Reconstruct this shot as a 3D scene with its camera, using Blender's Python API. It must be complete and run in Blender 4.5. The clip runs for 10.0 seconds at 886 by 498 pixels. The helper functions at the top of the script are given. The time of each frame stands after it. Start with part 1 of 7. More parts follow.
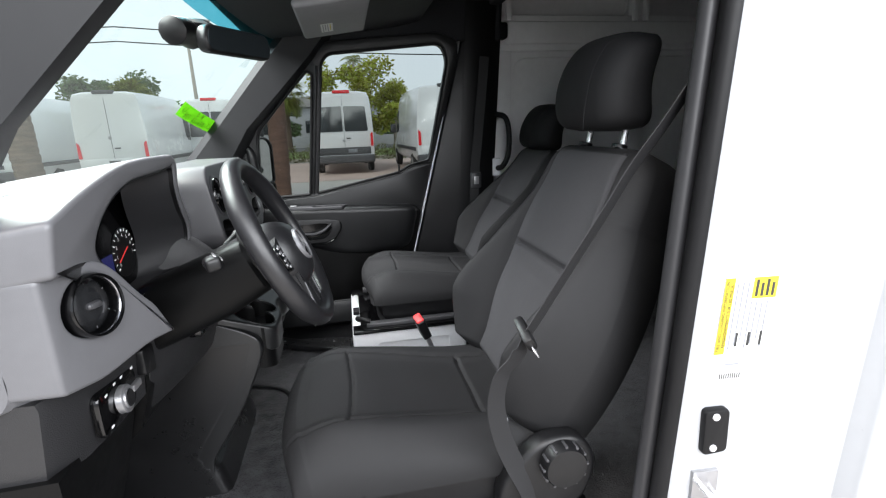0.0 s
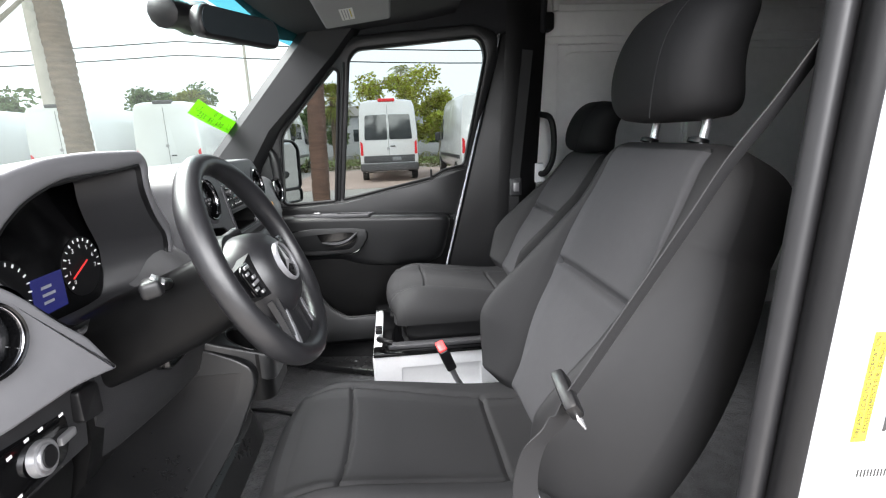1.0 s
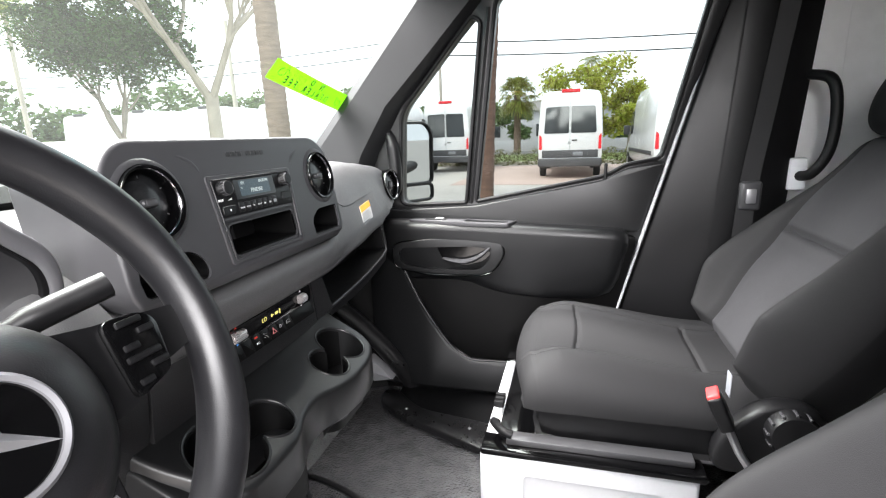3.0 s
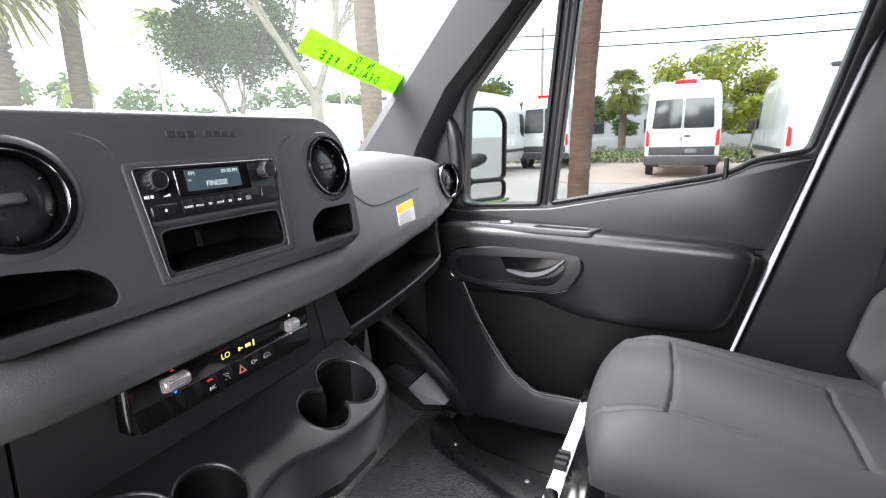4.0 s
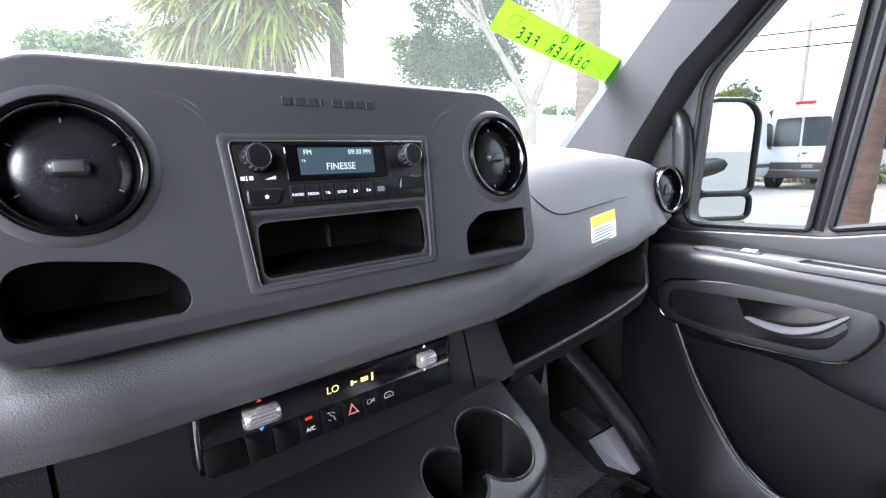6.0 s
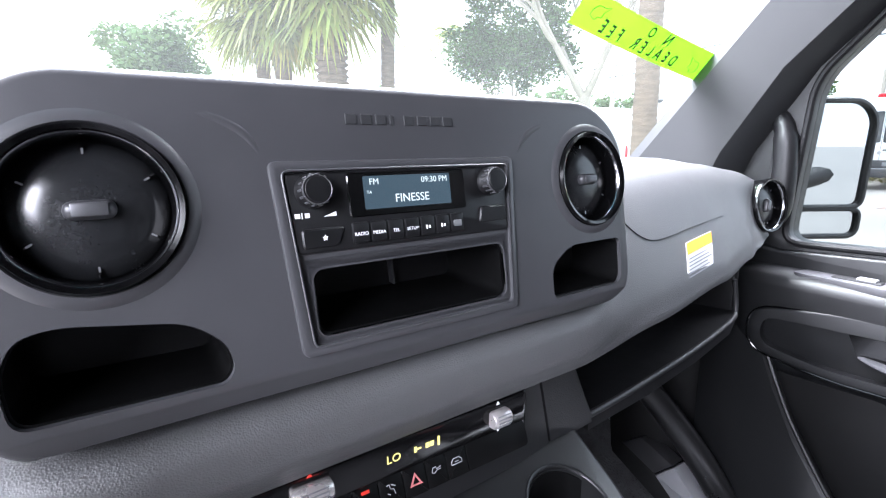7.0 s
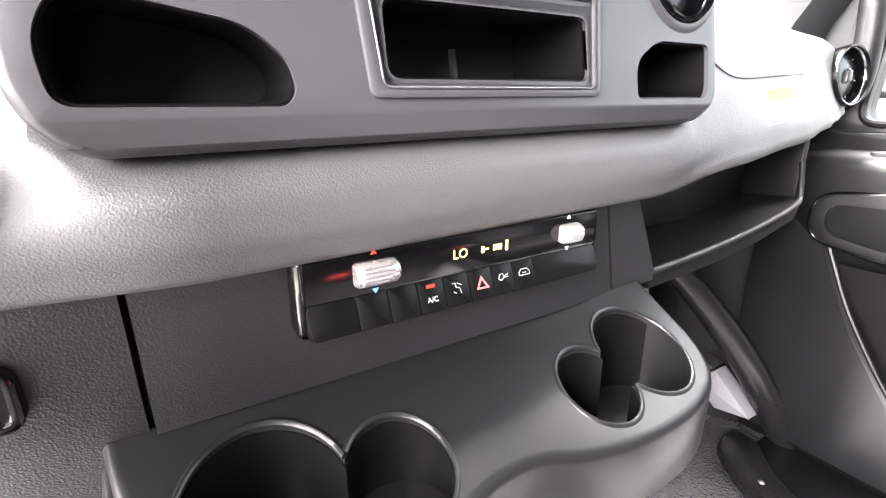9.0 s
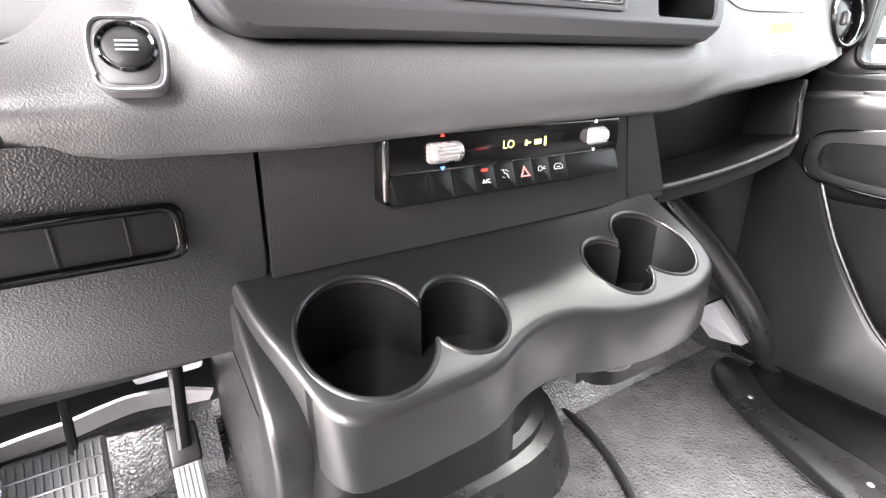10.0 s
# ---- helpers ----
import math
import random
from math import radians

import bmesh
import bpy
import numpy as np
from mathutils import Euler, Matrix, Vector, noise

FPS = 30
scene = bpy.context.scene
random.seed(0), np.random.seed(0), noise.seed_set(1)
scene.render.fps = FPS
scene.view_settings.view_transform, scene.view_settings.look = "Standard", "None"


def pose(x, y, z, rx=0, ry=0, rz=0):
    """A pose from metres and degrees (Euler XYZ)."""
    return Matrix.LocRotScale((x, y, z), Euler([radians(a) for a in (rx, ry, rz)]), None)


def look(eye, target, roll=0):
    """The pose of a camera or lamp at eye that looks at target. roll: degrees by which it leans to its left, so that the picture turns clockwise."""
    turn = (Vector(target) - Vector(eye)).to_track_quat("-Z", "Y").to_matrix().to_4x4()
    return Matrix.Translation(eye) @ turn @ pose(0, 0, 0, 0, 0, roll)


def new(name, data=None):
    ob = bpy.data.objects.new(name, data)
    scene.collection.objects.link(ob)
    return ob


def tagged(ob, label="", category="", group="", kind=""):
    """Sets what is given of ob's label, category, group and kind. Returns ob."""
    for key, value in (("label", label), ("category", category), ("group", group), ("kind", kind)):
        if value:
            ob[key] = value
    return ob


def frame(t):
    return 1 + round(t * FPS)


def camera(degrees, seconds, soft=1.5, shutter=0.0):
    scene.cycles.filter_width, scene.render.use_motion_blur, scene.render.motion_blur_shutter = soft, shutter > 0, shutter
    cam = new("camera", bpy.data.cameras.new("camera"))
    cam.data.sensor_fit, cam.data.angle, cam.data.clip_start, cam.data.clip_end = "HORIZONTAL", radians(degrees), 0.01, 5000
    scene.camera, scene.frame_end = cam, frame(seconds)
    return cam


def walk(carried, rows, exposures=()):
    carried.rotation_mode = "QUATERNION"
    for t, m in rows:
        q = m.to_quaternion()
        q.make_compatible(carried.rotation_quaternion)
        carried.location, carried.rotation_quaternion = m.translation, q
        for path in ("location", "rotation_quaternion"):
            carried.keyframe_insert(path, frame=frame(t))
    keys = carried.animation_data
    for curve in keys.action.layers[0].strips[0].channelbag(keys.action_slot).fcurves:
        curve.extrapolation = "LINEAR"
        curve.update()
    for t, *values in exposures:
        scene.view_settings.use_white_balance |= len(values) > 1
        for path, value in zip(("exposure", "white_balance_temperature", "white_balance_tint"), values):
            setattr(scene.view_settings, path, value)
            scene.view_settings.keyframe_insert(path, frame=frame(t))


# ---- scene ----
cam = camera(85.2, 10.0, soft=1.2)
PATH = [
    (0, (0.032, -0.04, 1.834), (0.396, 1.863, 1.338), -2.2),
    (0.5, (0.089, 0.075, 1.809), (0.406, 1.993, 1.341), -2.2),
    (1, (0.113, 0.169, 1.8), (0.302, 2.107, 1.344), -2.3),
    (1.5, (0.133, 0.3, 1.786), (0.169, 2.249, 1.343), -2.3),
    (2, (0.163, 0.468, 1.767), (0.028, 2.416, 1.333), -2.1),
    (2.5, (0.181, 0.638, 1.762), (-0.136, 2.566, 1.334), -2.0),
    (2.7, (0.186, 0.71, 1.757), (-0.207, 2.627, 1.317), -2.0),
    (3.8, (0.212, 1.067, 1.721), (-0.61, 2.836, 1.271), -1.7),
    (4, (0.205, 1.096, 1.72), (-0.671, 2.836, 1.268), -1.8),
    (4.5, (0.206, 1.175, 1.721), (-0.839, 2.817, 1.26), -1.4),
    (5, (0.177, 1.23, 1.705), (-1.034, 2.755, 1.25), -1.1),
    (5.5, (0.148, 1.252, 1.693), (-1.237, 2.628, 1.258), -1.0),
    (5.7, (0.134, 1.264, 1.684), (-1.317, 2.578, 1.277), -1.1),
    (6.8, (0.044, 1.31, 1.704), (-1.566, 2.424, 1.296), -0.3),
    (7, (0.022, 1.31, 1.713), (-1.603, 2.4, 1.297), -0.3),
    (7.5, (-0.034, 1.298, 1.699), (-1.667, 2.368, 1.265), -0.2),
    (8, (-0.051, 1.298, 1.657), (-1.693, 2.339, 1.186), -0.3),
    (8.5, (-0.033, 1.297, 1.61), (-1.672, 2.31, 1.074), -0.2),
    (9, (-0.007, 1.281, 1.575), (-1.633, 2.276, 0.97), -0.3),
    (9.5, (0.021, 1.25, 1.544), (-1.583, 2.234, 0.868), -0.3),
    (10, (0.049, 1.19, 1.53), (-1.539, 2.171, 0.812), -0.2),
]
EXPOSURES = [(0.0, 0.6, 6500, 11), (1.0, 1.3, 6650, 12), (2.0, 1.8, 6800, 13), (2.7, 1.9, 6800, 13.5), (4.0, 2.2, 6600, 15), (5.5, 2.5, 6150, 17), (7.0, 2.6, 6050, 18), (7.5, 2.7, 6350, 18.5), (8.0, 3.15, 6650, 19), (9.0, 4.12, 7000, 18), (10.0, 4.08, 7000, 18)]
walk(cam, [(t, look(eye, target, roll)) for t, eye, target, roll in PATH], EXPOSURES)

# ---- sky and sun: a bright, thinly overcast day ----
world = bpy.data.worlds.new("overcast_sky")
scene.world = world
world.use_nodes = True
wn, wl = world.node_tree.nodes, world.node_tree.links
wn.clear()
sky = wn.new("ShaderNodeTexSky")
sky.sky_type, sky.sun_disc = "NISHITA", False
sky.sun_elevation, sky.sun_rotation = radians(52), radians(250)
sky.air_density, sky.dust_density, sky.ozone_density = 1.0, 4.0, 1.0
cloud = wn.new("ShaderNodeMix")
cloud.data_type = "RGBA"
cloud.inputs[0].default_value = 0.82
cloud.inputs[7].default_value = (10.4, 11.2, 12.4, 1)
back = wn.new("ShaderNodeBackground")
back.inputs[1].default_value = 0.11
wout = wn.new("ShaderNodeOutputWorld")
wl.new(sky.outputs[0], cloud.inputs[6])
wl.new(cloud.outputs[2], back.inputs[0])
wl.new(back.outputs[0], wout.inputs[0])
sun = new("sun", bpy.data.lights.new("sun", "SUN"))
sun.data.energy, sun.data.angle, sun.data.color = 1.1, radians(15), (1.0, 0.96, 0.9)
sun.matrix_world = look((-6, -9, 14), (0, 0, 0))

# The open driver's door: the bright lot and sky behind the camera.
door_sky = new("door_sky_light", bpy.data.lights.new("door_sky_light", "AREA"))
door_sky.data.shape, door_sky.data.size, door_sky.data.size_y = "RECTANGLE", 6.0, 3.2
door_sky.data.energy, door_sky.data.color = 420.0, (0.96, 0.98, 1.0)
door_sky.matrix_world = look((1.5, -3.2, 3.7), (-0.1, 1.2, 1.3))

# Sky light that falls steeply through the windscreen and the passenger window.
for name, eye, target, wide, high, watts in (("windscreen_sky_light", (-1.15, 1.45, 2.95), (-0.35, 1.45, 1.45), 1.9, 0.9, 140.0), ("window_sky_light", (-0.1, 3.1, 3.35), (-0.1, 1.9, 1.0), 1.4, 1.0, 76.0)):
    lamp = new(name, bpy.data.lights.new(name, "AREA"))
    lamp.data.shape, lamp.data.size, lamp.data.size_y = "RECTANGLE", wide, high
    lamp.data.energy, lamp.data.color = watts, (0.96, 0.98, 1.0)
    lamp.matrix_world = look(eye, target)

# ---- helpers for building ----
def part(name, bm, material, parent=None, label="", smooth=38, weld=False):
    """Links a bmesh, in world coordinates, as one mesh object under a thing or a part."""
    if weld:
        bmesh.ops.remove_doubles(bm, verts=bm.verts, dist=1e-5)
    bmesh.ops.recalc_face_normals(bm, faces=bm.faces)
    me = bpy.data.meshes.new(name)
    bm.to_mesh(me)
    bm.free()
    for m in material if isinstance(material, (list, tuple)) else [material]:
        me.materials.append(m)
    if smooth:
        me.shade_smooth()
        me.set_sharp_from_angle(angle=radians(smooth))
    ob = new(name, me)
    if parent is not None:
        ob.parent = parent
        if parent.type == "EMPTY":
            ob.matrix_parent_inverse = parent.matrix_basis.inverted()
    if label:
        ob["label"] = label
    return ob


def thing(name, at, label, category, group="", kind=""):
    e = new(name)
    e.empty_display_size = 0.05
    e.matrix_basis = Matrix.Translation(at)
    return tagged(e, label, category, group, kind)


def move(bm, m, verts=None):
    bmesh.ops.transform(bm, matrix=m, verts=verts if verts is not None else bm.verts)
    return bm


def join(*bms):
    """One bmesh out of several."""
    out = bms[0]
    for b in bms[1:]:
        me = bpy.data.meshes.new("tmp")
        b.to_mesh(me)
        b.free()
        out.from_mesh(me)
        bpy.data.meshes.remove(me)
    return out


def box(x0, x1, y0, y1, z0, z1, bevel=0.004, segs=2):
    bm = bmesh.new()
    bmesh.ops.create_cube(bm, size=1.0)
    move(bm, Matrix.LocRotScale(((x0 + x1) / 2, (y0 + y1) / 2, (z0 + z1) / 2), None, (abs(x1 - x0), abs(y1 - y0), abs(z1 - z0))))
    if bevel:
        bmesh.ops.bevel(bm, geom=bm.edges[:], offset=min(bevel, 0.45 * min(abs(x1 - x0), abs(y1 - y0), abs(z1 - z0))), segments=segs, profile=0.5, affect="EDGES")
    return bm


def on_axis(axis, u, v, w):
    """A point from two coordinates in the plane across an axis, and one along it."""
    return {"x": (w, u, v), "y": (u, w, v), "z": (u, v, w)}[axis]


def plate(outer, holes, axis, a, b, bevel=0.0, segs=2):
    """A flat sheet with holes, between a and b along an axis; its outline in the other two coordinates."""
    bm = bmesh.new()
    edges = []
    for loop in [outer, *holes]:
        vs = [bm.verts.new(on_axis(axis, u, v, a)) for u, v in loop]
        edges += [bm.edges.new((vs[i], vs[(i + 1) % len(vs)])) for i in range(len(vs))]
    bmesh.ops.triangle_fill(bm, use_beauty=True, use_dissolve=True, edges=edges)
    faces = bm.faces[:]
    ext = bmesh.ops.extrude_face_region(bm, geom=faces)
    vs = [g for g in ext["geom"] if isinstance(g, bmesh.types.BMVert)]
    d = Vector(on_axis(axis, 0, 0, b - a))
    bmesh.ops.translate(bm, verts=vs, vec=d)
    bmesh.ops.recalc_face_normals(bm, faces=bm.faces)
    if bevel:
        sharp = [e for e in bm.edges if len(e.link_faces) == 2 and e.calc_face_angle(0) > 0.9]
        bmesh.ops.bevel(bm, geom=sharp, offset=bevel, segments=segs, profile=0.5, affect="EDGES")
    return bm


def rounded(pts, r, n=5):
    """A polygon with its corners rounded; r: one radius, or one for each corner."""
    out = []
    m = len(pts)
    for i in range(m):
        p, a, b = Vector(pts[i]), Vector(pts[i - 1]), Vector(pts[(i + 1) % m])
        ri = r[i] if isinstance(r, (list, tuple)) else r
        da, db = (a - p), (b - p)
        la, lb = da.length, db.length
        ri = min(ri, 0.48 * la, 0.48 * lb)
        s, e = p + da / la * ri, p + db / lb * ri
        for k in range(n + 1):
            t = k / n
            q = s * (1 - t) ** 2 + p * 2 * t * (1 - t) + e * t * t
            if not out or (Vector(out[-1]) - q).length > 1e-5:
                out.append(tuple(q))
    return out


def rect(u0, u1, v0, v1, r=0.0, n=5):
    pts = [(u0, v0), (u1, v0), (u1, v1), (u0, v1)]
    return rounded(pts, r, n) if r else pts


def disc2(u, v, r, n=40):
    return [(u + r * math.cos(2 * math.pi * k / n), v + r * math.sin(2 * math.pi * k / n)) for k in range(n)]


def loft(rings, closed=True, caps=True):
    """A skin over rings of equally many points."""
    bm = bmesh.new()
    vs = [[bm.verts.new(p) for p in ring] for ring in rings]
    n = len(rings[0])
    for a, b in zip(vs, vs[1:]):
        for i in range(n if closed else n - 1):
            j = (i + 1) % n
            bm.faces.new((a[i], a[j], b[j], b[i]))
    if caps and closed:
        bm.faces.new(vs[0][::-1])
        bm.faces.new(vs[-1])
    return bm


def spin(profile, n=40, close=False):
    """A turned form about z from a profile of (radius, z)."""
    rings = []
    for k in range(n):
        c, s = math.cos(2 * math.pi * k / n), math.sin(2 * math.pi * k / n)
        rings.append([(r * c, r * s, z) for r, z in profile])
    bm = loft(rings + [rings[0]], closed=close, caps=False)
    bmesh.ops.remove_doubles(bm, verts=bm.verts, dist=1e-6)
    return bm


def aim(at, way):
    """The pose that turns local z along way, at a place."""
    return Matrix.Translation(at) @ Vector(way).to_track_quat("Z", "Y").to_matrix().to_4x4()


def cyl(a, b, r, r2=None, n=20, bevel=0.0):
    a, b = Vector(a), Vector(b)
    h = (b - a).length
    r2 = r if r2 is None else r2
    e = min(bevel, 0.4 * h, 0.4 * r) if bevel else 0
    prof = [(1e-6, 0), (r - e, 0), (r, e), (r2, h - e), (r2 - e, h), (1e-6, h)] if e else [(1e-6, 0), (r, 0), (r2, h), (1e-6, h)]
    return move(spin(prof, n), aim(a, b - a))


def tube(pts, r, n=10, flat=1.0, caps=True):
    """A tube along points; r: one radius, or one for each point."""
    P = [Vector(p) for p in pts]
    rings, up = [], None
    for i, p in enumerate(P):
        d = (P[min(i + 1, len(P) - 1)] - P[max(i - 1, 0)]).normalized()
        if up is None:
            up = d.orthogonal().normalized() if abs(d.z) > 0.9 else d.cross(Vector((0, 0, 1))).cross(d).normalized()
        side = d.cross(up).normalized()
        up = side.cross(d).normalized()
        ri = r[i] if isinstance(r, (list, tuple)) else r
        rings.append([p + ri * (math.cos(2 * math.pi * k / n) * side + flat * math.sin(2 * math.pi * k / n) * up) for k in range(n)])
    return loft(rings, caps=caps)


def curve(ctrl, n=8):
    """Points of a smooth line through the given points."""
    P = [Vector(p) for p in ctrl]
    out = []
    for i in range(len(P) - 1):
        a, b, c, d = P[max(i - 1, 0)], P[i], P[i + 1], P[min(i + 2, len(P) - 1)]
        for k in range(n):
            t = k / n
            out.append(0.5 * ((2 * b) + (c - a) * t + (2 * a - 5 * b + 4 * c - d) * t * t + (3 * b - a - 3 * c + d) * t ** 3))
    return out + [P[-1]]


def ribbon(pts, sides, width, thick):
    """A strap along points: sides gives its width's direction at each."""
    rings = []
    P = [Vector(p) for p in pts]
    for i, p in enumerate(P):
        d = (P[min(i + 1, len(P) - 1)] - P[max(i - 1, 0)]).normalized()
        s = Vector(sides[i] if isinstance(sides, list) else sides)
        s = (s - d * s.dot(d)).normalized()
        u = d.cross(s).normalized()
        w, h = width / 2, thick / 2
        rings.append([p + s * w + u * h, p - s * w + u * h, p - s * w - u * h, p + s * w - u * h])
    return loft(rings)


def carve(ob, *cutters):
    """Cuts the given bmeshes out of an object's mesh."""
    for bm in cutters:
        bmesh.ops.recalc_face_normals(bm, faces=bm.faces)
        me = bpy.data.meshes.new("cutter")
        bm.to_mesh(me)
        bm.free()
        tool = new("cutter", me)
        mod = ob.modifiers.new("cut", "BOOLEAN")
        mod.operation, mod.solver, mod.object = "DIFFERENCE", "EXACT", tool
        bpy.context.view_layer.update()
        cut = bpy.data.meshes.new_from_object(ob.evaluated_get(bpy.context.evaluated_depsgraph_get()))
        ob.modifiers.clear()
        old = ob.data
        ob.data = cut
        cut.name = old.name
        bpy.data.meshes.remove(old)
        bpy.data.objects.remove(tool)
        bpy.data.meshes.remove(me)
    ob.data.shade_smooth()
    ob.data.set_sharp_from_angle(angle=radians(32))
    return ob


def lettering(name, text, size, m, material, parent=None, depth=0.0004, align="CENTER", bold=0.0):
    """Words in the built-in font, as a mesh, with their plane at the pose m."""
    cu = bpy.data.curves.new("words", "FONT")
    cu.body, cu.size, cu.extrude, cu.align_x, cu.align_y, cu.resolution_u = text, size, depth, align, "CENTER", 3
    cu.offset = bold
    tmp = new("words", cu)
    bpy.context.view_layer.update()
    me = bpy.data.meshes.new_from_object(tmp.evaluated_get(bpy.context.evaluated_depsgraph_get()))
    bpy.data.objects.remove(tmp)
    bpy.data.curves.remove(cu)
    me.transform(m)
    bm = bmesh.new()
    bm.from_mesh(me)
    bpy.data.meshes.remove(me)
    return part(name, bm, material, parent, smooth=0)


# ---- materials ----
def surface(name, color, rough=0.5, metal=0.0, grain=None, bump=0.0, spots=0.0, spot_scale=4.0, spec=0.5, coat=0.0, rough_var=0.0, detail=4.0, kind="NOISE", sheen=0.0, island=0.0):
    """A node material. grain: cells a metre of the fine relief; spots: strength of the wide, slow change in colour."""
    m = bpy.data.materials.new(name)
    m.use_nodes = True
    nt = m.node_tree
    N, L = nt.nodes, nt.links
    b = N["Principled BSDF"]
    b.inputs["Base Color"].default_value = (*color, 1)
    b.inputs["Roughness"].default_value = rough
    b.inputs["Metallic"].default_value = metal
    b.inputs["Specular IOR Level"].default_value = spec
    b.inputs["Coat Weight"].default_value = coat
    b.inputs["Sheen Weight"].default_value = sheen
    co = N.new("ShaderNodeTexCoord")
    if spots or rough_var:
        n1 = N.new("ShaderNodeTexNoise")
        n1.inputs["Scale"].default_value, n1.inputs["Detail"].default_value = spot_scale, 6
        L.new(co.outputs["Object"], n1.inputs["Vector"])
        n2 = N.new("ShaderNodeTexNoise")
        n2.inputs["Scale"].default_value, n2.inputs["Detail"].default_value = spot_scale * 14, 3
        L.new(co.outputs["Object"], n2.inputs["Vector"])
        add = N.new("ShaderNodeMath")
        add.operation = "ADD"
        L.new(n1.outputs[0], add.inputs[0])
        half = N.new("ShaderNodeMath")
        half.operation = "MULTIPLY"
        half.inputs[1].default_value = 0.5
        L.new(n2.outputs[0], half.inputs[0])
        L.new(half.outputs[0], add.inputs[1])
        if spots:
            mr = N.new("ShaderNodeMapRange")
            mr.inputs[1].default_value, mr.inputs[2].default_value = 0.45, 1.05
            mr.inputs[3].default_value, mr.inputs[4].default_value = 1 - spots, 1 + spots
            L.new(add.outputs[0], mr.inputs[0])
            hsv = N.new("ShaderNodeHueSaturation")
            hsv.inputs["Color"].default_value = (*color, 1)
            L.new(mr.outputs[0], hsv.inputs["Value"])
            L.new(hsv.outputs[0], b.inputs["Base Color"])
            if island:
                g = N.new("ShaderNodeNewGeometry")
                ir = N.new("ShaderNodeMapRange")
                ir.inputs[3].default_value, ir.inputs[4].default_value = 1 - island, 1 + island
                L.new(g.outputs["Random Per Island"], ir.inputs[0])
                mul = N.new("ShaderNodeMath")
                mul.operation = "MULTIPLY"
                L.new(mr.outputs[0], mul.inputs[0])
                L.new(ir.outputs[0], mul.inputs[1])
                L.new(mul.outputs[0], hsv.inputs["Value"])
                hr = N.new("ShaderNodeMapRange")
                hr.inputs[3].default_value, hr.inputs[4].default_value = 0.5 - 0.06 * island, 0.5 + 0.06 * island
                L.new(g.outputs["Random Per Island"], hr.inputs[0])
                L.new(hr.outputs[0], hsv.inputs["Hue"])
        if rough_var:
            rr = N.new("ShaderNodeMapRange")
            rr.inputs[1].default_value, rr.inputs[2].default_value = 0.45, 1.05
            rr.inputs[3].default_value, rr.inputs[4].default_value = rough - rough_var, rough + rough_var
            L.new(add.outputs[0], rr.inputs[0])
            L.new(rr.outputs[0], b.inputs["Roughness"])
    if bump and grain:
        if kind == "VORONOI":
            t = N.new("ShaderNodeTexVoronoi")
            t.feature = "SMOOTH_F1"
        else:
            t = N.new("ShaderNodeTexNoise")
            t.inputs["Detail"].default_value = detail
        t.inputs["Scale"].default_value = grain
        L.new(co.outputs["Object"], t.inputs["Vector"])
        bp = N.new("ShaderNodeBump")
        bp.inputs["Strength"].default_value = bump
        bp.inputs["Distance"].default_value = 0.5 / grain
        L.new(t.outputs[0], bp.inputs["Height"])
        L.new(bp.outputs[0], b.inputs["Normal"])
    return m


def glowing(name, color, strength):
    m = bpy.data.materials.new(name)
    m.use_nodes = True
    b = m.node_tree.nodes["Principled BSDF"]
    b.inputs["Base Color"].default_value = (0.01, 0.01, 0.01, 1)
    b.inputs["Roughness"].default_value = 0.25
    b.inputs["Emission Color"].default_value = (*color, 1)
    b.inputs["Emission Strength"].default_value = strength
    return m


def clear(name, color, rough=0.0, gloss=0.3, haze=0.0):
    """Thin glazing: it lets light straight through, mirrors more at grazing angles, and may carry a pale veil that
    paints haze.
    """
    m = bpy.data.materials.new(name)
    m.use_nodes = True
    N, L = m.node_tree.nodes, m.node_tree.links
    N.clear()
    out, mix, tr, gl, fr, power, scale = (N.new("ShaderNode" + k) for k in ("OutputMaterial", "MixShader", "BsdfTransparent", "BsdfGlossy", "LayerWeight", "Math", "Math"))
    tr.inputs[0].default_value = (*color, 1)
    gl.inputs["Roughness"].default_value = rough
    fr.inputs[0].default_value = 0.5
    power.operation, power.inputs[1].default_value = "POWER", 4.0
    scale.operation, scale.inputs[1].default_value, scale.inputs[2].default_value = "MULTIPLY_ADD", gloss, 0.006
    L.new(fr.outputs["Facing"], power.inputs[0])
    L.new(power.outputs[0], scale.inputs[0])
    L.new(scale.outputs[0], mix.inputs[0])
    L.new(gl.outputs[0], mix.inputs[2])
    L.new(mix.outputs[0], out.inputs[0])
    if haze:
        film, veil, co, n1, mr = (N.new("ShaderNode" + k) for k in ("BsdfTranslucent", "MixShader", "TexCoord", "TexNoise", "MapRange"))
        film.inputs[0].default_value = (0.8, 0.85, 0.82, 1)
        n1.inputs["Scale"].default_value, n1.inputs["Detail"].default_value = 1.6, 5
        mr.inputs[1].default_value, mr.inputs[2].default_value = 0.3, 0.7
        mr.inputs[3].default_value, mr.inputs[4].default_value = 0.6 * haze, 1.4 * haze
        L.new(co.outputs["Object"], n1.inputs["Vector"])
        L.new(n1.outputs[0], mr.inputs[0])
        L.new(mr.outputs[0], veil.inputs[0])
        L.new(tr.outputs[0], veil.inputs[1])
        L.new(film.outputs[0], veil.inputs[2])
        L.new(veil.outputs[0], mix.inputs[1])
    else:
        L.new(tr.outputs[0], mix.inputs[1])
    return m


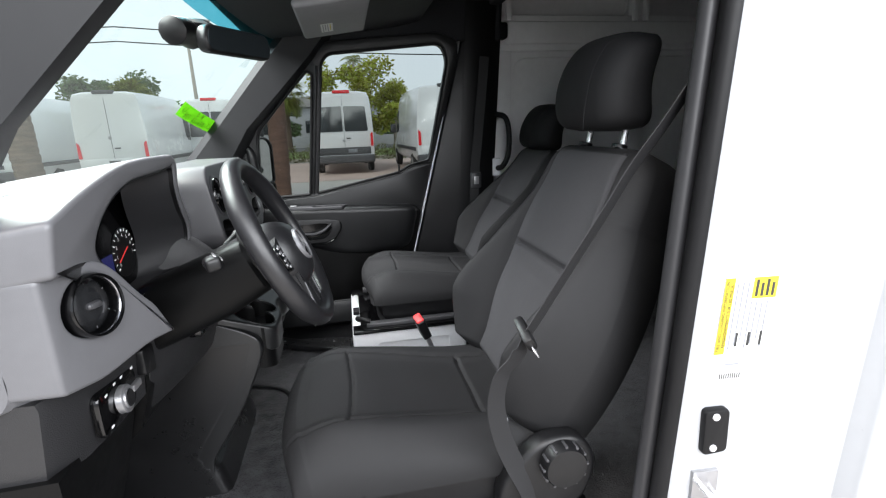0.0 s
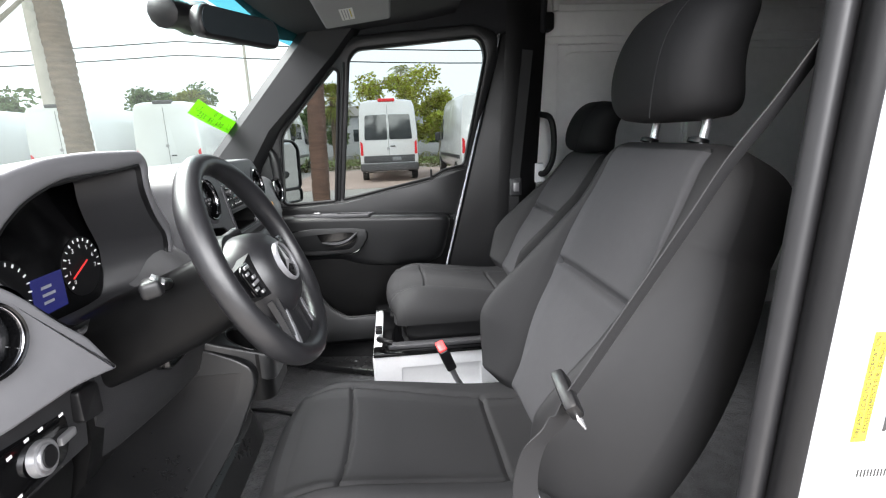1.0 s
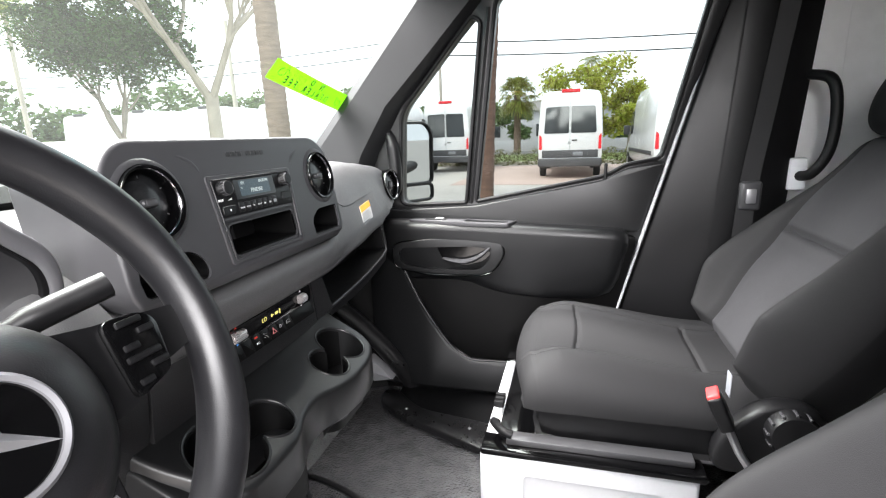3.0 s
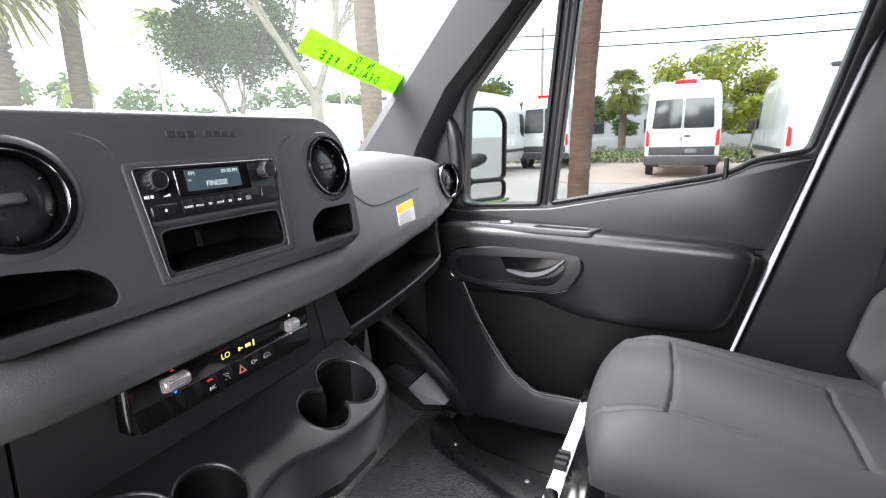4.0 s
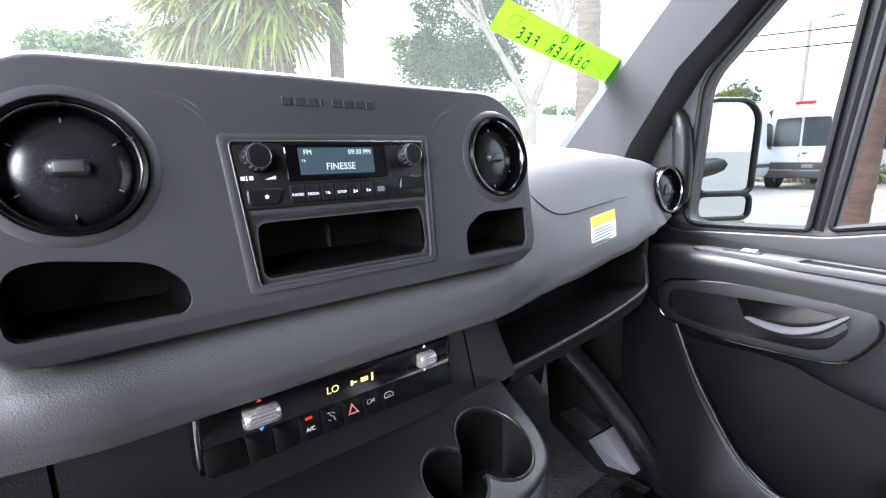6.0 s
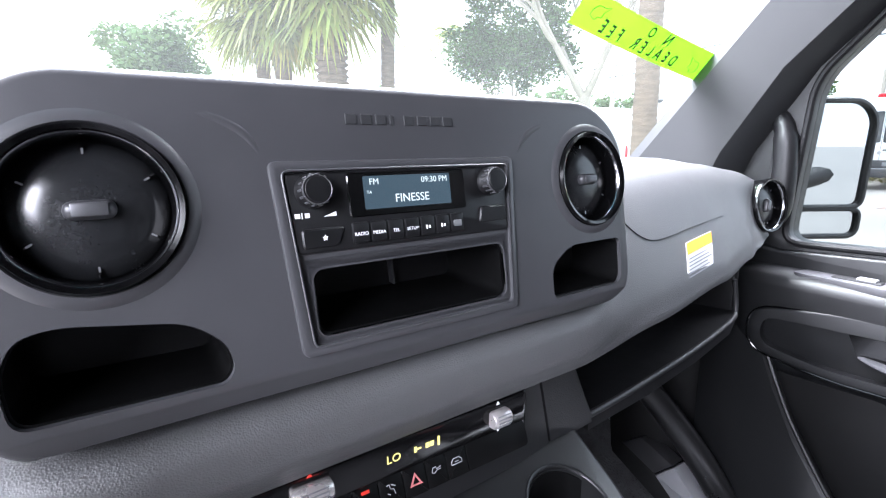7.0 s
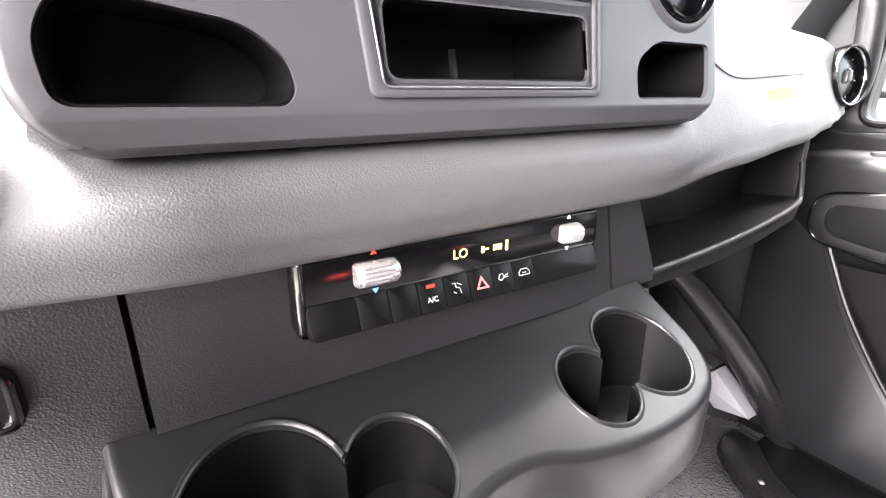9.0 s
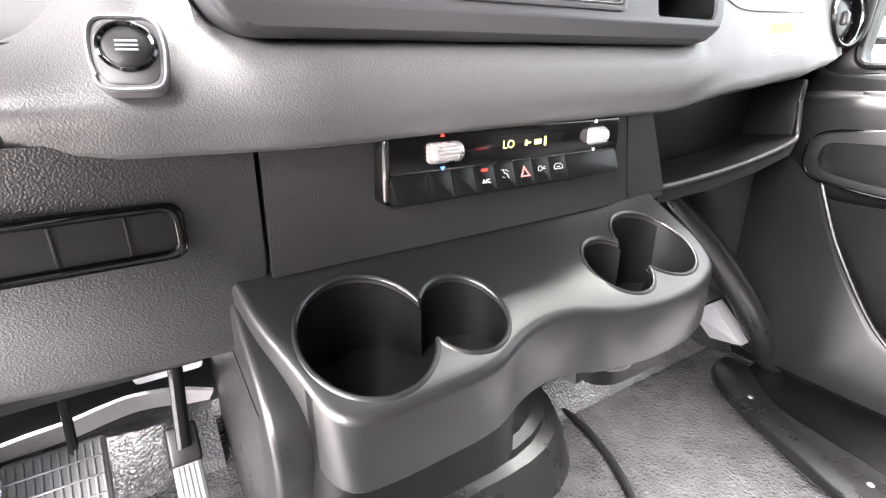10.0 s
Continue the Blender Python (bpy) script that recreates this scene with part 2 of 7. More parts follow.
DASH = surface("dash_grained_plastic", (0.0145, 0.0145, 0.0155), 0.38, grain=700, bump=0.5, spots=0.1, spot_scale=5, rough_var=0.06, kind="VORONOI", spec=0.5)
TRAY = surface("satin_console_plastic", (0.0072, 0.0074, 0.0078), 0.36, grain=1500, bump=0.05, spots=0.12, spot_scale=6, spec=0.5)
PAD = surface("dash_pad_leather_grain", (0.064, 0.064, 0.0655), 0.46, grain=800, bump=0.5, spots=0.1, spot_scale=6, rough_var=0.07, kind="VORONOI", spec=0.5)
GREY = surface("light_grey_dash_plastic", (0.105, 0.105, 0.111), 0.42, grain=900, bump=0.15, spots=0.08, rough_var=0.05, kind="VORONOI")
PANEL = surface("centre_panel_plastic", (0.036, 0.036, 0.0388), 0.38, grain=1400, bump=0.1, spots=0.1, spot_scale=3, rough_var=0.06, spec=0.5)
DARK = surface("black_plastic", (0.0045, 0.0045, 0.005), 0.4, grain=900, bump=0.12, spots=0.15, rough_var=0.08, spec=0.35)
DOORTRIM = surface("door_trim_plastic", (0.004, 0.0042, 0.0047), 0.42, grain=1100, bump=0.15, spots=0.12, spot_scale=3, rough_var=0.06, spec=0.45)
PILLAR = surface("pillar_trim_plastic", (0.014, 0.0145, 0.0155), 0.55, grain=900, bump=0.15, spots=0.1, rough_var=0.05, spec=0.35)
# Greyer than gloss black: veiling glare is put into the bowls' colour.
VENTBOWL = surface("vent_plastic_with_glare", (0.012, 0.0125, 0.0135), 0.22, spots=0.25, spot_scale=30, rough_var=0.08)
GLOSS = surface("gloss_black", (0.0018, 0.0018, 0.002), 0.12, spots=0.2, rough_var=0.03)
CHROME = surface("bright_chrome", (0.82, 0.82, 0.83), 0.25, metal=0.75, spots=0.05, rough_var=0.05)
SATIN = surface("satin_silver", (0.36, 0.36, 0.37), 0.35, metal=0.8, spots=0.1, rough_var=0.06)
WHITEPAINT = surface("white_vehicle_paint", (0.36, 0.37, 0.385), 0.3, spots=0.03, rough_var=0.05, coat=0.5)
BASEPAINT = surface("white_seat_box_paint", (0.64, 0.65, 0.67), 0.4, spots=0.06, spot_scale=7, rough_var=0.07)
CARGOPAINT = surface("cargo_grey_paint", (0.75, 0.755, 0.75), 0.45, spots=0.08, spot_scale=2, rough_var=0.06)
RUBBER = surface("black_rubber", (0.006, 0.006, 0.0065), 0.5, spots=0.2, rough_var=0.08, spec=0.2)
MAT = surface("grained_rubber_mat", (0.065, 0.065, 0.068), 0.24, grain=220, bump=1.0, spots=0.35, spot_scale=24, kind="VORONOI", spec=1.0)
FABRIC = surface("black_woven_fabric", (0.009, 0.009, 0.0097), 0.7, grain=1500, bump=0.45, spots=0.12, spot_scale=5, spec=0.3)
INSERT = surface("grey_woven_fabric", (0.036, 0.036, 0.0385), 0.8, grain=1500, bump=0.45, spots=0.1, spot_scale=5, spec=0.3)
BELT = surface("black_belt_webbing", (0.007, 0.007, 0.008), 0.65, grain=1400, bump=0.4, spots=0.1, sheen=0.0)
LINER = surface("dark_headliner", (0.02, 0.0205, 0.023), 0.8, grain=800, bump=0.2, spots=0.1, spec=0.3)
VISOR = surface("grey_visor_vinyl", (0.2, 0.2, 0.21), 0.6, grain=900, bump=0.2, spots=0.08)
RED = surface("red_plastic", (0.75, 0.05, 0.05), 0.4, spots=0.06)
PAPER = surface("white_label_paper", (0.62, 0.62, 0.61), 0.6, spots=0.04)
YELLOW = surface("yellow_label", (0.5, 0.4, 0.02), 0.6, spots=0.05)
ORANGE = surface("orange_label", (0.85, 0.36, 0.02), 0.6, spots=0.05)
INK = surface("label_ink", (0.02, 0.02, 0.02), 0.6, spots=0.1)
GREYINK = surface("pale_label_ink", (0.22, 0.23, 0.25), 0.6, spots=0.1)
WHITEINK = surface("white_print", (0.75, 0.75, 0.75), 0.5, spots=0.05)
GLASS = clear("clear_window_glass", (0.62, 0.65, 0.635))
# The last value puts a pale veil of haze into the glass.
SCREEN = clear("green_tinted_windscreen", (0.575, 0.645, 0.6), 0.0, 0.5, 0.009)
GUNMETAL = surface("dark_satin_metal", (0.1, 0.1, 0.105), 0.38, metal=0.6, spots=0.1, rough_var=0.06)
TRIMDARK = surface("charcoal_trim", (0.018, 0.018, 0.0195), 0.5, grain=900, bump=0.15, spots=0.12, rough_var=0.06)
SHADE = clear("blue_shade_band", (0.12, 0.5, 0.62))
TINT = surface("dark_privacy_glass", (0.02, 0.025, 0.028), 0.08, spots=0.1, rough_var=0.02)
MIRROR = surface("mirror_glass", (0.5, 0.52, 0.53), 0.02, metal=1.0, spots=0.02)
TAIL = surface("red_tail_lens", (0.7, 0.02, 0.03), 0.2, spots=0.05)
LCD = glowing("radio_display", (0.045, 0.085, 0.11), 0.20)
LCDTEXT = glowing("display_letters", (0.75, 0.9, 0.9), 0.25)
AMBER = glowing("yellow_display_figures", (0.95, 0.85, 0.25), 0.32)
BLUELCD = glowing("blue_cluster_display", (0.04, 0.05, 0.4), 0.13)
REDLED = glowing("red_indicator", (0.9, 0.05, 0.03), 0.16)
BLUELED = glowing("blue_indicator", (0.1, 0.35, 0.9), 0.25)

ALLOY = surface("worn_pedal_rubber_and_steel", (0.15, 0.15, 0.15), 0.45, grain=700, bump=0.2, spots=0.2, spot_scale=9, rough_var=0.08)
FELT = surface("white_floor_insulation", (0.6, 0.58, 0.58), 0.6, grain=300, bump=0.2, spots=0.12, spot_scale=9)

# Fine perforated speaker cloth: rows of small dots.
RIMMETAL = surface("dark_polished_metal", (0.3, 0.3, 0.315), 0.16, metal=1.0, spots=0.06, rough_var=0.03)
# Black plastic with recess shade put into the colour; also the buttons' own black.
WELL = surface("black_and_recess_shade", (0.0025, 0.0025, 0.0026), 0.4, spots=0.15, rough_var=0.08, spec=0.15)
ROCKER = surface("satin_rose_silver", (0.62, 0.58, 0.57), 0.28, metal=0.75, spots=0.05, rough_var=0.04)

# ---- the van's shell: floor, walls, pillars, roof ----
MID = 1.53      # the van's middle line in y
FLOOR = 0.84
tagged(part("floor", box(-1.0, 4.3, 0.56, 2.5, FLOOR - 0.06, FLOOR, 0.003), MAT), "black grained rubber cab and cargo floor", "floor", kind="structure")

# Front bulkhead under the windscreen.
tagged(part("wall_front", box(-1.02, -0.96, 0.5, 2.56, 0.6, 1.68, 0.01), DARK), "black front bulkhead of the cab", "wall", kind="structure")
tagged(part("wall_rear", box(4.24, 4.3, 0.5, 2.56, FLOOR, 2.74, 0.01), CARGOPAINT), "grey painted rear end of the cargo space", "wall", kind="structure")


def lean(bm, rate, z0):
    """Slants upright things towards the rear with height."""
    for v in bm.verts:
        v.co.x += rate * (v.co.z - z0)
    return bm


# Driver's side: white door pillar and body side, with the seal and the inner trim.
jamb = [(0.575, 0.655), (0.585, 0.628), (0.61, 0.612), (0.74, 0.60), (0.765, 0.585), (0.80, 0.578), (0.85, 0.572), (0.875, 0.555), (0.885, 0.52), (0.905, 0.512), (4.3, 0.5), (4.3, 0.53), (0.93, 0.56), (0.90, 0.64), (0.80, 0.67), (0.60, 0.675)]
pillar = lean(plate(jamb, [], "z", 0.3, 2.9, 0.006, 3), 0.06, 1.5)
wall_left = tagged(part("wall_left", pillar, WHITEPAINT), "white painted door pillar and body side", "door pillar", kind="structure")
seal = lean(tube([(0.583, 0.64, 0.75), (0.583, 0.64, 1.3), (0.583, 0.64, 1.8), (0.583, 0.64, 2.45)], 0.017, 10), 0.06, 1.5)
tagged(part("trim_door_seal", seal, RUBBER), "black rubber door seal along the pillar", "seal", kind="structure")
inner = lean(plate([(0.548, 0.672), (0.556, 0.652), (0.575, 0.655), (0.60, 0.68), (0.62, 0.70), (0.58, 0.70)], [], "z", 0.8, 2.45, 0.006), 0.06, 1.5)
tagged(part("trim_pillar_left", inner, TRIMDARK), "dark grey plastic trim of the driver's pillar", "pillar trim", kind="structure")
tagged(part("wall_left_front", box(-1.3, -0.66, 0.5, 0.62, 0.3, 1.62, 0.03), WHITEPAINT), "white front wing beside the door opening", "body panel", kind="structure")
tagged(part("sill_left", box(-0.7, 0.62, 0.5, 0.6, 0.45, FLOOR, 0.02), DARK), "black plastic entry sill", "door sill", kind="structure")

# Passenger's side behind the door.
rear_trim = lean(plate([(0.475, 2.395), (0.53, 2.39), (0.60, 2.36), (0.74, 2.365), (0.79, 2.40), (0.80, 2.50), (0.475, 2.50)], [], "z", 0.8, 2.45, 0.01, 3), 0.262, 1.66)
for v in rear_trim.verts:
    if v.co.x > 0.6 + 0.262 * (v.co.z - 1.66):
        v.co.x -= 0.2 * (v.co.z - 1.66)
tagged(part("trim_pillar_right", rear_trim, DARK), "black plastic trim of the passenger's pillar", "pillar trim", kind="structure")
gap = lean(box(0.4615, 0.469, 2.386, 2.43, 0.85, 2.25, 0.003), 0.262, 1.66)
tagged(part("trim_painted_flange", gap, WHITEPAINT), "white painted flange between door and pillar", "body flange", kind="structure")

tagged(part("trim_door_header", box(-0.12, 0.82, 2.375, 2.5, 2.224, 2.41, 0.012, 3), LINER), "dark lining above the passenger door", "header trim", kind="structure")
cargo_wall = tagged(part("wall_right", box(0.70, 4.3, 2.50, 2.56, FLOOR, 2.74, 0.004), CARGOPAINT), "light grey painted cargo side wall with pressed panels", "wall", kind="structure")
pressed = []
xs = [0.86, 1.62, 2.38, 3.14, 3.9]
for a, b in zip(xs, xs[1:]):
    pressed.append(plate(rect(a + 0.06, b - 0.06, 1.02, 2.16, 0.09, 6), [], "y", 2.485, 2.515, 0.006))
    pressed.append(plate(rect(a + 0.06, b - 0.06, 2.36, 2.66, 0.04, 5), [], "y", 2.485, 2.515, 0.006))
for cut in pressed:
    carve(cargo_wall, cut)
tagged(part("trim_cargo_rail", join(box(0.84, 4.2, 2.455, 2.505, 2.22, 2.33, 0.012), box(0.84, 4.2, 2.47, 2.505, 2.19, 2.36, 0.008)), CARGOPAINT), "grey painted rail along the cargo wall", "rail", kind="structure")
for x in xs:
    tagged(part("trim_cargo_rib", join(box(x - 0.045, x - 0.015, 2.45, 2.505, 2.33, 2.72, 0.008), box(x + 0.015, x + 0.045, 2.45, 2.505, 2.33, 2.72, 0.008), box(x - 0.05, x + 0.05, 2.475, 2.505, 1.0, 2.72, 0.008)), CARGOPAINT), "grey painted upright rib of the cargo wall", "rib", "ribs of the cargo wall", "structure")
clip = thing("corner_clip", (0.80, 2.41, 2.27), "black plastic block at the end of the rail", "bracket")
part("block", box(0.79, 0.86, 2.38, 2.45, 2.235, 2.31, 0.012, 3), RUBBER, clip)

# Roof: dark lining over the seats, bare bows over the cargo space.
tagged(part("ceiling", join(box(-0.32, 0.8, 0.56, 2.5, 2.40, 2.46, 0.01), box(0.78, 4.3, 0.5, 2.56, 2.72, 2.78, 0.01), box(0.76, 0.82, 0.56, 2.5, 2.38, 2.76, 0.01)), LINER), "dark grey roof lining", "ceiling", kind="structure")
for k in range(5):
    x = 1.15 + 0.7 * k
    tagged(part("trim_roof_bow", box(x, x + 0.09, 0.56, 2.5, 2.66, 2.722, 0.012), CARGOPAINT), "grey painted roof bow", "roof bow", "roof bows", "structure")
head = loft([[(-0.34, y, 2.235), (-0.27, y, 2.225), (0.02, y, 2.25), (0.3, y, 2.285), (0.42, y, 2.31), (0.42, y, 2.42), (-0.3, y, 2.42), (-0.36, y, 2.30)] for y in (0.6, 1.0, 1.53, 2.1, 2.47)])
tagged(part("trim_overhead", head, LINER), "dark overhead shelf above the windscreen", "overhead shelf", kind="structure")

# ---- passenger door ----
door_outline = rounded([(-0.53, 0.78), (0.26, 0.78), (0.36, 1.236), (0.462, 1.66), (0.60, 2.13), (0.60, 2.225), (0.50, 2.26), (0.0, 2.225), (-0.10, 2.195), (-0.44, 1.87), (-0.53, 1.55)], 0.03, 4)
quarter = rounded([(-0.385, 1.522), (-0.152, 1.531), (-0.088, 2.085), (-0.115, 2.10), (-0.362, 1.83)], [0.035, 0.012, 0.02, 0.03, 0.04], 5)
main_win = rounded([(-0.118, 1.535), (0.29, 1.615), (0.345, 1.648), (0.446, 1.668), (0.548, 2.14), (0.52, 2.212), (-0.01, 2.17), (-0.042, 2.13)], [0.01, 0.03, 0.02, 0.02, 0.06, 0.04, 0.03, 0.02], 5)


def tumble(bm):
    """The door's upper half leans inwards."""
    for v in bm.verts:
        v.co.y -= 0.08 * max(0.0, v.co.z - 1.5) + 0.05 * max(0.0, -v.co.x - 0.05) * min(1.0, max(0.0, (1.62 - v.co.z) * 6))
    return bm


door = thing("door_1", (0.0, 2.42, 0.8), "closed passenger door with black moulded trim", "door", kind="structure")
part("door_frame", tumble(plate(door_outline, [quarter, main_win], "y", 2.415, 2.48, 0.006, 2)), DOORTRIM, door)
for nm, hole in (("quarter_window_seal", quarter), ("window_seal", main_win)):
    pts = [(x, 2.412, z) for x, z in hole]
    part(nm, tumble(tube(pts + pts[:1], 0.0065, 8, caps=False)), RUBBER, door)
for nm, hole in (("quarter_pane", quarter), ("window_pane", main_win)):
    ob = part(nm, tumble(plate(hole, [], "y", 2.446, 2.450)), GLASS, door, smooth=0)
    ob.visible_shadow = False
part("window_channel", tumble(tube([(-0.137, 2.42, 1.53), (-0.063, 2.42, 2.12)], 0.009, 8)), RUBBER, door)

# Moulded inner trim: belt-line slope, armrest, lower pocket.
belt = tumble(plate(rounded([(-0.49, 1.44), (0.40, 1.44), (0.455, 1.655), (0.35, 1.64), (0.29, 1.605), (-0.118, 1.522), (-0.40, 1.508), (-0.46, 1.53)], [0.02, 0.02, 0.01, 0.02, 0.03, 0.02, 0.03, 0.02], 4), [], "y", 2.402, 2.420, 0.006, 3))
part("belt_panel", belt, DOORTRIM, door)
armrest = []
for x, yf, zt, zb in ((-0.47, 2.388, 1.462, 1.36), (-0.44, 2.364, 1.472, 1.30), (-0.40, 2.357, 1.476, 1.268), (-0.335, 2.354, 1.476, 1.262), (-0.2, 2.353, 1.474, 1.262), (-0.138, 2.353, 1.472, 1.254), (-0.085, 2.353, 1.470, 1.232), (-0.014, 2.354, 1.466, 1.214), (0.1, 2.355, 1.462, 1.206), (0.25, 2.356, 1.456, 1.212), (0.315, 2.358, 1.452, 1.222), (0.345, 2.363, 1.446, 1.232), (0.362, 2.378, 1.434, 1.25), (0.37, 2.405, 1.41, 1.28)):
    zm = (zt + zb) / 2
    ring = [(2.42, zt + 0.004), (yf + 0.02, zt + 0.001), (yf, zt - 0.003), (yf - 0.010, zt - 0.012), (yf - 0.012, zt - 0.028), (yf + 0.002, zm), (yf + 0.012, zb + 0.045), (yf + 0.022, zb + 0.018), (yf + 0.038, zb), (2.42, zb - 0.006)]
    armrest.append([(x + (0.16 * (z - 1.42) if x > 0.3 else 0.0), y, z) for y, z in ring])
part("armrest", tumble(loft(armrest)), DOORTRIM, door, smooth=50)
# Recessed panel, its shade under the armrest put into a blacker colour.
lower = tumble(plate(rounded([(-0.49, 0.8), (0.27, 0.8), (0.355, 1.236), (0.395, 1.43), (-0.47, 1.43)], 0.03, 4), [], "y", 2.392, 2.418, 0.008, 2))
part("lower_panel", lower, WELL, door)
# Oval handle bezel, recess and pull.
oval = rounded([(-0.40, 1.40), (-0.40, 1.315), (-0.27, 1.292), (-0.06, 1.296), (-0.012, 1.37), (-0.03, 1.418), (-0.25, 1.423)], [0.04, 0.05, 0.06, 0.06, 0.05, 0.04, 0.05], 6)
bez = tumble(plate(oval, [], "y", 2.346, 2.395, 0.006, 3))
bezel = part("handle_bezel", bez, DOORTRIM, door)
carve(bezel, tumble(plate(rounded([(-0.375, 1.385), (-0.375, 1.33), (-0.27, 1.312), (-0.09, 1.315), (-0.055, 1.37), (-0.09, 1.395)], 0.035, 5), [], "y", 2.34, 2.366)))
pull = [(-0.222, 2.348, 1.352), (-0.18, 2.338, 1.346), (-0.14, 2.334, 1.346), (-0.098, 2.335, 1.362), (-0.062, 2.344, 1.392)]
part("pull_handle", tumble(tube(curve(pull, 6), [0.004 + 0.012 * math.sin(math.pi * k / 24) ** 0.7 for k in range(25)], 12, 0.55)), LINER, door, "dark satin door pull")
part("handle_recess", tumble(plate(rounded([(-0.246, 1.400), (-0.222, 1.345), (-0.15, 1.328), (-0.085, 1.345), (-0.058, 1.375), (-0.075, 1.396)], 0.014, 4), [], "y", 2.3490, 2.3535)), GLOSS, door, "glossy black finger recess")
part("bezel_line", tumble(tube([(x, 2.3505, z) for x, z in oval] + [(oval[0][0], 2.3505, oval[0][1])], 0.003, 6, caps=False)), GLOSS, door)
# Window switch and the small tray on the armrest.
tray_hole = rounded([(-0.15, 2.343), (-0.012, 2.35), (-0.006, 2.39), (-0.14, 2.39)], 0.008, 4)
deck = plate(rounded([(-0.345, 2.345), (-0.15, 2.335), (0.0, 2.343), (0.02, 2.398), (-0.33, 2.40)], [0.02, 0.02, 0.012, 0.01, 0.02], 4), [tray_hole], "z", 1.464, 1.4795, 0.0015)
# Near-black sheet set just below the deck, painting the open tray's shaded depth.
floor_sheet = plate([(-0.08 + (x + 0.08) * 1.03, 2.37 + (y - 2.37) * 1.08) for x, y in tray_hole], [], "z", 1.45, 1.4765)
for v in [*deck.verts, *floor_sheet.verts]:
    v.co.z -= 0.03 * max(0.0, v.co.x + 0.2)
part("switch_plate", deck, PANEL, door)
part("armrest_tray", floor_sheet, WELL, door, "black sheet for the open tray's shaded depth")
sw = part("window_switch", box(-0.285, -0.215, 2.356, 2.380, 1.477, 1.4815, 0.002), DARK, door)
part("switch_rocker", box(-0.25, -0.222, 2.358, 2.378, 1.481, 1.4855, 0.002), SATIN, sw, "silver window switch tip")
# Door pocket at the bottom, with its rounded lip.
pocket = []
lip_at = ((-0.43, 2.376, 1.455), (-0.385, 2.370, 1.347), (-0.346, 2.366, 1.256), (-0.300, 2.362, 1.166), (-0.212, 2.357, 1.038), (-0.14, 2.354, 0.988), (-0.042, 2.352, 0.985), (0.1, 2.352, 0.982), (0.22, 2.355, 0.982))
for x, y, z1 in ((-0.50, 2.392, 1.44), (-0.46, 2.382, 1.455), *lip_at):
    pocket.append([(x, y + 0.03, 0.84), (x, y, 0.87), (x, y - 0.004, z1 - 0.02), (x, y + 0.006, z1), (x, y + 0.02, z1 - 0.004), (x, 2.40, z1 - 0.03), (x, 2.40, 0.84)])
part("door_pocket", tumble(loft(pocket)), DOORTRIM, door)
part("pocket_lip", tumble(tube(curve([(x, y + 0.004, z) for x, y, z in lip_at], 6), 0.0045, 8)), DOORTRIM, door)
part("lock_pin", cyl((0.29, 2.40, 1.60), (0.29, 2.398, 1.655), 0.006, 0.005, 12, 0.002), DARK, door)
# ---- windscreen, pillars, header ----


def screen(y, z, out=0.0):
    """A point of the windscreen's bowed sheet."""
    return (-0.685 - 0.10 * (1 - ((y - MID) / 0.86) ** 2) + (z - 1.70) * 0.86 - out, y, z)


def sheet(y0, y1, z0, z1, ny, nz, out=0.0, thick=0.005):
    bm = bmesh.new()
    grid = [[bm.verts.new(screen(y0 + (y1 - y0) * i / ny, z0 + (z1 - z0) * j / nz, out)) for j in range(nz + 1)] for i in range(ny + 1)]
    for i in range(ny):
        for j in range(nz):
            bm.faces.new((grid[i][j], grid[i + 1][j], grid[i + 1][j + 1], grid[i][j + 1]))
    bmesh.ops.solidify(bm, geom=bm.faces[:], thickness=thick)
    return bm


windscreen = thing("windscreen", (-0.7, MID, 1.7), "curved windscreen with a blue tinted band along its top", "windscreen", kind="structure")
ob = part("pane", sheet(0.62, 2.44, 1.60, 2.32, 24, 10), SCREEN, windscreen)
ob.visible_shadow = False
ob = part("shade_band", sheet(0.62, 2.44, 2.185, 2.32, 24, 4, -0.007, 0.002), SHADE, windscreen, "blue tinted shade band")
ob.visible_shadow = False
part("black_edge", sheet(0.62, 2.44, 1.60, 1.655, 24, 2, -0.006, 0.002), GLOSS, windscreen)

for side in (1, -1):
    Y = lambda d: MID + side * (d if side > 0 else d + 0.022)
    rings = []
    for z, xi, w in ((1.44 if side > 0 else 1.55, -0.55, 0.17), (1.56, -0.53, 0.17), (1.70, -0.47, 0.15), (1.85, -0.375, 0.13), (2.0, -0.225, 0.115), (2.15, -0.08, 0.11), (2.28, 0.03, 0.11), (2.42, 0.11, 0.11)):
        f = screen(Y(0.80), z)[0] + 0.02
        rings.append([(f, Y(0.885), z), (f - 0.01, Y(0.80), z), (f + 0.03, Y(0.778), z), (xi - 0.02, Y(0.80), z), (xi + 0.015, Y(0.845), z), (xi + 0.02, Y(0.89), z)])
    if side > 0:
        tagged(part("trim_front_pillar_right", loft(rings), PILLAR), "dark grey windscreen pillar trim", "pillar trim", kind="structure")
    else:
        tagged(part("trim_front_pillar_left", loft(rings), PILLAR), "dark grey windscreen pillar trim", "pillar trim", kind="structure")

# Grab handle on the passenger's front pillar.
grab = thing("grab_handle", (-0.40, 2.34, 1.55), "black grab handle on the windscreen pillar", "grab handle")
part("plate", tube(curve([(-0.435, 2.42, 1.54), (-0.44, 2.42, 1.65), (-0.425, 2.41, 1.785)], 5), 0.03, 12, 0.4), DARK, grab)
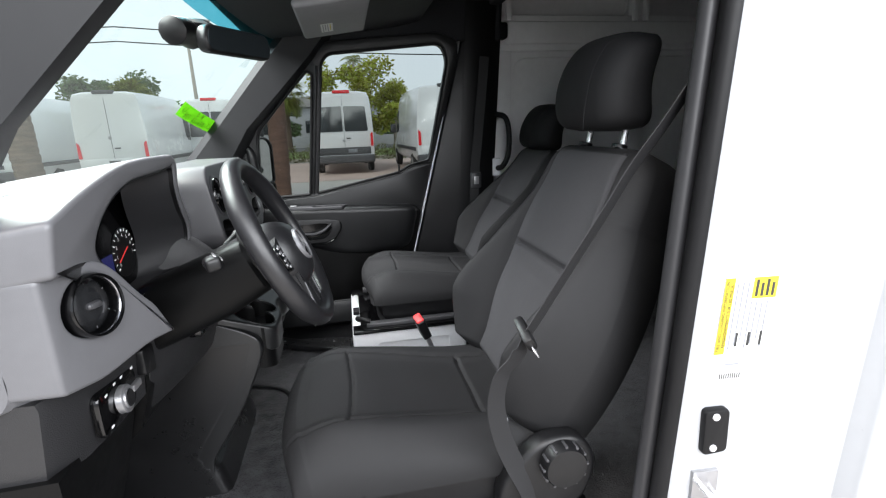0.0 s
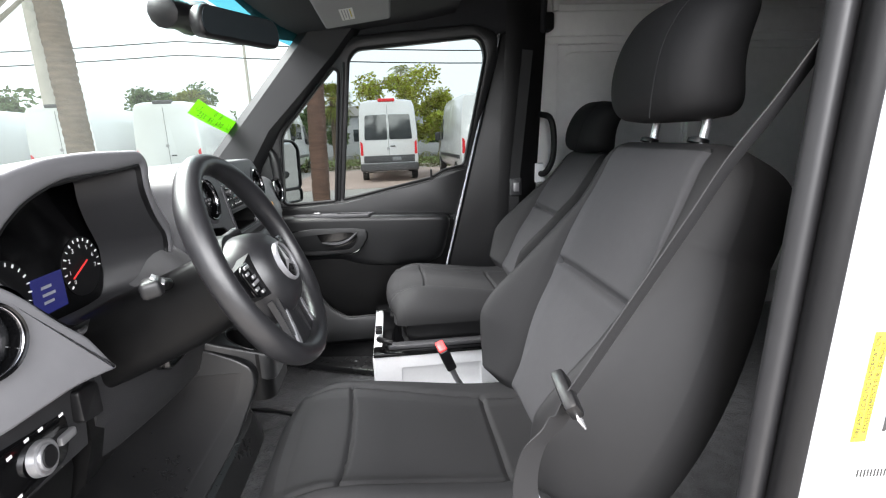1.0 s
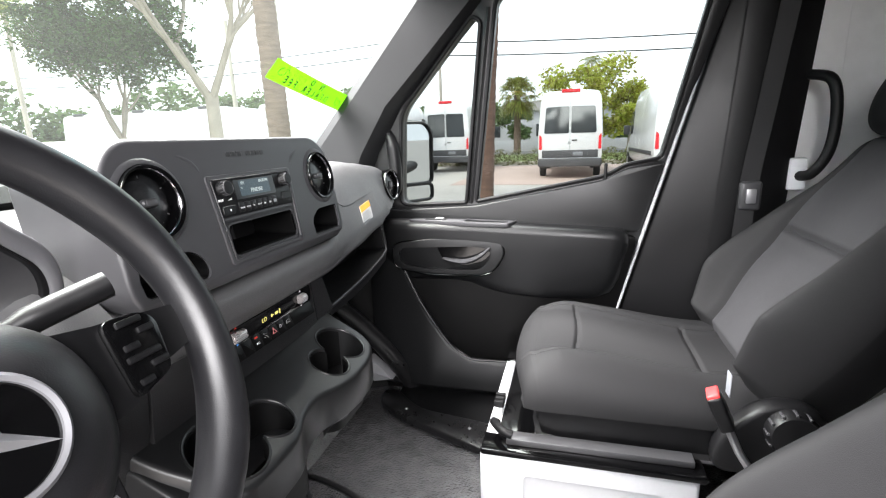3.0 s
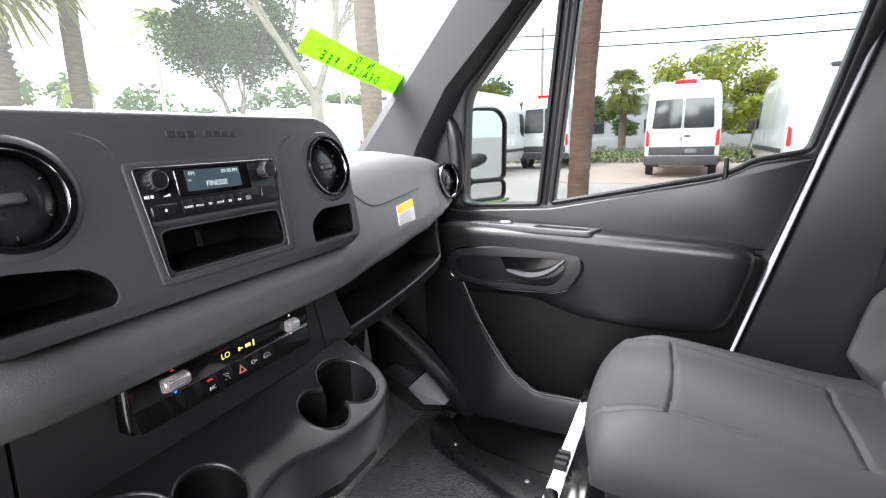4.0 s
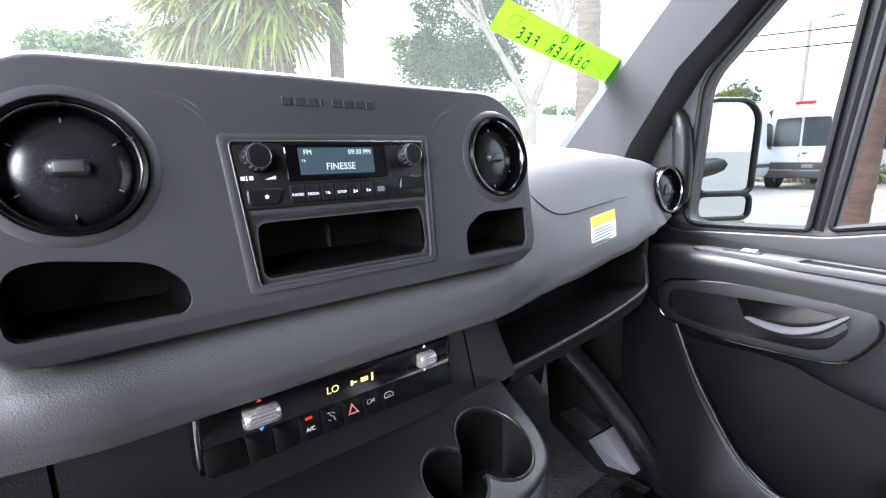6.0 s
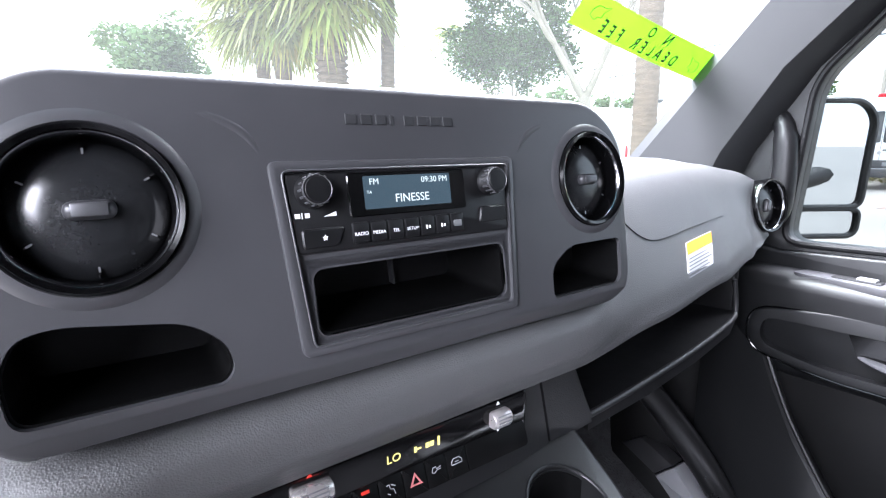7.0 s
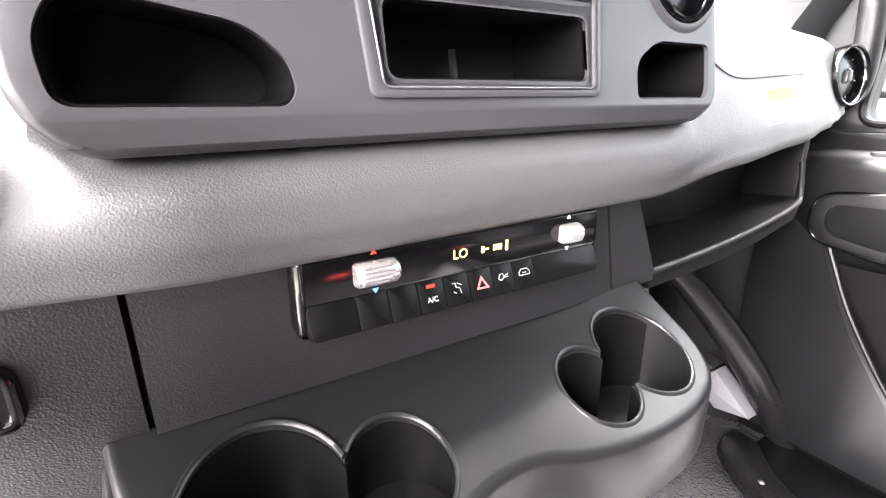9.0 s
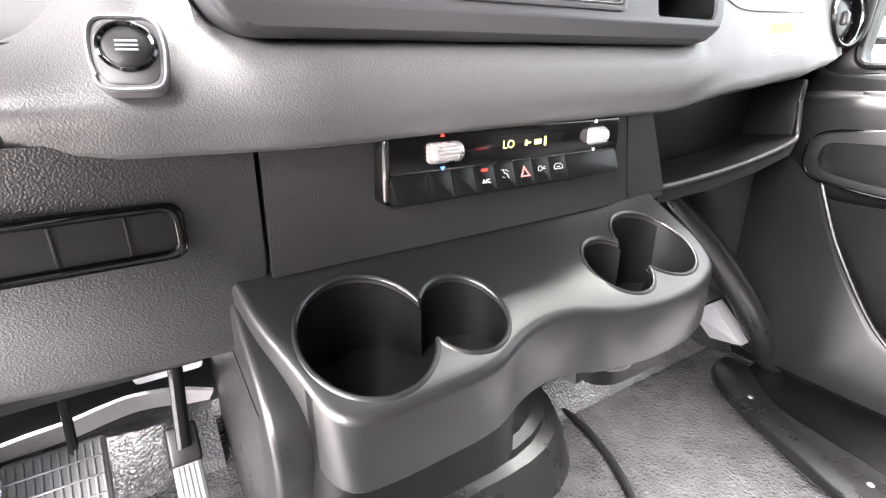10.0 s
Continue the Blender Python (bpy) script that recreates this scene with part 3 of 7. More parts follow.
part("grip", tube(curve([(-0.43, 2.42, 1.555), (-0.405, 2.395, 1.568), (-0.392, 2.385, 1.60), (-0.392, 2.383, 1.68), (-0.402, 2.385, 1.745), (-0.43, 2.405, 1.775)], 6), [0.018] * 8 + [0.021] * 15 + [0.018] * 8, 12), DARK, grab)

# Outside mirror beyond the quarter window.
om = thing("door_mirror", (-0.40, 2.62, 1.5), "tall black door mirror with two glasses", "door mirror")
shell = plate(rounded([(-0.068, -0.155), (0.066, -0.15), (0.072, 0.12), (0.04, 0.16), (-0.05, 0.16), (-0.072, 0.13)], 0.035, 6), [], "y", -0.0, 0.07, 0.012, 3)
# the housing's mouth faces the rear: local y points ahead
part("housing", move(shell, Matrix.Translation((-0.397, 2.63, 1.655)) @ Matrix.Rotation(radians(58), 4, "Z") @ Matrix.Diagonal((1.2, 1, 1, 1))), RUBBER, om)
mg = plate(rounded([(-0.058, -0.075), (0.057, -0.075), (0.06, 0.11), (0.035, 0.145), (-0.045, 0.145), (-0.062, 0.12)], 0.025, 5), [], "y", -0.004, 0.0)
part("mirror_glass", move(mg, Matrix.Translation((-0.397, 2.63, 1.655)) @ Matrix.Rotation(radians(58), 4, "Z") @ Matrix.Diagonal((1.2, 1, 1, 1))), MIRROR, om, smooth=0)
mg = plate(rounded([(-0.058, -0.14), (0.056, -0.14), (0.057, -0.088), (-0.058, -0.088)], 0.016, 5), [], "y", -0.005, 0.0)
part("wide_glass", move(mg, Matrix.Translation((-0.397, 2.63, 1.655)) @ Matrix.Rotation(radians(58), 4, "Z") @ Matrix.Diagonal((1.2, 1, 1, 1))), MIRROR, om, smooth=0)
for line in ([(-0.063, -0.08), (0.062, -0.08), (0.066, 0.115), (0.038, 0.151), (-0.048, 0.151), (-0.068, 0.124)], [(-0.063, -0.146), (0.061, -0.146), (0.062, -0.083), (-0.063, -0.083)]):
    edge = rounded(line, 0.022, 5)
    part("glass_edge", move(tube([(x, -0.006, z) for x, z in edge] + [(edge[0][0], -0.006, edge[0][1])], 0.0065, 8, caps=False), Matrix.Translation((-0.397, 2.63, 1.655)) @ Matrix.Rotation(radians(58), 4, "Z") @ Matrix.Diagonal((1.2, 1, 1, 1))), DARK, om, "black rim of the mirror glass")
part("arm", tube([(-0.44, 2.46, 1.62), (-0.42, 2.56, 1.64), (-0.41, 2.66, 1.65)], 0.022, 10), RUBBER, om)

# Sun visor with its label, inside mirror with the sensor box.
visor = thing("sun_visor", (0.02, 1.7, 2.16), "grey vinyl passenger sun visor with a white label", "sun visor")
vb = box(-0.11, 0.11, -0.24, 0.24, -0.012, 0.012, 0.011, 3)
VM = pose(0.03, 1.68, 2.185, 0, -8, 0)
part("board", move(vb, VM), VISOR, visor)
part("label", move(box(-0.045, -0.005, 0.02, 0.15, -0.0135, -0.0125, 0), VM), PAPER, visor, "white and yellow warning label", smooth=0)
for k in range(4):
    part("label_line", move(box(-0.039 + 0.008 * k, -0.036 + 0.008 * k, 0.03, 0.14 - 0.02 * (k % 2), -0.0142, -0.0136, 0), VM), YELLOW if k == 3 else GREYINK, visor, smooth=0)
rvm = thing("rear_view_mirror", (-0.27, 1.48, 2.1), "black inside mirror hanging from the windscreen", "mirror")
MM = pose(-0.24, 1.482, 2.075, 0, 0, -33)
part("housing", move(plate(rounded([(-0.115, -0.034), (0.115, -0.034), (0.125, 0.0), (0.11, 0.036), (-0.11, 0.036), (-0.125, 0.0)], 0.025, 6), [], "x", -0.02, 0.018, 0.01, 3), MM), DARK, rvm)
part("glass", move(plate(rounded([(-0.108, -0.028), (0.108, -0.028), (0.115, 0.0), (0.104, 0.03), (-0.104, 0.03), (-0.115, 0.0)], 0.02, 6), [], "x", 0.018, 0.0195), MM), TINT, rvm)
part("stem", tube([(-0.26, 1.49, 2.09), (-0.32, 1.50, 2.13), (-0.40, 1.51, 2.14)], 0.012, 8), DARK, rvm)
part("sensor_box", tube(curve([(-0.37, 1.37, 2.09), (-0.36, 1.44, 2.10), (-0.36, 1.52, 2.10)], 5), [0.02] + [0.035] * 9 + [0.02], 12), DARK, rvm)

# The van's own white outside skin behind the passenger door.
tagged(part("wall_outer_right", join(box(0.62, 4.3, 2.566, 2.58, 0.35, 2.9, 0.02), box(-1.3, -0.56, 2.50, 2.56, 0.35, 1.62, 0.03)), WHITEPAINT), "white outer side of the van", "body panel", kind="structure")

# ---- dashboard ----
dash = thing("dashboard", (-0.5, MID, 1.4), "dark grey moulded dashboard across the cab with round vents", "dashboard")

STATIONS = {  # y: the section from the windscreen over the top and face to the underside (x, z)
    0.63: [(-0.90, 1.60), (-0.66, 1.63), (-0.56, 1.64), (-0.50, 1.635), (-0.46, 1.61), (-0.44, 1.57), (-0.43, 1.54), (-0.43, 1.51), (-0.44, 1.49), (-0.46, 1.48), (-0.55, 1.47), (-0.7, 1.45)],
    0.70: [(-0.90, 1.60), (-0.70, 1.62), (-0.60, 1.64), (-0.48, 1.65), (-0.42, 1.635), (-0.385, 1.60), (-0.365, 1.56), (-0.36, 1.52), (-0.365, 1.492), (-0.38, 1.48), (-0.50, 1.475), (-0.7, 1.45)],
    0.76: [(-0.90, 1.58), (-0.70, 1.58), (-0.60, 1.57), (-0.50, 1.56), (-0.44, 1.555), (-0.40, 1.55), (-0.37, 1.54), (-0.352, 1.515), (-0.356, 1.492), (-0.375, 1.479), (-0.49, 1.475), (-0.7, 1.45)],
    0.835: [(-0.90, 1.58), (-0.70, 1.57), (-0.60, 1.56), (-0.50, 1.55), (-0.44, 1.545), (-0.40, 1.54), (-0.365, 1.535), (-0.342, 1.512), (-0.347, 1.49), (-0.367, 1.478), (-0.48, 1.475), (-0.7, 1.45)],
    0.862: [(-0.90, 1.54), (-0.70, 1.53), (-0.62, 1.525), (-0.56, 1.52), (-0.52, 1.518), (-0.50, 1.515), (-0.485, 1.512), (-0.47, 1.505), (-0.475, 1.49), (-0.485, 1.478), (-0.52, 1.475), (-0.7, 1.45)],
    1.09: [(-0.90, 1.54), (-0.70, 1.53), (-0.62, 1.525), (-0.56, 1.52), (-0.52, 1.518), (-0.50, 1.515), (-0.485, 1.512), (-0.47, 1.505), (-0.475, 1.49), (-0.485, 1.478), (-0.52, 1.475), (-0.7, 1.45)],
    1.125: [(-0.90, 1.56), (-0.70, 1.56), (-0.60, 1.555), (-0.50, 1.55), (-0.44, 1.548), (-0.39, 1.545), (-0.345, 1.534), (-0.312, 1.51), (-0.316, 1.488), (-0.335, 1.473), (-0.42, 1.47), (-0.7, 1.45)],
    1.19: [(-0.90, 1.64), (-0.66, 1.65), (-0.52, 1.64), (-0.45, 1.63), (-0.385, 1.605), (-0.345, 1.575), (-0.315, 1.54), (-0.295, 1.51), (-0.30, 1.488), (-0.32, 1.472), (-0.42, 1.47), (-0.7, 1.45)],
    1.30: [(-0.90, 1.64), (-0.66, 1.64), (-0.52, 1.63), (-0.45, 1.62), (-0.37, 1.60), (-0.325, 1.57), (-0.293, 1.54), (-0.278, 1.51), (-0.285, 1.488), (-0.307, 1.472), (-0.42, 1.47), (-0.7, 1.45)],
    1.70: [(-0.90, 1.64), (-0.66, 1.645), (-0.52, 1.64), (-0.45, 1.63), (-0.375, 1.605), (-0.33, 1.575), (-0.30, 1.545), (-0.283, 1.515), (-0.288, 1.492), (-0.308, 1.476), (-0.42, 1.47), (-0.7, 1.45)],
    1.84: [(-0.90, 1.64), (-0.66, 1.672), (-0.53, 1.69), (-0.46, 1.701), (-0.41, 1.692), (-0.37, 1.66), (-0.338, 1.612), (-0.312, 1.56), (-0.298, 1.52), (-0.306, 1.494), (-0.42, 1.478), (-0.7, 1.45)],
    2.05: [(-0.90, 1.64), (-0.66, 1.67), (-0.54, 1.684), (-0.47, 1.693), (-0.425, 1.686), (-0.39, 1.658), (-0.362, 1.612), (-0.336, 1.562), (-0.322, 1.53), (-0.330, 1.507), (-0.43, 1.488), (-0.7, 1.45)],
    2.18: [(-0.90, 1.63), (-0.66, 1.656), (-0.55, 1.669), (-0.475, 1.68), (-0.435, 1.676), (-0.403, 1.654), (-0.38, 1.615), (-0.359, 1.575), (-0.347, 1.543), (-0.353, 1.52), (-0.45, 1.50), (-0.7, 1.46)],
    2.25: [(-0.90, 1.62), (-0.68, 1.645), (-0.56, 1.656), (-0.47, 1.668), (-0.425, 1.667), (-0.398, 1.652), (-0.386, 1.615), (-0.376, 1.575), (-0.366, 1.545), (-0.371, 1.527), (-0.46, 1.505), (-0.7, 1.46)],
    2.335: [(-0.90, 1.61), (-0.70, 1.63), (-0.58, 1.64), (-0.48, 1.65), (-0.43, 1.648), (-0.404, 1.636), (-0.394, 1.605), (-0.388, 1.575), (-0.385, 1.552), (-0.392, 1.537), (-0.48, 1.515), (-0.7, 1.46)],
    2.36: [(-0.90, 1.60), (-0.70, 1.62), (-0.60, 1.625), (-0.50, 1.63), (-0.45, 1.628), (-0.425, 1.618), (-0.416, 1.597), (-0.412, 1.575), (-0.41, 1.555), (-0.417, 1.54), (-0.50, 1.52), (-0.7, 1.46)],
    2.385: [(-0.90, 1.60), (-0.70, 1.60), (-0.62, 1.602), (-0.54, 1.602), (-0.49, 1.60), (-0.475, 1.596), (-0.47, 1.585), (-0.468, 1.572), (-0.468, 1.558), (-0.475, 1.548), (-0.53, 1.53), (-0.7, 1.46)],
}


def section(y):
    """The dashboard's section at y, smoothly between the stations."""
    ys = sorted(STATIONS)
    i = max(0, min(len(ys) - 2, sum(1 for v in ys if v <= y) - 1))
    ya, yb = ys[i], ys[i + 1]
    t = (y - ya) / (yb - ya)
    s = t * t * (3 - 2 * t) * 0.5 + t * 0.5
    return [tuple(a + (b - a) * s for a, b in zip(p, q)) for p, q in zip(STATIONS[ya], STATIONS[yb])]


rings = []
for k in range(161):
    y = 0.63 + (2.385 - 0.63) * k / 160
    sec = section(y)
    if 1.238 < y < 1.757:  # the pad runs behind the centre panel here
        m = min(1.0, (y - 1.238) / 0.012, (1.757 - y) / 0.012)
        sec = [(x + (min(x, -0.405) - x) * m, z) if z > 1.568 else (x, z) for x, z in sec]
    fine = [(p.x, p.y, p.z) for p in curve([(x, y, z) for x, z in sec], 4)]
    rings.append(fine + [(-0.9, y, 1.44)])
pad_bm = loft(rings)
for f in pad_bm.faces:
    f.material_index = 1 if f.calc_center_median().y < 0.875 else 0
part("pad", pad_bm, [PAD, GREY], dash, "grey leather-grained dashboard pad")

# Airbag cover line and the warning label on the passenger's side.


def on_pad(y, f, out=0.0015):
    """A place on the pad's face: f counts the section's points."""
    sec = section(y)
    i = min(int(f), len(sec) - 2)
    (x0, z0), (x1, z1) = sec[i], sec[i + 1]
    t = f - i
    n = Vector((-(z1 - z0), 0, x1 - x0)).normalized()
    n = n if n.x > 0 or n.z > 0.9 else -n
    return Vector((x0 + (x1 - x0) * t, y, z0 + (z1 - z0) * t)) + n * out


def pad_at(y, z):
    """How far down the section's points the pad's face has that height at y."""
    sec = section(y)
    for i in range(3, len(sec) - 2):
        if sec[i][1] >= z >= sec[i + 1][1]:
            return i + (sec[i][1] - z) / (sec[i][1] - sec[i + 1][1])
    return 5.0


line = [on_pad(y, pad_at(y, z), 0.0004) for y, z in ((1.797, 1.672), (1.806, 1.648), (1.825, 1.619), (1.845, 1.602), (1.872, 1.594), (1.915, 1.5935), (1.97, 1.596), (2.03, 1.599), (2.105, 1.602))]
part("airbag_seam", tube(curve(line, 8), 0.0011, 6), DARK, dash)
label = thing("warning_label", (-0.34, 1.98, 1.53), "white and orange warning label stuck on the dashboard", "label")


def on_label(u, v, out):
    """A place on the label: u from its near edge to its far one, v from its foot to its head."""
    y, z = 1.924 + 0.090 * u + 0.030 * v, 1.534 + 0.006 * u + 0.046 * v
    return on_pad(y, pad_at(y, z), out)


def label_patch(u0, u1, v0, v1, out):
    vs = [v0 + (v1 - v0) * k / 4 for k in range(5)]
    return loft([[on_label(u, v, out) for v in vs] + [on_label(u, v, out - 0.0006) for v in vs[::-1]] for u in (u0, (2 * u0 + u1) / 3, (u0 + 2 * u1) / 3, u1)])


part("paper", label_patch(0.0, 1.0, 0.0, 1.0, 0.0012), PAPER, label, smooth=0)
part("heading", label_patch(0.01, 0.99, 0.68, 0.985, 0.0018), ORANGE, label, "orange heading bar", smooth=0)
for k in range(6):
    part("text_bar", label_patch(0.07, 0.93 - 0.08 * (k % 3), 0.07 + 0.095 * k, 0.10 + 0.095 * k, 0.0018), GREYINK, label, smooth=0)

# Centre panel.


def pp(y, z, out=0.0):
    """A place on the centre panel's sloping face."""
    return Vector((-0.282 - 0.18 * (z - 1.58) + out, y, z))


def slope(bm):
    """Lays what was built about x = 0 on the centre panel's face."""
    for v in bm.verts:
        v.co.x += -0.282 - 0.18 * (v.co.z - 1.58)
    return bm


def facing(y, z, out=0.0):
    """A pose on the panel whose local x runs along +y, local y up the face, local z out of it."""
    n = Vector((1, 0, 0.18)).normalized()
    right = Vector((0, 1, 0))
    up = n.cross(right)
    return Matrix.Translation(pp(y, z, out)) @ Matrix((right, up, n)).transposed().to_4x4()


outline = rounded([(1.252, 1.546), (1.735, 1.548), (1.757, 1.572), (1.760, 1.72), (1.715, 1.757), (1.27, 1.757), (1.236, 1.72), (1.232, 1.575)], [0.03, 0.022, 0.02, 0.05, 0.05, 0.03, 0.05, 0.03], 7)
panel_bm = plate(outline, [], "x", -0.14, 0.0, 0.006, 4)
bmesh.ops.bisect_plane(panel_bm, geom=panel_bm.verts[:] + panel_bm.edges[:] + panel_bm.faces[:], plane_co=(0, 0, 1.566), plane_no=(0, 0, 1))
bmesh.ops.bisect_plane(panel_bm, geom=panel_bm.verts[:] + panel_bm.edges[:] + panel_bm.faces[:], plane_co=(0, 0, 1.562), plane_no=(0, 0, 1))
for v in panel_bm.verts:  # the chin under the panel's crease falls back
    if v.co.x > -0.02 and v.co.z < 1.5655:
        v.co.x -= 0.55 * (1.566 - v.co.z) + (0.006 if v.co.z < 1.551 else 0.0)
panel = part("centre_panel", slope(panel_bm), PANEL, dash, "matt dark grey centre panel")
lbin = rounded([(1.250, 1.571), (1.352, 1.570), (1.358, 1.578), (1.355, 1.594), (1.336, 1.611), (1.274, 1.621), (1.256, 1.618), (1.247, 1.60)], [0.010, 0.008, 0.006, 0.010, 0.014, 0.02, 0.008, 0.012], 5)
rbin = rounded([(1.640, 1.572), (1.735, 1.572), (1.741, 1.580), (1.743, 1.619), (1.668, 1.619), (1.640, 1.602)], [0.006, 0.006, 0.01, 0.008, 0.012, 0.012], 5)
cubby = rect(1.413, 1.583, 1.585, 1.631, 0.009, 5)
carve(panel, slope(plate(lbin, [], "x", -0.075, 0.03)), slope(plate(rbin, [], "x", -0.07, 0.03)), slope(plate(cubby, [], "x", -0.10, 0.03)),
      slope(plate(disc2(1.296, 1.6805, 0.0435, 40), [], "x", -0.05, 0.03)), slope(plate(disc2(1.704, 1.6805, 0.0435, 40), [], "x", -0.05, 0.03)))
# Soft step that runs from the radio round the raised vents.
for pts in ([(1.389, 1.690), (1.388, 1.708), (1.376, 1.724), (1.352, 1.734), (1.33, 1.738)], [(1.607, 1.690), (1.609, 1.706), (1.622, 1.722), (1.645, 1.732), (1.668, 1.736)]):
    part("panel_crease", tube(curve([pp(y, z, -0.0046) for y, z in pts], 6), [0.0025 + 0.003 * math.sin(math.pi * k / 24) for k in range(25)], 10), PANEL, dash)
# Black linings of the open bins, with the recess's shade in their colour.
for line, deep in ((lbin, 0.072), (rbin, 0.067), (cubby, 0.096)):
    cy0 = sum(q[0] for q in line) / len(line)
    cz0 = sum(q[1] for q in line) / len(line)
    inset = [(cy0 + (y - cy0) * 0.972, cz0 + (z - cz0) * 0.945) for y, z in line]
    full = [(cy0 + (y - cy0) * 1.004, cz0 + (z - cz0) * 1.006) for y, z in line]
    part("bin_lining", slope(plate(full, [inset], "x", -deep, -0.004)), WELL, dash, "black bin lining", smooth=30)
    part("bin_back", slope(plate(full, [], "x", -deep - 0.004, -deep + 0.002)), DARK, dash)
# Name badge on the panel, as plain bars.
for k in range(8):
    y = 1.449 + 0.0119 * k
    part("badge_bar", slope(box(0.0, 0.0012, y, y + (0.0085 if k != 3 else 0.003), 1.7290, 1.7362, 0.0004)), TRIMDARK, dash, "dark badge bar", smooth=0)


def vent(name, at, normal, r, turn=0.0, parent=None):
    """A round air vent: bright rim, black bowl, fins and the middle knob."""
    m = aim(at, normal)
    bezel = part("vent_bezel", move(spin([(r * 0.98, -0.03), (r * 1.06, -0.004), (r * 1.07, 0.003), (r * 1.03, 0.008), (r * 0.97, 0.007), (r * 0.94, 0.0), (r * 0.92, -0.012)], 48), m), GLOSS, parent, "gloss black vent bezel")
    part("rim", move(spin([(r * 0.925, 0.0005), (r * 0.94, 0.0035), (r * 0.965, 0.0045), (r * 0.985, 0.0035), (r * 0.985, 0.0)], 48), m), RIMMETAL, bezel, "silver rim line")
    part("inner_band", move(spin([(r * 0.925, 0.0), (r * 0.915, -0.005), (r * 0.90, -0.014)], 48), m), GLOSS, bezel, "polished inner band")
    part("bowl", move(spin([(1e-5, -0.0035), (r * 0.4, -0.0045), (r * 0.7, -0.0075), (r * 0.88, -0.0125), (r * 0.93, -0.016), (r * 0.93, -0.03), (1e-5, -0.03)], 40), m), VENTBOWL, bezel)
    for k in range(6):
        a = turn + radians(30) + k * math.pi / 3
        part("fin", move(box(r * 0.40, r * 0.86, -0.0007, 0.0007, -0.019, -0.0085, 0.0003), m @ Matrix.Rotation(a, 4, "Z")), GLOSS, bezel)
        part("fin_edge", move(box(r * 0.70, r * 0.79, -0.0005, 0.0005, -0.0087, -0.0080, 0), m @ Matrix.Rotation(a, 4, "Z")), SATIN, bezel, smooth=0)
    knob = part("knob", move(box(-0.0125, 0.0125, -0.0055, 0.0055, -0.016, 0.0025, 0.005, 3), m @ Matrix.Rotation(turn, 4, "Z")), PANEL, bezel, "dark vent knob")
    part("knob_face", move(box(-0.0085, 0.0085, -0.0038, 0.0038, 0.0018, 0.0034, 0.0012), m @ Matrix.Rotation(turn, 4, "Z")), GUNMETAL, knob)
    return bezel


PN = Vector((1, 0, 0.18)).normalized()
for y, z, r in ((1.296, 1.6805, 0.0440), (1.704, 1.6805, 0.0440)):
    part("vent_lip", move(spin([(r * 1.30, -0.002), (r * 1.22, 0.0008), (r * 1.14, 0.0028), (r * 1.08, 0.003), (r * 1.04, 0.0)], 56), aim(pp(y, z, 0.0), PN)), PANEL, dash, "soft raised ring of the panel")
vent("vent", pp(1.296, 1.6805, -0.001), PN, 0.0440, 0.0, dash)
vent("vent", pp(1.704, 1.6805, -0.001), PN, 0.0440, 0.0, dash)
vent("vent", (-0.378, 2.300, 1.604), (0.985, -0.12, 0.12), 0.0465, radians(80), dash)
vent("vent", (-0.34, 0.702, 1.602), (0.95, -0.28, 0.1), 0.044, 0.0, dash)
surround = plate(rounded([(0.63, 1.497), (0.70, 1.487), (0.797, 1.498), (0.858, 1.492), (0.824, 1.556), (0.806, 1.575), (0.785, 1.60), (0.76, 1.635), (0.73, 1.664), (0.63, 1.664)], [0.01, 0.02, 0.02, 0.006, 0.012, 0.02, 0.02, 0.02, 0.03, 0.01], 5), [disc2(0.702, 1.602, 0.0455, 36)], "x", -0.07, 0.0, 0.006, 3)
for v in surround.verts:
    v.co.x += -0.345 + 0.3 * (v.co.y - 0.70)
part("vent_surround", surround, GREY, dash, "light grey outer vent surround")

# Radio unit with the open tray under it.
radio = thing("car_radio", pp(1.496, 1.64), "black car radio with two knobs and a blue-grey display", "radio")
frame_out = rounded([(1.400, 1.574), (1.592, 1.574), (1.601, 1.704), (1.391, 1.704)], 0.006, 4)
frame_in = rounded([(1.408, 1.580), (1.586, 1.580), (1.593, 1.698), (1.399, 1.698)], 0.005, 4)
part("surround", slope(plate(frame_out, [frame_in], "x", -0.006, 0.003, 0.0015, 2)), PANEL, radio)
part("surround_line", tube([pp(y, z, 0.0032) for y, z in frame_in] + [pp(*frame_in[0], 0.0032)], 0.0008, 6, caps=False), PANEL, radio)
part("tray_surround", slope(plate(rounded([(1.408, 1.580), (1.586, 1.580), (1.589, 1.640), (1.404, 1.640)], 0.004, 3), [cubby], "x", -0.03, 0.0, 0.0015, 2)), PANEL, radio)
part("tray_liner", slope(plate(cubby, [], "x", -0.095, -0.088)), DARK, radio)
part("tray_divider", slope(box(-0.088, -0.078, 1.512, 1.5140, 1.588, 1.612, 0.001)), PANEL, radio)
face = part("faceplate", slope(plate(rounded([(1.404, 1.642), (1.589, 1.642), (1.592, 1.696), (1.401, 1.696)], 0.004, 4), [], "x", -0.02, 0.002, 0.0015, 2)), DARK, radio)
scr = part("display_window", slope(plate(rect(1.444, 1.546, 1.664, 1.695, 0.003, 3), [], "x", 0.0, 0.003, 0.0008, 1)), GLOSS, radio)
part("display", slope(plate(rect(1.456, 1.531, 1.669, 1.6925, 0.001, 2), [], "x", 0.003, 0.0034)), LCD, scr, "lit blue-grey display", smooth=0)
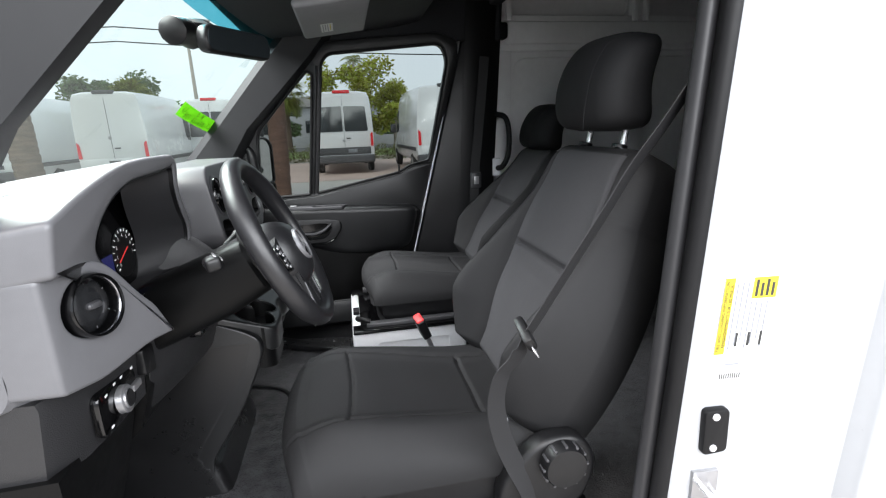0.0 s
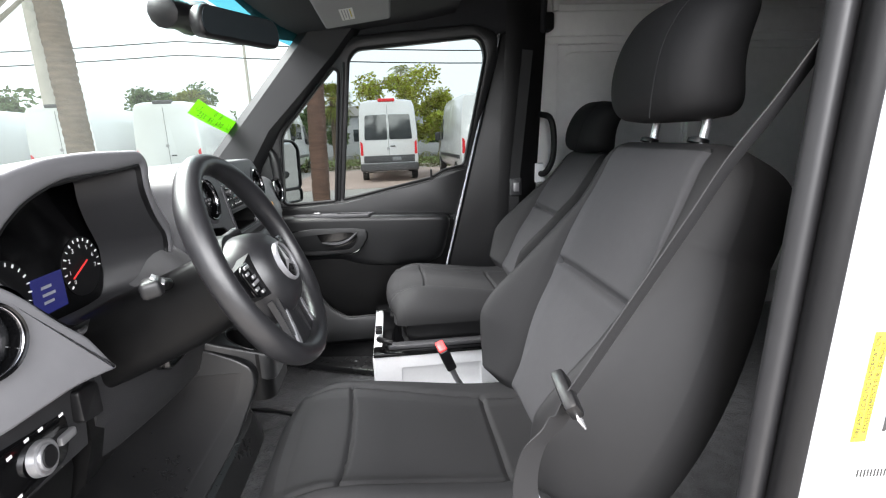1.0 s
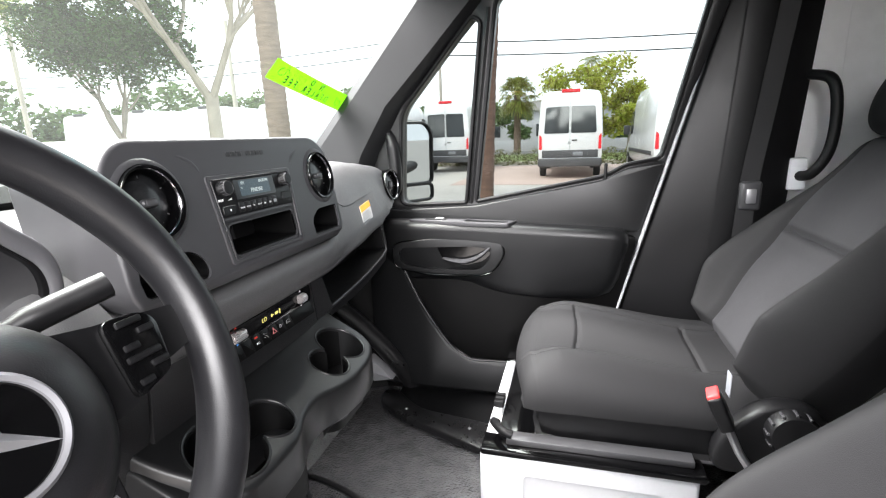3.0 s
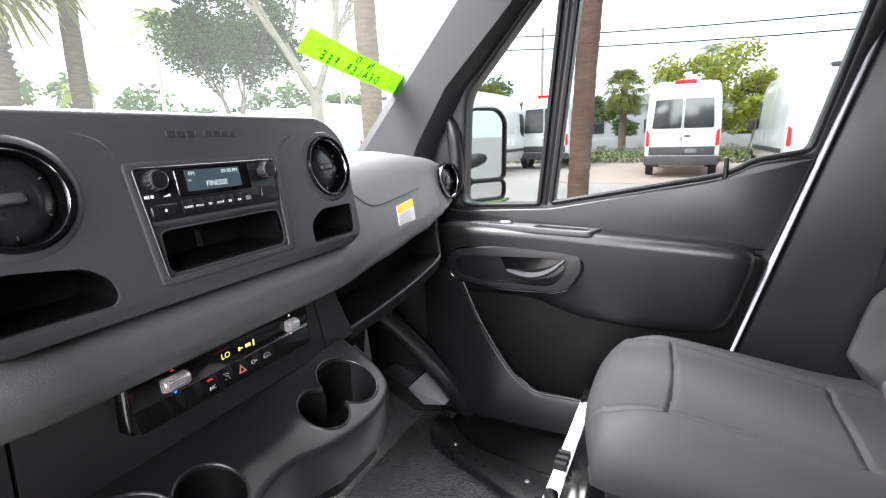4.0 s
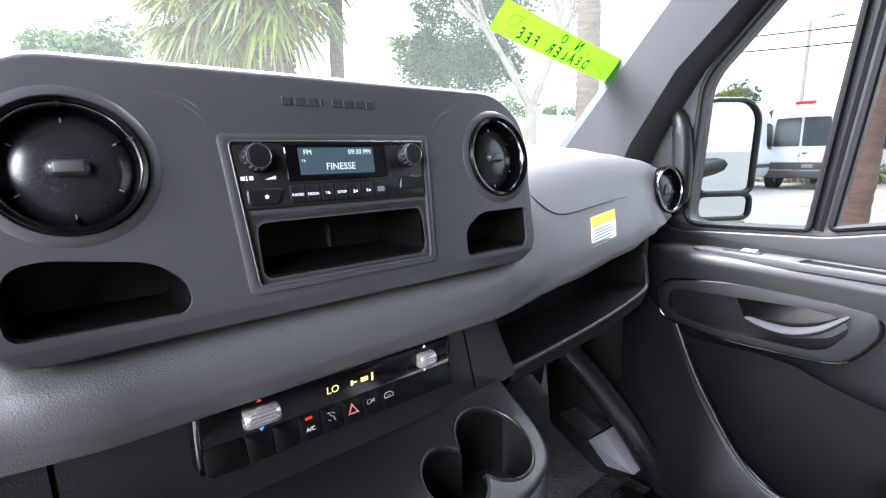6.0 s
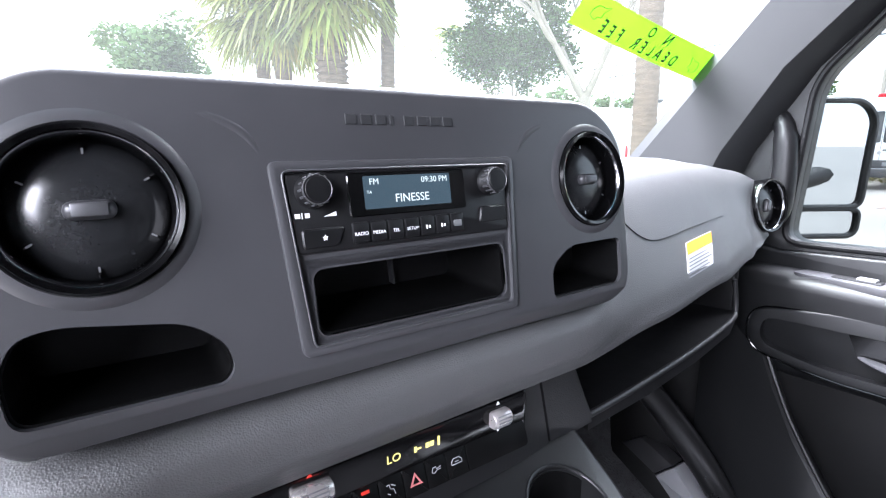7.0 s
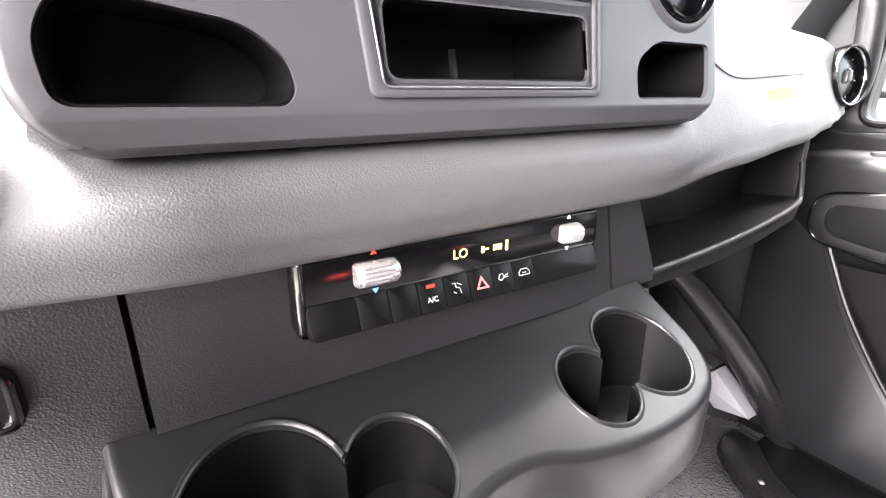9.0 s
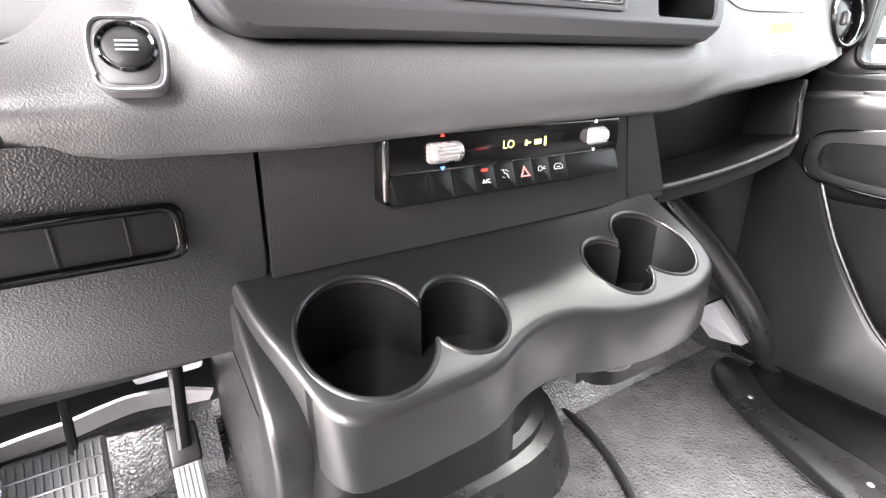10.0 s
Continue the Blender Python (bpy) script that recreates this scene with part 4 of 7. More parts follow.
for text, y, z, size in (("FM", 1.4645, 1.6883, 0.0064), ("09:30 PM", 1.5165, 1.6883, 0.0064), ("FINESSE", 1.4955, 1.6755, 0.0088), ("TA", 1.4600, 1.681, 0.0032)):
    lettering("display_text", text, size, facing(y, z, 0.0037), LCDTEXT, scr, 0.0001)
for y, r in ((1.4185, 0.0115), (1.5715, 0.0115)):
    kn = part("knob", move(spin([(1e-5, 0.0125), (r * 0.80, 0.0125), (r * 0.86, 0.0112), (r * 0.9, 0.005), (r, 0.0035), (r * 1.04, 0.0)], 36), facing(y, 1.684, 0.002)), DARK, radio, "black ribbed radio knob")
    part("knob_ring", move(spin([(r * 0.79, 0.012), (r * 0.85, 0.0127), (r * 0.88, 0.0105)], 36), facing(y, 1.684, 0.002)), GUNMETAL, kn)
    part("knob_cap", move(spin([(1e-5, 0.0131), (r * 0.72, 0.0129), (r * 0.78, 0.012)], 36), facing(y, 1.684, 0.002)), DARK, kn)
for y in (1.4185, 1.5715):
    for k in range(14):
        a = 2 * math.pi * k / 14
        part("knob_rib", move(box(0.0098, 0.0112, -0.0008, 0.0008, 0.0045, 0.0112, 0.0004), facing(y, 1.684, 0.002) @ Matrix.Rotation(a, 4, "Z")), PANEL, radio)
keys = [(1.444, "RADIO"), (1.458, "MEDIA"), (1.472, "TEL"), (1.486, "SETUP"), (1.500, ""), (1.514, ""), (1.528, "")]
for y, word in keys:
    kx = part("key", slope(box(0.001, 0.0042, y, y + 0.0128, 1.646, 1.6605, 0.0012)), DARK, radio)
    if word:
        lettering("key_text", word, 0.0035, facing(y + 0.0064, 1.6525, 0.0044), WHITEINK, kx, 0.0001)
for y, s in ((1.5064, 1), (1.5204, 1)):
    part("key_mark", slope(join(box(0.0043, 0.0046, y - 0.002, y - 0.0008, 1.651, 1.654, 0), box(0.0043, 0.0046, y + 0.0004, y + 0.002, 1.6515, 1.6535, 0))), WHITEINK, radio, smooth=0)
part("usb_socket", slope(plate(rect(1.5305, 1.538, 1.6505, 1.6555, 0.001, 2), [], "x", 0.0042, 0.0047)), SATIN, radio)
part("star_key", slope(plate(rounded([(1.408, 1.646), (1.433, 1.646), (1.439, 1.659), (1.408, 1.659)], 0.003, 3), [], "x", 0.001, 0.004, 0.001, 1)), DARK, radio)
part("star_mark", slope(plate([(1.4235 + (0.0022 if k % 2 == 0 else 0.001) * math.sin(k * math.pi / 5), 1.6525 + (0.0022 if k % 2 == 0 else 0.001) * math.cos(k * math.pi / 5)) for k in range(10)], [], "x", 0.004, 0.0043)), WHITEINK, radio, smooth=0)
part("return_key", slope(plate(rounded([(1.557, 1.651), (1.587, 1.651), (1.587, 1.664), (1.560, 1.664)], 0.003, 3), [], "x", 0.001, 0.004, 0.001, 1)), DARK, radio)
part("volume_mark", slope(plate([(1.425, 1.6665), (1.434, 1.6665), (1.434, 1.6695)], [], "x", 0.002, 0.0024)), WHITEINK, radio, smooth=0)
part("mute_mark", slope(join(box(0.002, 0.0024, 1.405, 1.4085, 1.6665, 1.6695, 0), box(0.002, 0.0024, 1.4095, 1.4102, 1.666, 1.670, 0), box(0.002, 0.0024, 1.4118, 1.4150, 1.6665, 1.6695, 0))), WHITEINK, radio, smooth=0)

# Lower dashboard: left, middle and strip at the right, with open joints.
for nm, y0, y1, mat in (("lower_left", 0.90, 1.2555, DASH), ("lower_middle", 1.2595, 1.6625, DASH), ("lower_strip", 1.6665, 1.722, DASH)):
    rings = []
    for k in range(9):
        y = y0 + (y1 - y0) * k / 8
        d = -0.05 * max(0, (1.2 - y) / 0.3) ** 1.5 - 0.02 * max(0, (y - 1.6) / 0.15)
        b = 1.315 if nm == "lower_left" else 1.35
        if nm == "lower_left":
            low = [(-0.322 + d, y, 1.39), (-0.328 + d, y, 1.372), (-0.350 + d, y, 1.305), (-0.366 + d, y, 1.29), (-0.5, y, 1.288)]
        else:
            low = [(-0.322 + d, y, 1.37), (-0.325 + d, y, b + 0.02), (-0.327 + d, y, b + 0.01), (-0.34 + d, y, b), (-0.5, y, b)]
        shear = {"lower_left": 0.0, "lower_middle": 0.33 * k / 8, "lower_strip": 0.33 + 0.28 * k / 8}[nm]
        rings.append([(x, yy + shear * (1.469 - z), z) for x, yy, z in [(-0.309 + d, y, 1.486), (-0.312 + d, y, 1.46), *low, (-0.5, y, 1.486)]])
    part(nm, loft(rings), mat, dash)
part("joint_backing", box(-0.49, -0.335, 1.2, 1.73, 1.36, 1.47, 0.002), DARK, dash)
slot = part("storage_slot", plate(rect(1.02, 1.205, 1.404, 1.444, 0.012, 5), [rect(1.027, 1.198, 1.410, 1.438, 0.008, 5)], "x", -0.335, -0.309, 0.003, 2), GLOSS, dash, "black framed storage slot")
part("slot_floor", plate(rect(1.03, 1.198, 1.410, 1.438, 0.008, 5), [], "x", -0.33, -0.316), DARK, slot)
for y in (1.075, 1.13, 1.17):
    part("slot_rib", box(-0.317, -0.3145, y, y + 0.002, 1.411, 1.437, 0.0005), DARK, slot)

# Climate control unit.
ac = thing("climate_control", (-0.30, 1.49, 1.45), "gloss black climate control unit with two silver rockers", "climate control")
part("body", box(-0.34, -0.296, 1.348, 1.625, 1.420, 1.4785, 0.006, 3), GLOSS, ac)
part("display_strip", move(plate(rect(1.352, 1.621, -0.016, 0.0155, 0.005, 4), [], "x", -0.004, 0.0, 0.0015, 2), pose(-0.2945, 0, 1.4615, 0, 0, 0)), GLOSS, ac)
KM = Matrix.Translation((-0.2915, 0, 1.4345)) @ Matrix.Rotation(radians(-22), 4, "Y")
strip = part("button_strip", move(plate(rounded([(1.355, -0.012), (1.618, -0.012), (1.62, 0.012), (1.353, 0.012)], 0.006, 4), [], "x", -0.02, -0.0012, 0.001, 2), KM), WELL, ac)
cuts = [1.3535, 1.387, 1.411, 1.4345, 1.457, 1.4795, 1.502, 1.523, 1.5455, 1.6195]
for y0, y1 in zip(cuts, cuts[1:]):
    part("button", move(plate(rounded([(y0 + 0.0004, -0.0125), (y1 - 0.0004, -0.0125), (y1 - 0.0004, 0.0125), (y0 + 0.0004, 0.0125)], [0.005 if y0 < 1.36 else 0.0008, 0.005 if y1 > 1.6 else 0.0008, 0.005 if y1 > 1.6 else 0.0008, 0.005 if y0 < 1.36 else 0.0008], 3), [], "x", -0.01, 0.0, 0.0008, 2), KM), WELL, strip, "black push button")
for y, w in ((1.402, 0.0155), (1.584, 0.0105)):
    rk = part("rocker", move(spin([(1e-5, -w), (0.007, -w), (0.0085, -w + 0.002), (0.0085, w - 0.002), (0.007, w), (1e-5, w)], 28), aim((-0.2915, y, 1.4615), (0, 1, 0))), ROCKER, ac, "silver ribbed rocker")
    for k in range(5):
        a = radians(-40 + 20 * k)
        c = Vector((-0.2915 + 0.0086 * math.cos(a), y, 1.4615 + 0.0086 * math.sin(a)))
        part("rib", tube([c - Vector((0, w * 0.72, 0)), c + Vector((0, w * 0.72, 0))], 0.0006, 6), SATIN, rk)
    for sgn in (1, -1):
        part("rocker_mark", plate([(y - 0.0022, 1.4615 + sgn * 0.0125), (y + 0.0022, 1.4615 + sgn * 0.0125), (y, 1.4615 + sgn * 0.0158)], [], "x", -0.2945, -0.2938), (REDLED if sgn > 0 else BLUELED) if y < 1.5 else WHITEINK, ac, smooth=0)


def ac_pose(y, z):
    return Matrix.Translation((-0.2938, y, z)) @ Matrix(((0, 0, 1), (1, 0, 0), (0, 1, 0))).to_4x4()


lettering("setting_text", "LO", 0.0105, ac_pose(1.472, 1.4615), AMBER, ac, 0.0001)
for y, w, h in ((1.493, 0.0012, 0.005), (1.4955, 0.003, 0.0012), (1.505, 0.0018, 0.0045), (1.5095, 0.0018, 0.0045), (1.5165, 0.001, 0.0085)):
    part("display_mark", box(-0.2945, -0.2938, y - w, y + w, 1.4615 - h / 2, 1.4615 + h / 2, 0), AMBER, ac, smooth=0)


def on_strip(bm):
    return move(bm, KM)


part("indicator", on_strip(box(0.0, 0.0006, 1.442, 1.449, 0.006, 0.0085, 0)), REDLED, strip, "lit red indicator", smooth=0)
lettering("button_text", "A/C", 0.0055, KM @ Matrix.Translation((0.0004, 1.4455, -0.003)) @ Matrix(((0, 0, 1), (1, 0, 0), (0, 1, 0))).to_4x4(), WHITEINK, strip, 0.0001)
HAZARD = surface("pale_red_print", (0.42, 0.13, 0.13), 0.5, spots=0.05)
MARKS = surface("grey_white_print", (0.3, 0.3, 0.3), 0.5, spots=0.05)
tri_out = [(1.485, -0.004), (1.497, -0.004), (1.491, 0.0065)]
tri_in = [(1.4875, -0.0026), (1.4945, -0.0026), (1.491, 0.0036)]
part("hazard_mark", on_strip(plate(tri_out, [tri_in], "x", 0.0, 0.0006)), HAZARD, strip, "pale red hazard triangle", smooth=0)
for y, lines in ((1.468, ([(-0.004, 0.004), (-0.0015, 0.0045), (-0.001, 0.001), (0.002, 0.0), (0.003, -0.004)], [(0.0005, 0.004), (0.004, 0.002)], [(-0.004, -0.002), (-0.0015, -0.0035)])), (1.512, ([(-0.0045, -0.001), (-0.003, 0.0025), (0.0, 0.003), (0.001, 0.0), (-0.002, -0.002), (-0.0045, -0.001)], [(0.001, 0.001), (0.005, 0.002)], [(0.001, 0.0), (0.005, 0.0)])), (1.534, ([(-0.0055, -0.002), (-0.0055, 0.0005), (-0.003, 0.003), (0.003, 0.003), (0.0055, 0.0008), (0.0055, -0.002), (-0.0055, -0.002)], [(-0.002, 0.0), (0.002, 0.0)]))):
    for line in lines:
        part("button_mark", on_strip(tube([(0.0002, y + a, 0.001 + b) for a, b in line], 0.0004, 5)), MARKS, strip)

COLUMN = surface("satin_black_plastic", (0.008, 0.008, 0.0085), 0.3, grain=1300, bump=0.1, spots=0.12, rough_var=0.06, spec=0.5)
# Cup-holder console.
console = thing("cup_holder_console", (-0.26, 1.48, 1.3), "dark grey console with two double cup holders", "cup holder")


def tilt(bm):
    for v in bm.verts:
        v.co.z += -0.45 * (v.co.x + 0.268) * min(1.0, max(0.0, (v.co.z - 1.16) / 0.18))
    return bm


rim_line = rounded([(-0.335, 1.228), (-0.295, 1.234), (-0.245, 1.25), (-0.197, 1.262), (-0.194, 1.31), (-0.196, 1.395), (-0.216, 1.44), (-0.219, 1.49), (-0.203, 1.535), (-0.195, 1.60), (-0.198, 1.665), (-0.215, 1.715), (-0.25, 1.735), (-0.335, 1.745)], [0.004, 0.03, 0.02, 0.03, 0.03, 0.03, 0.03, 0.03, 0.03, 0.05, 0.03, 0.02, 0.02, 0.004], 5)
tray = part("tray", tilt(plate(rim_line, [], "z", 1.262, 1.343, 0.007, 4)), TRAY, console)
cups = ((-0.257, 1.311, 0.0535), (-0.249, 1.395, 0.038), (-0.249, 1.588, 0.037), (-0.263, 1.663, 0.0475))
carve(tray, *[cyl((x, y, 1.2), (x, y, 1.45), r, n=56) for x, y, r in cups])
# The wells' near-black carries the shade of their depth.
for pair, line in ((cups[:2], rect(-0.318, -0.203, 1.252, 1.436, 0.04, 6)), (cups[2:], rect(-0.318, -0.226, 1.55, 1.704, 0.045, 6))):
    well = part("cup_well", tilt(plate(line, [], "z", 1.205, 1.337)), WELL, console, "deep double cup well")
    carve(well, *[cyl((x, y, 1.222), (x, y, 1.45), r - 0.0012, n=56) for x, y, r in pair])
    for x, y, r in pair:
        part("cup_ring", move(spin([(r * 0.70, -0.001), (r * 0.72, 0.003), (r * 0.75, 0.003), (r * 0.77, -0.001)], 40), Matrix.Translation((x, y, 1.222))), PANEL, well)
    # Rounded edge of the two joined holes.
    for (x, y, r), (ox, oy, orr) in (pair, pair[::-1]):
        a0 = math.atan2(y - oy, x - ox)
        arc = []
        for k in range(91):
            a = a0 - math.pi + 2 * math.pi * k / 90
            q = Vector((x + (r + 0.0006) * math.cos(a), y + (r + 0.0006) * math.sin(a), 1.3425))
            if (q.xy - Vector((ox, oy))).length > orr:
                arc.append(q)
        part("cup_rim", tilt(tube(arc, 0.0022, 8)), TRAY, console)
# Skirt below the tray and the column that runs down to the floor.
skirt = [[(-0.335, 1.53, z), (-0.25, 1.545, z), (-0.212 + dx, 1.56, z), (-0.212 + dx, 1.68, z), (-0.25 + dx, 1.715, z), (-0.335, 1.73, z)] for z, dx in ((1.268, 0.0), (1.235, -0.012), (1.20, -0.06))]
part("skirt_right", loft(skirt), TRAY, console)
col = []
for z, xf, yr, r in ((1.29, -0.235, 1.47, 0.06), (1.2, -0.262, 1.49, 0.08), (1.1, -0.33, 1.55, 0.12), (1.0, -0.395, 1.68, 0.18), (0.965, -0.412, 1.74, 0.2), (0.955, -0.402, 1.76, 0.2), (0.937, -0.402, 1.76, 0.2), (0.928, -0.388, 1.78, 0.2), (0.90, -0.380, 1.79, 0.2), (0.842, -0.365, 1.80, 0.2)):
    col.append([(x, y, z) for x, y in rounded([(-0.9, 1.224), (xf, 1.224), (xf, yr), (-0.9, yr)], [0.01, 0.035, r, 0.01], 8)])
part("column", loft(col), COLUMN, console, "dark smooth column flaring onto the floor")

flank = [(-0.6, 1.33), (-0.335, 1.355), (-0.265, 1.322), (-0.235, 1.298), (-0.23, 1.262), (-0.245, 1.22), (-0.29, 1.12), (-0.345, 1.03), (-0.40, 0.95), (-0.40, 0.85), (-0.6, 0.85)]
part("side_flank", plate(rounded(flank, 0.02, 4), [], "y", 1.225, 1.262, 0.006, 3), TRAY, console)

# Open shelf on the passenger's side with its bright lip.
shelf = thing("dash_shelf", (-0.42, 2.02, 1.4), "open dark storage shelf under the passenger dashboard", "shelf")
lipline = curve([(-0.342, 1.735, 1.462), (-0.343, 1.760, 1.41), (-0.345, 1.778, 1.376), (-0.347, 1.800, 1.3695), (-0.361, 1.94, 1.3685), (-0.375, 2.096, 1.375), (-0.389, 2.235, 1.389), (-0.398, 2.270, 1.404), (-0.405, 2.268, 1.462)], 8)
part("lip", tube(lipline, 0.0048, 10), DASH, shelf, "thin rounded front lip")
part("shelf_floor", loft([[(x, y, z), (x - 0.16, y, z - 0.012), (x - 0.16, y, z - 0.03), (x + 0.002, y, z - 0.022)] for x, y, z in ((-0.348, 1.785, 1.369), (-0.361, 1.94, 1.3665), (-0.375, 2.096, 1.373), (-0.389, 2.235, 1.387), (-0.40, 2.275, 1.402))]), DARK, shelf)
part("shelf_back", box(-0.56, -0.50, 1.74, 2.38, 1.36, 1.50, 0.004), DARK, shelf)
part("shelf_end", box(-0.52, -0.405, 2.268, 2.285, 1.38, 1.50, 0.004), DARK, shelf)
part("shelf_cheek", loft([[(-0.345, y, z), (-0.52, y, z), (-0.52, y + 0.012, z), (-0.345, y + 0.012, z)] for y, z in ((1.722, 1.48), (1.779, 1.365))]), DARK, shelf)
part("paper_edge", cyl((-0.45, 1.83, 1.452), (-0.45, 1.84, 1.452), 0.004, n=10), SATIN, shelf)

# Kick panel and lower bulkhead under the shelf; the floor hump and foot area.
foot = thing("footwell_trim", (-0.6, 2.0, 0.84), "black carpeted footwell lining below the dashboard", "footwell lining")
# Lining and kick plate are painted near-black for the footwell's shade.
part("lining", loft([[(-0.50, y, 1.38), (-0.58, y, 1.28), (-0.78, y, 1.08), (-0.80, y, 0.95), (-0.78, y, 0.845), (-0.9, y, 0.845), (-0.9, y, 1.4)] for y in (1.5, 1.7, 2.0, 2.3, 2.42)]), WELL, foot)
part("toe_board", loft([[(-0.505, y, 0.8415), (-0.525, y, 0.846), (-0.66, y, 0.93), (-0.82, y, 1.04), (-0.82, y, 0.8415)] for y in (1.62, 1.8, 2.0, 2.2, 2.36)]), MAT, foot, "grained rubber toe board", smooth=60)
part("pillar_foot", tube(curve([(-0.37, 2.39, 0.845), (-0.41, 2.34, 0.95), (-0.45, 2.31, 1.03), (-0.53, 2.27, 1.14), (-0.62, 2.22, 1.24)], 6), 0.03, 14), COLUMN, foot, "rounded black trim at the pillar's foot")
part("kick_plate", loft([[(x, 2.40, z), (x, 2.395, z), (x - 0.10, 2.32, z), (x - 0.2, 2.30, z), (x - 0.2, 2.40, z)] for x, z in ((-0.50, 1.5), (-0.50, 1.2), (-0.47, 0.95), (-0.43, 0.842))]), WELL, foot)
part("bare_panel", plate(rounded([(-0.544, 0.936), (-0.50, 0.982), (-0.411, 0.9065), (-0.487, 0.891)], 0.004, 3), [], "y", 2.30, 2.345, 0.002), VISOR, foot, "bare grey painted metal")
part("carpet_strip", plate([(-0.64, 0.972), (-0.587, 1.014), (-0.503, 0.985), (-0.547, 0.939)], [], "y", 2.30, 2.345, 0.003), TRIMDARK, foot, "dark grey carpeted strip")
# Dark sheet laid on the floor, painting the shade of the lower entry step.
part("step_shade_sheet", box(-0.40, 0.3, 2.20, 2.39, 0.8405, 0.845, 0.001), DARK, foot, "black sheet for the shade of the entry step")
strip_line = rounded([(-0.445, 2.30), (-0.437, 2.222), (-0.352, 2.154), (-0.129, 2.064), (-0.012, 2.02), (-0.012, 2.16), (-0.09, 2.174), (-0.261, 2.20), (-0.323, 2.237), (-0.395, 2.31)], [0.02, 0.04, 0.06, 0.05, 0.005, 0.005, 0.05, 0.05, 0.03, 0.02], 5)
part("sill_strip", plate(strip_line, [], "z", 0.841, 0.867, 0.008, 3), COLUMN, foot, "black entry strip with screws")
for x, y in ((-0.324, 2.187), (-0.095, 2.122)):
    part("screw", move(spin([(1e-5, 0.003), (0.004, 0.0025), (0.006, 0.0)], 14), Matrix.Translation((x, y, 0.867))), SATIN, foot)
part("driver_toe_board", loft([[(-0.74, y, 0.8415), (-0.76, y, 0.846), (-0.85, y, 0.902), (-0.868, y, 0.912), (-0.87, y, 0.8415)] for y in (0.63, 0.8, 1.0, 1.21)]), MAT, foot, smooth=60)
part("insulation_edge", ribbon(curve([(-0.872, 0.84, 0.918), (-0.87, 0.93, 0.930), (-0.87, 0.99, 0.934), (-0.868, 1.04, 0.944), (-0.866, 1.09, 0.950), (-0.866, 1.15, 0.940), (-0.866, 1.21, 0.915)], 6), (0.3, 0.0, 1.0), 0.042, 0.008), FELT, foot, "white insulation edge above the mat")
part("pedal_bracket", box(-0.93, -0.80, 1.10, 1.21, 1.02, 1.2, 0.01), CARGOPAINT, foot, "pale painted pedal bracket")
ridge = thing("mat_ridge", (-0.4, 1.8, 0.845), "dark raised seam of the floor mat", "mat seam")
part("bead", tube(curve([(-0.64, 1.755, 0.90), (-0.60, 1.785, 0.87), (-0.545, 1.835, 0.843), (-0.50, 1.843, 0.843), (-0.42, 1.83, 0.843), (-0.337, 1.80, 0.843), (-0.28, 1.76, 0.843), (-0.24, 1.69, 0.843)], 8), 0.009, 8, 0.7), DARK, ridge)

# Start button on the pad, left of the centre panel.
sb = thing("start_button", (-0.30, 1.2, 1.535), "round start button in a grey bezel on the pad", "button")
SN = Vector((0.86, -0.10, 0.45)).normalized()
SM = aim((-0.298, 1.194, 1.538), SN) @ Matrix.Scale(0.75, 4)
part("bezel", move(plate(rounded([(-0.022, -0.034), (0.022, -0.034), (0.026, 0.0), (0.022, 0.024), (-0.022, 0.024), (-0.026, 0.0)], 0.012, 5), [], "z", -0.012, 0.004, 0.003, 3), SM), GREY, sb)
part("bezel_edge", move(tube([(x, y, 0.0035) for x, y in rounded([(-0.022, -0.034), (0.022, -0.034), (0.026, 0.0), (0.022, 0.024), (-0.022, 0.024), (-0.026, 0.0)], 0.012, 5)] + [(-0.022 + 0.0, -0.034 + 0.012, 0.0035)], 0.0022, 8, caps=False), SM), GUNMETAL, sb, "thin bright bezel edge")
part("inner_face", move(plate(rounded([(-0.018, -0.030), (0.018, -0.030), (0.022, 0.0), (0.018, 0.02), (-0.018, 0.02), (-0.022, 0.0)], 0.01, 5), [], "z", 0.002, 0.0048, 0.001), SM), PANEL, sb)
part("ring", move(spin([(0.0195, 0.003), (0.0205, 0.006), (0.0185, 0.0075), (0.0165, 0.006), (0.0165, 0.002)], 36), SM), GLOSS, sb)
part("button", move(spin([(1e-5, 0.0065), (0.014, 0.0065), (0.0163, 0.0055), (0.0165, 0.001)], 36), SM), DARK, sb)
for k in range(3):
    part("text_bar", move(box(-0.0075, 0.0075, -0.0042 + 0.0035 * k, -0.0026 + 0.0035 * k, 0.0065, 0.007, 0), SM), GREYINK, sb, smooth=0)

# Instrument cluster under its hood.
cl = thing("instrument_cluster", (-0.42, 0.96, 1.66), "instrument cluster with dials and a blue display under a grey hood", "instrument cluster")
hood_o = rounded([(0.63, 1.735), (0.722, 1.766), (0.782, 1.781), (0.844, 1.793), (0.93, 1.798), (1.085, 1.797), (1.112, 1.778), (1.12, 1.73), (1.155, 1.688), (1.212, 1.64), (1.222, 1.58), (1.17, 1.524), (0.88, 1.527), (0.808, 1.585), (0.77, 1.64), (0.70, 1.66), (0.63, 1.66)], [0.01, 0.05, 0.04, 0.04, 0.05, 0.02, 0.02, 0.02, 0.03, 0.03, 0.03, 0.03, 0.03, 0.03, 0.03, 0.03, 0.01], 5)
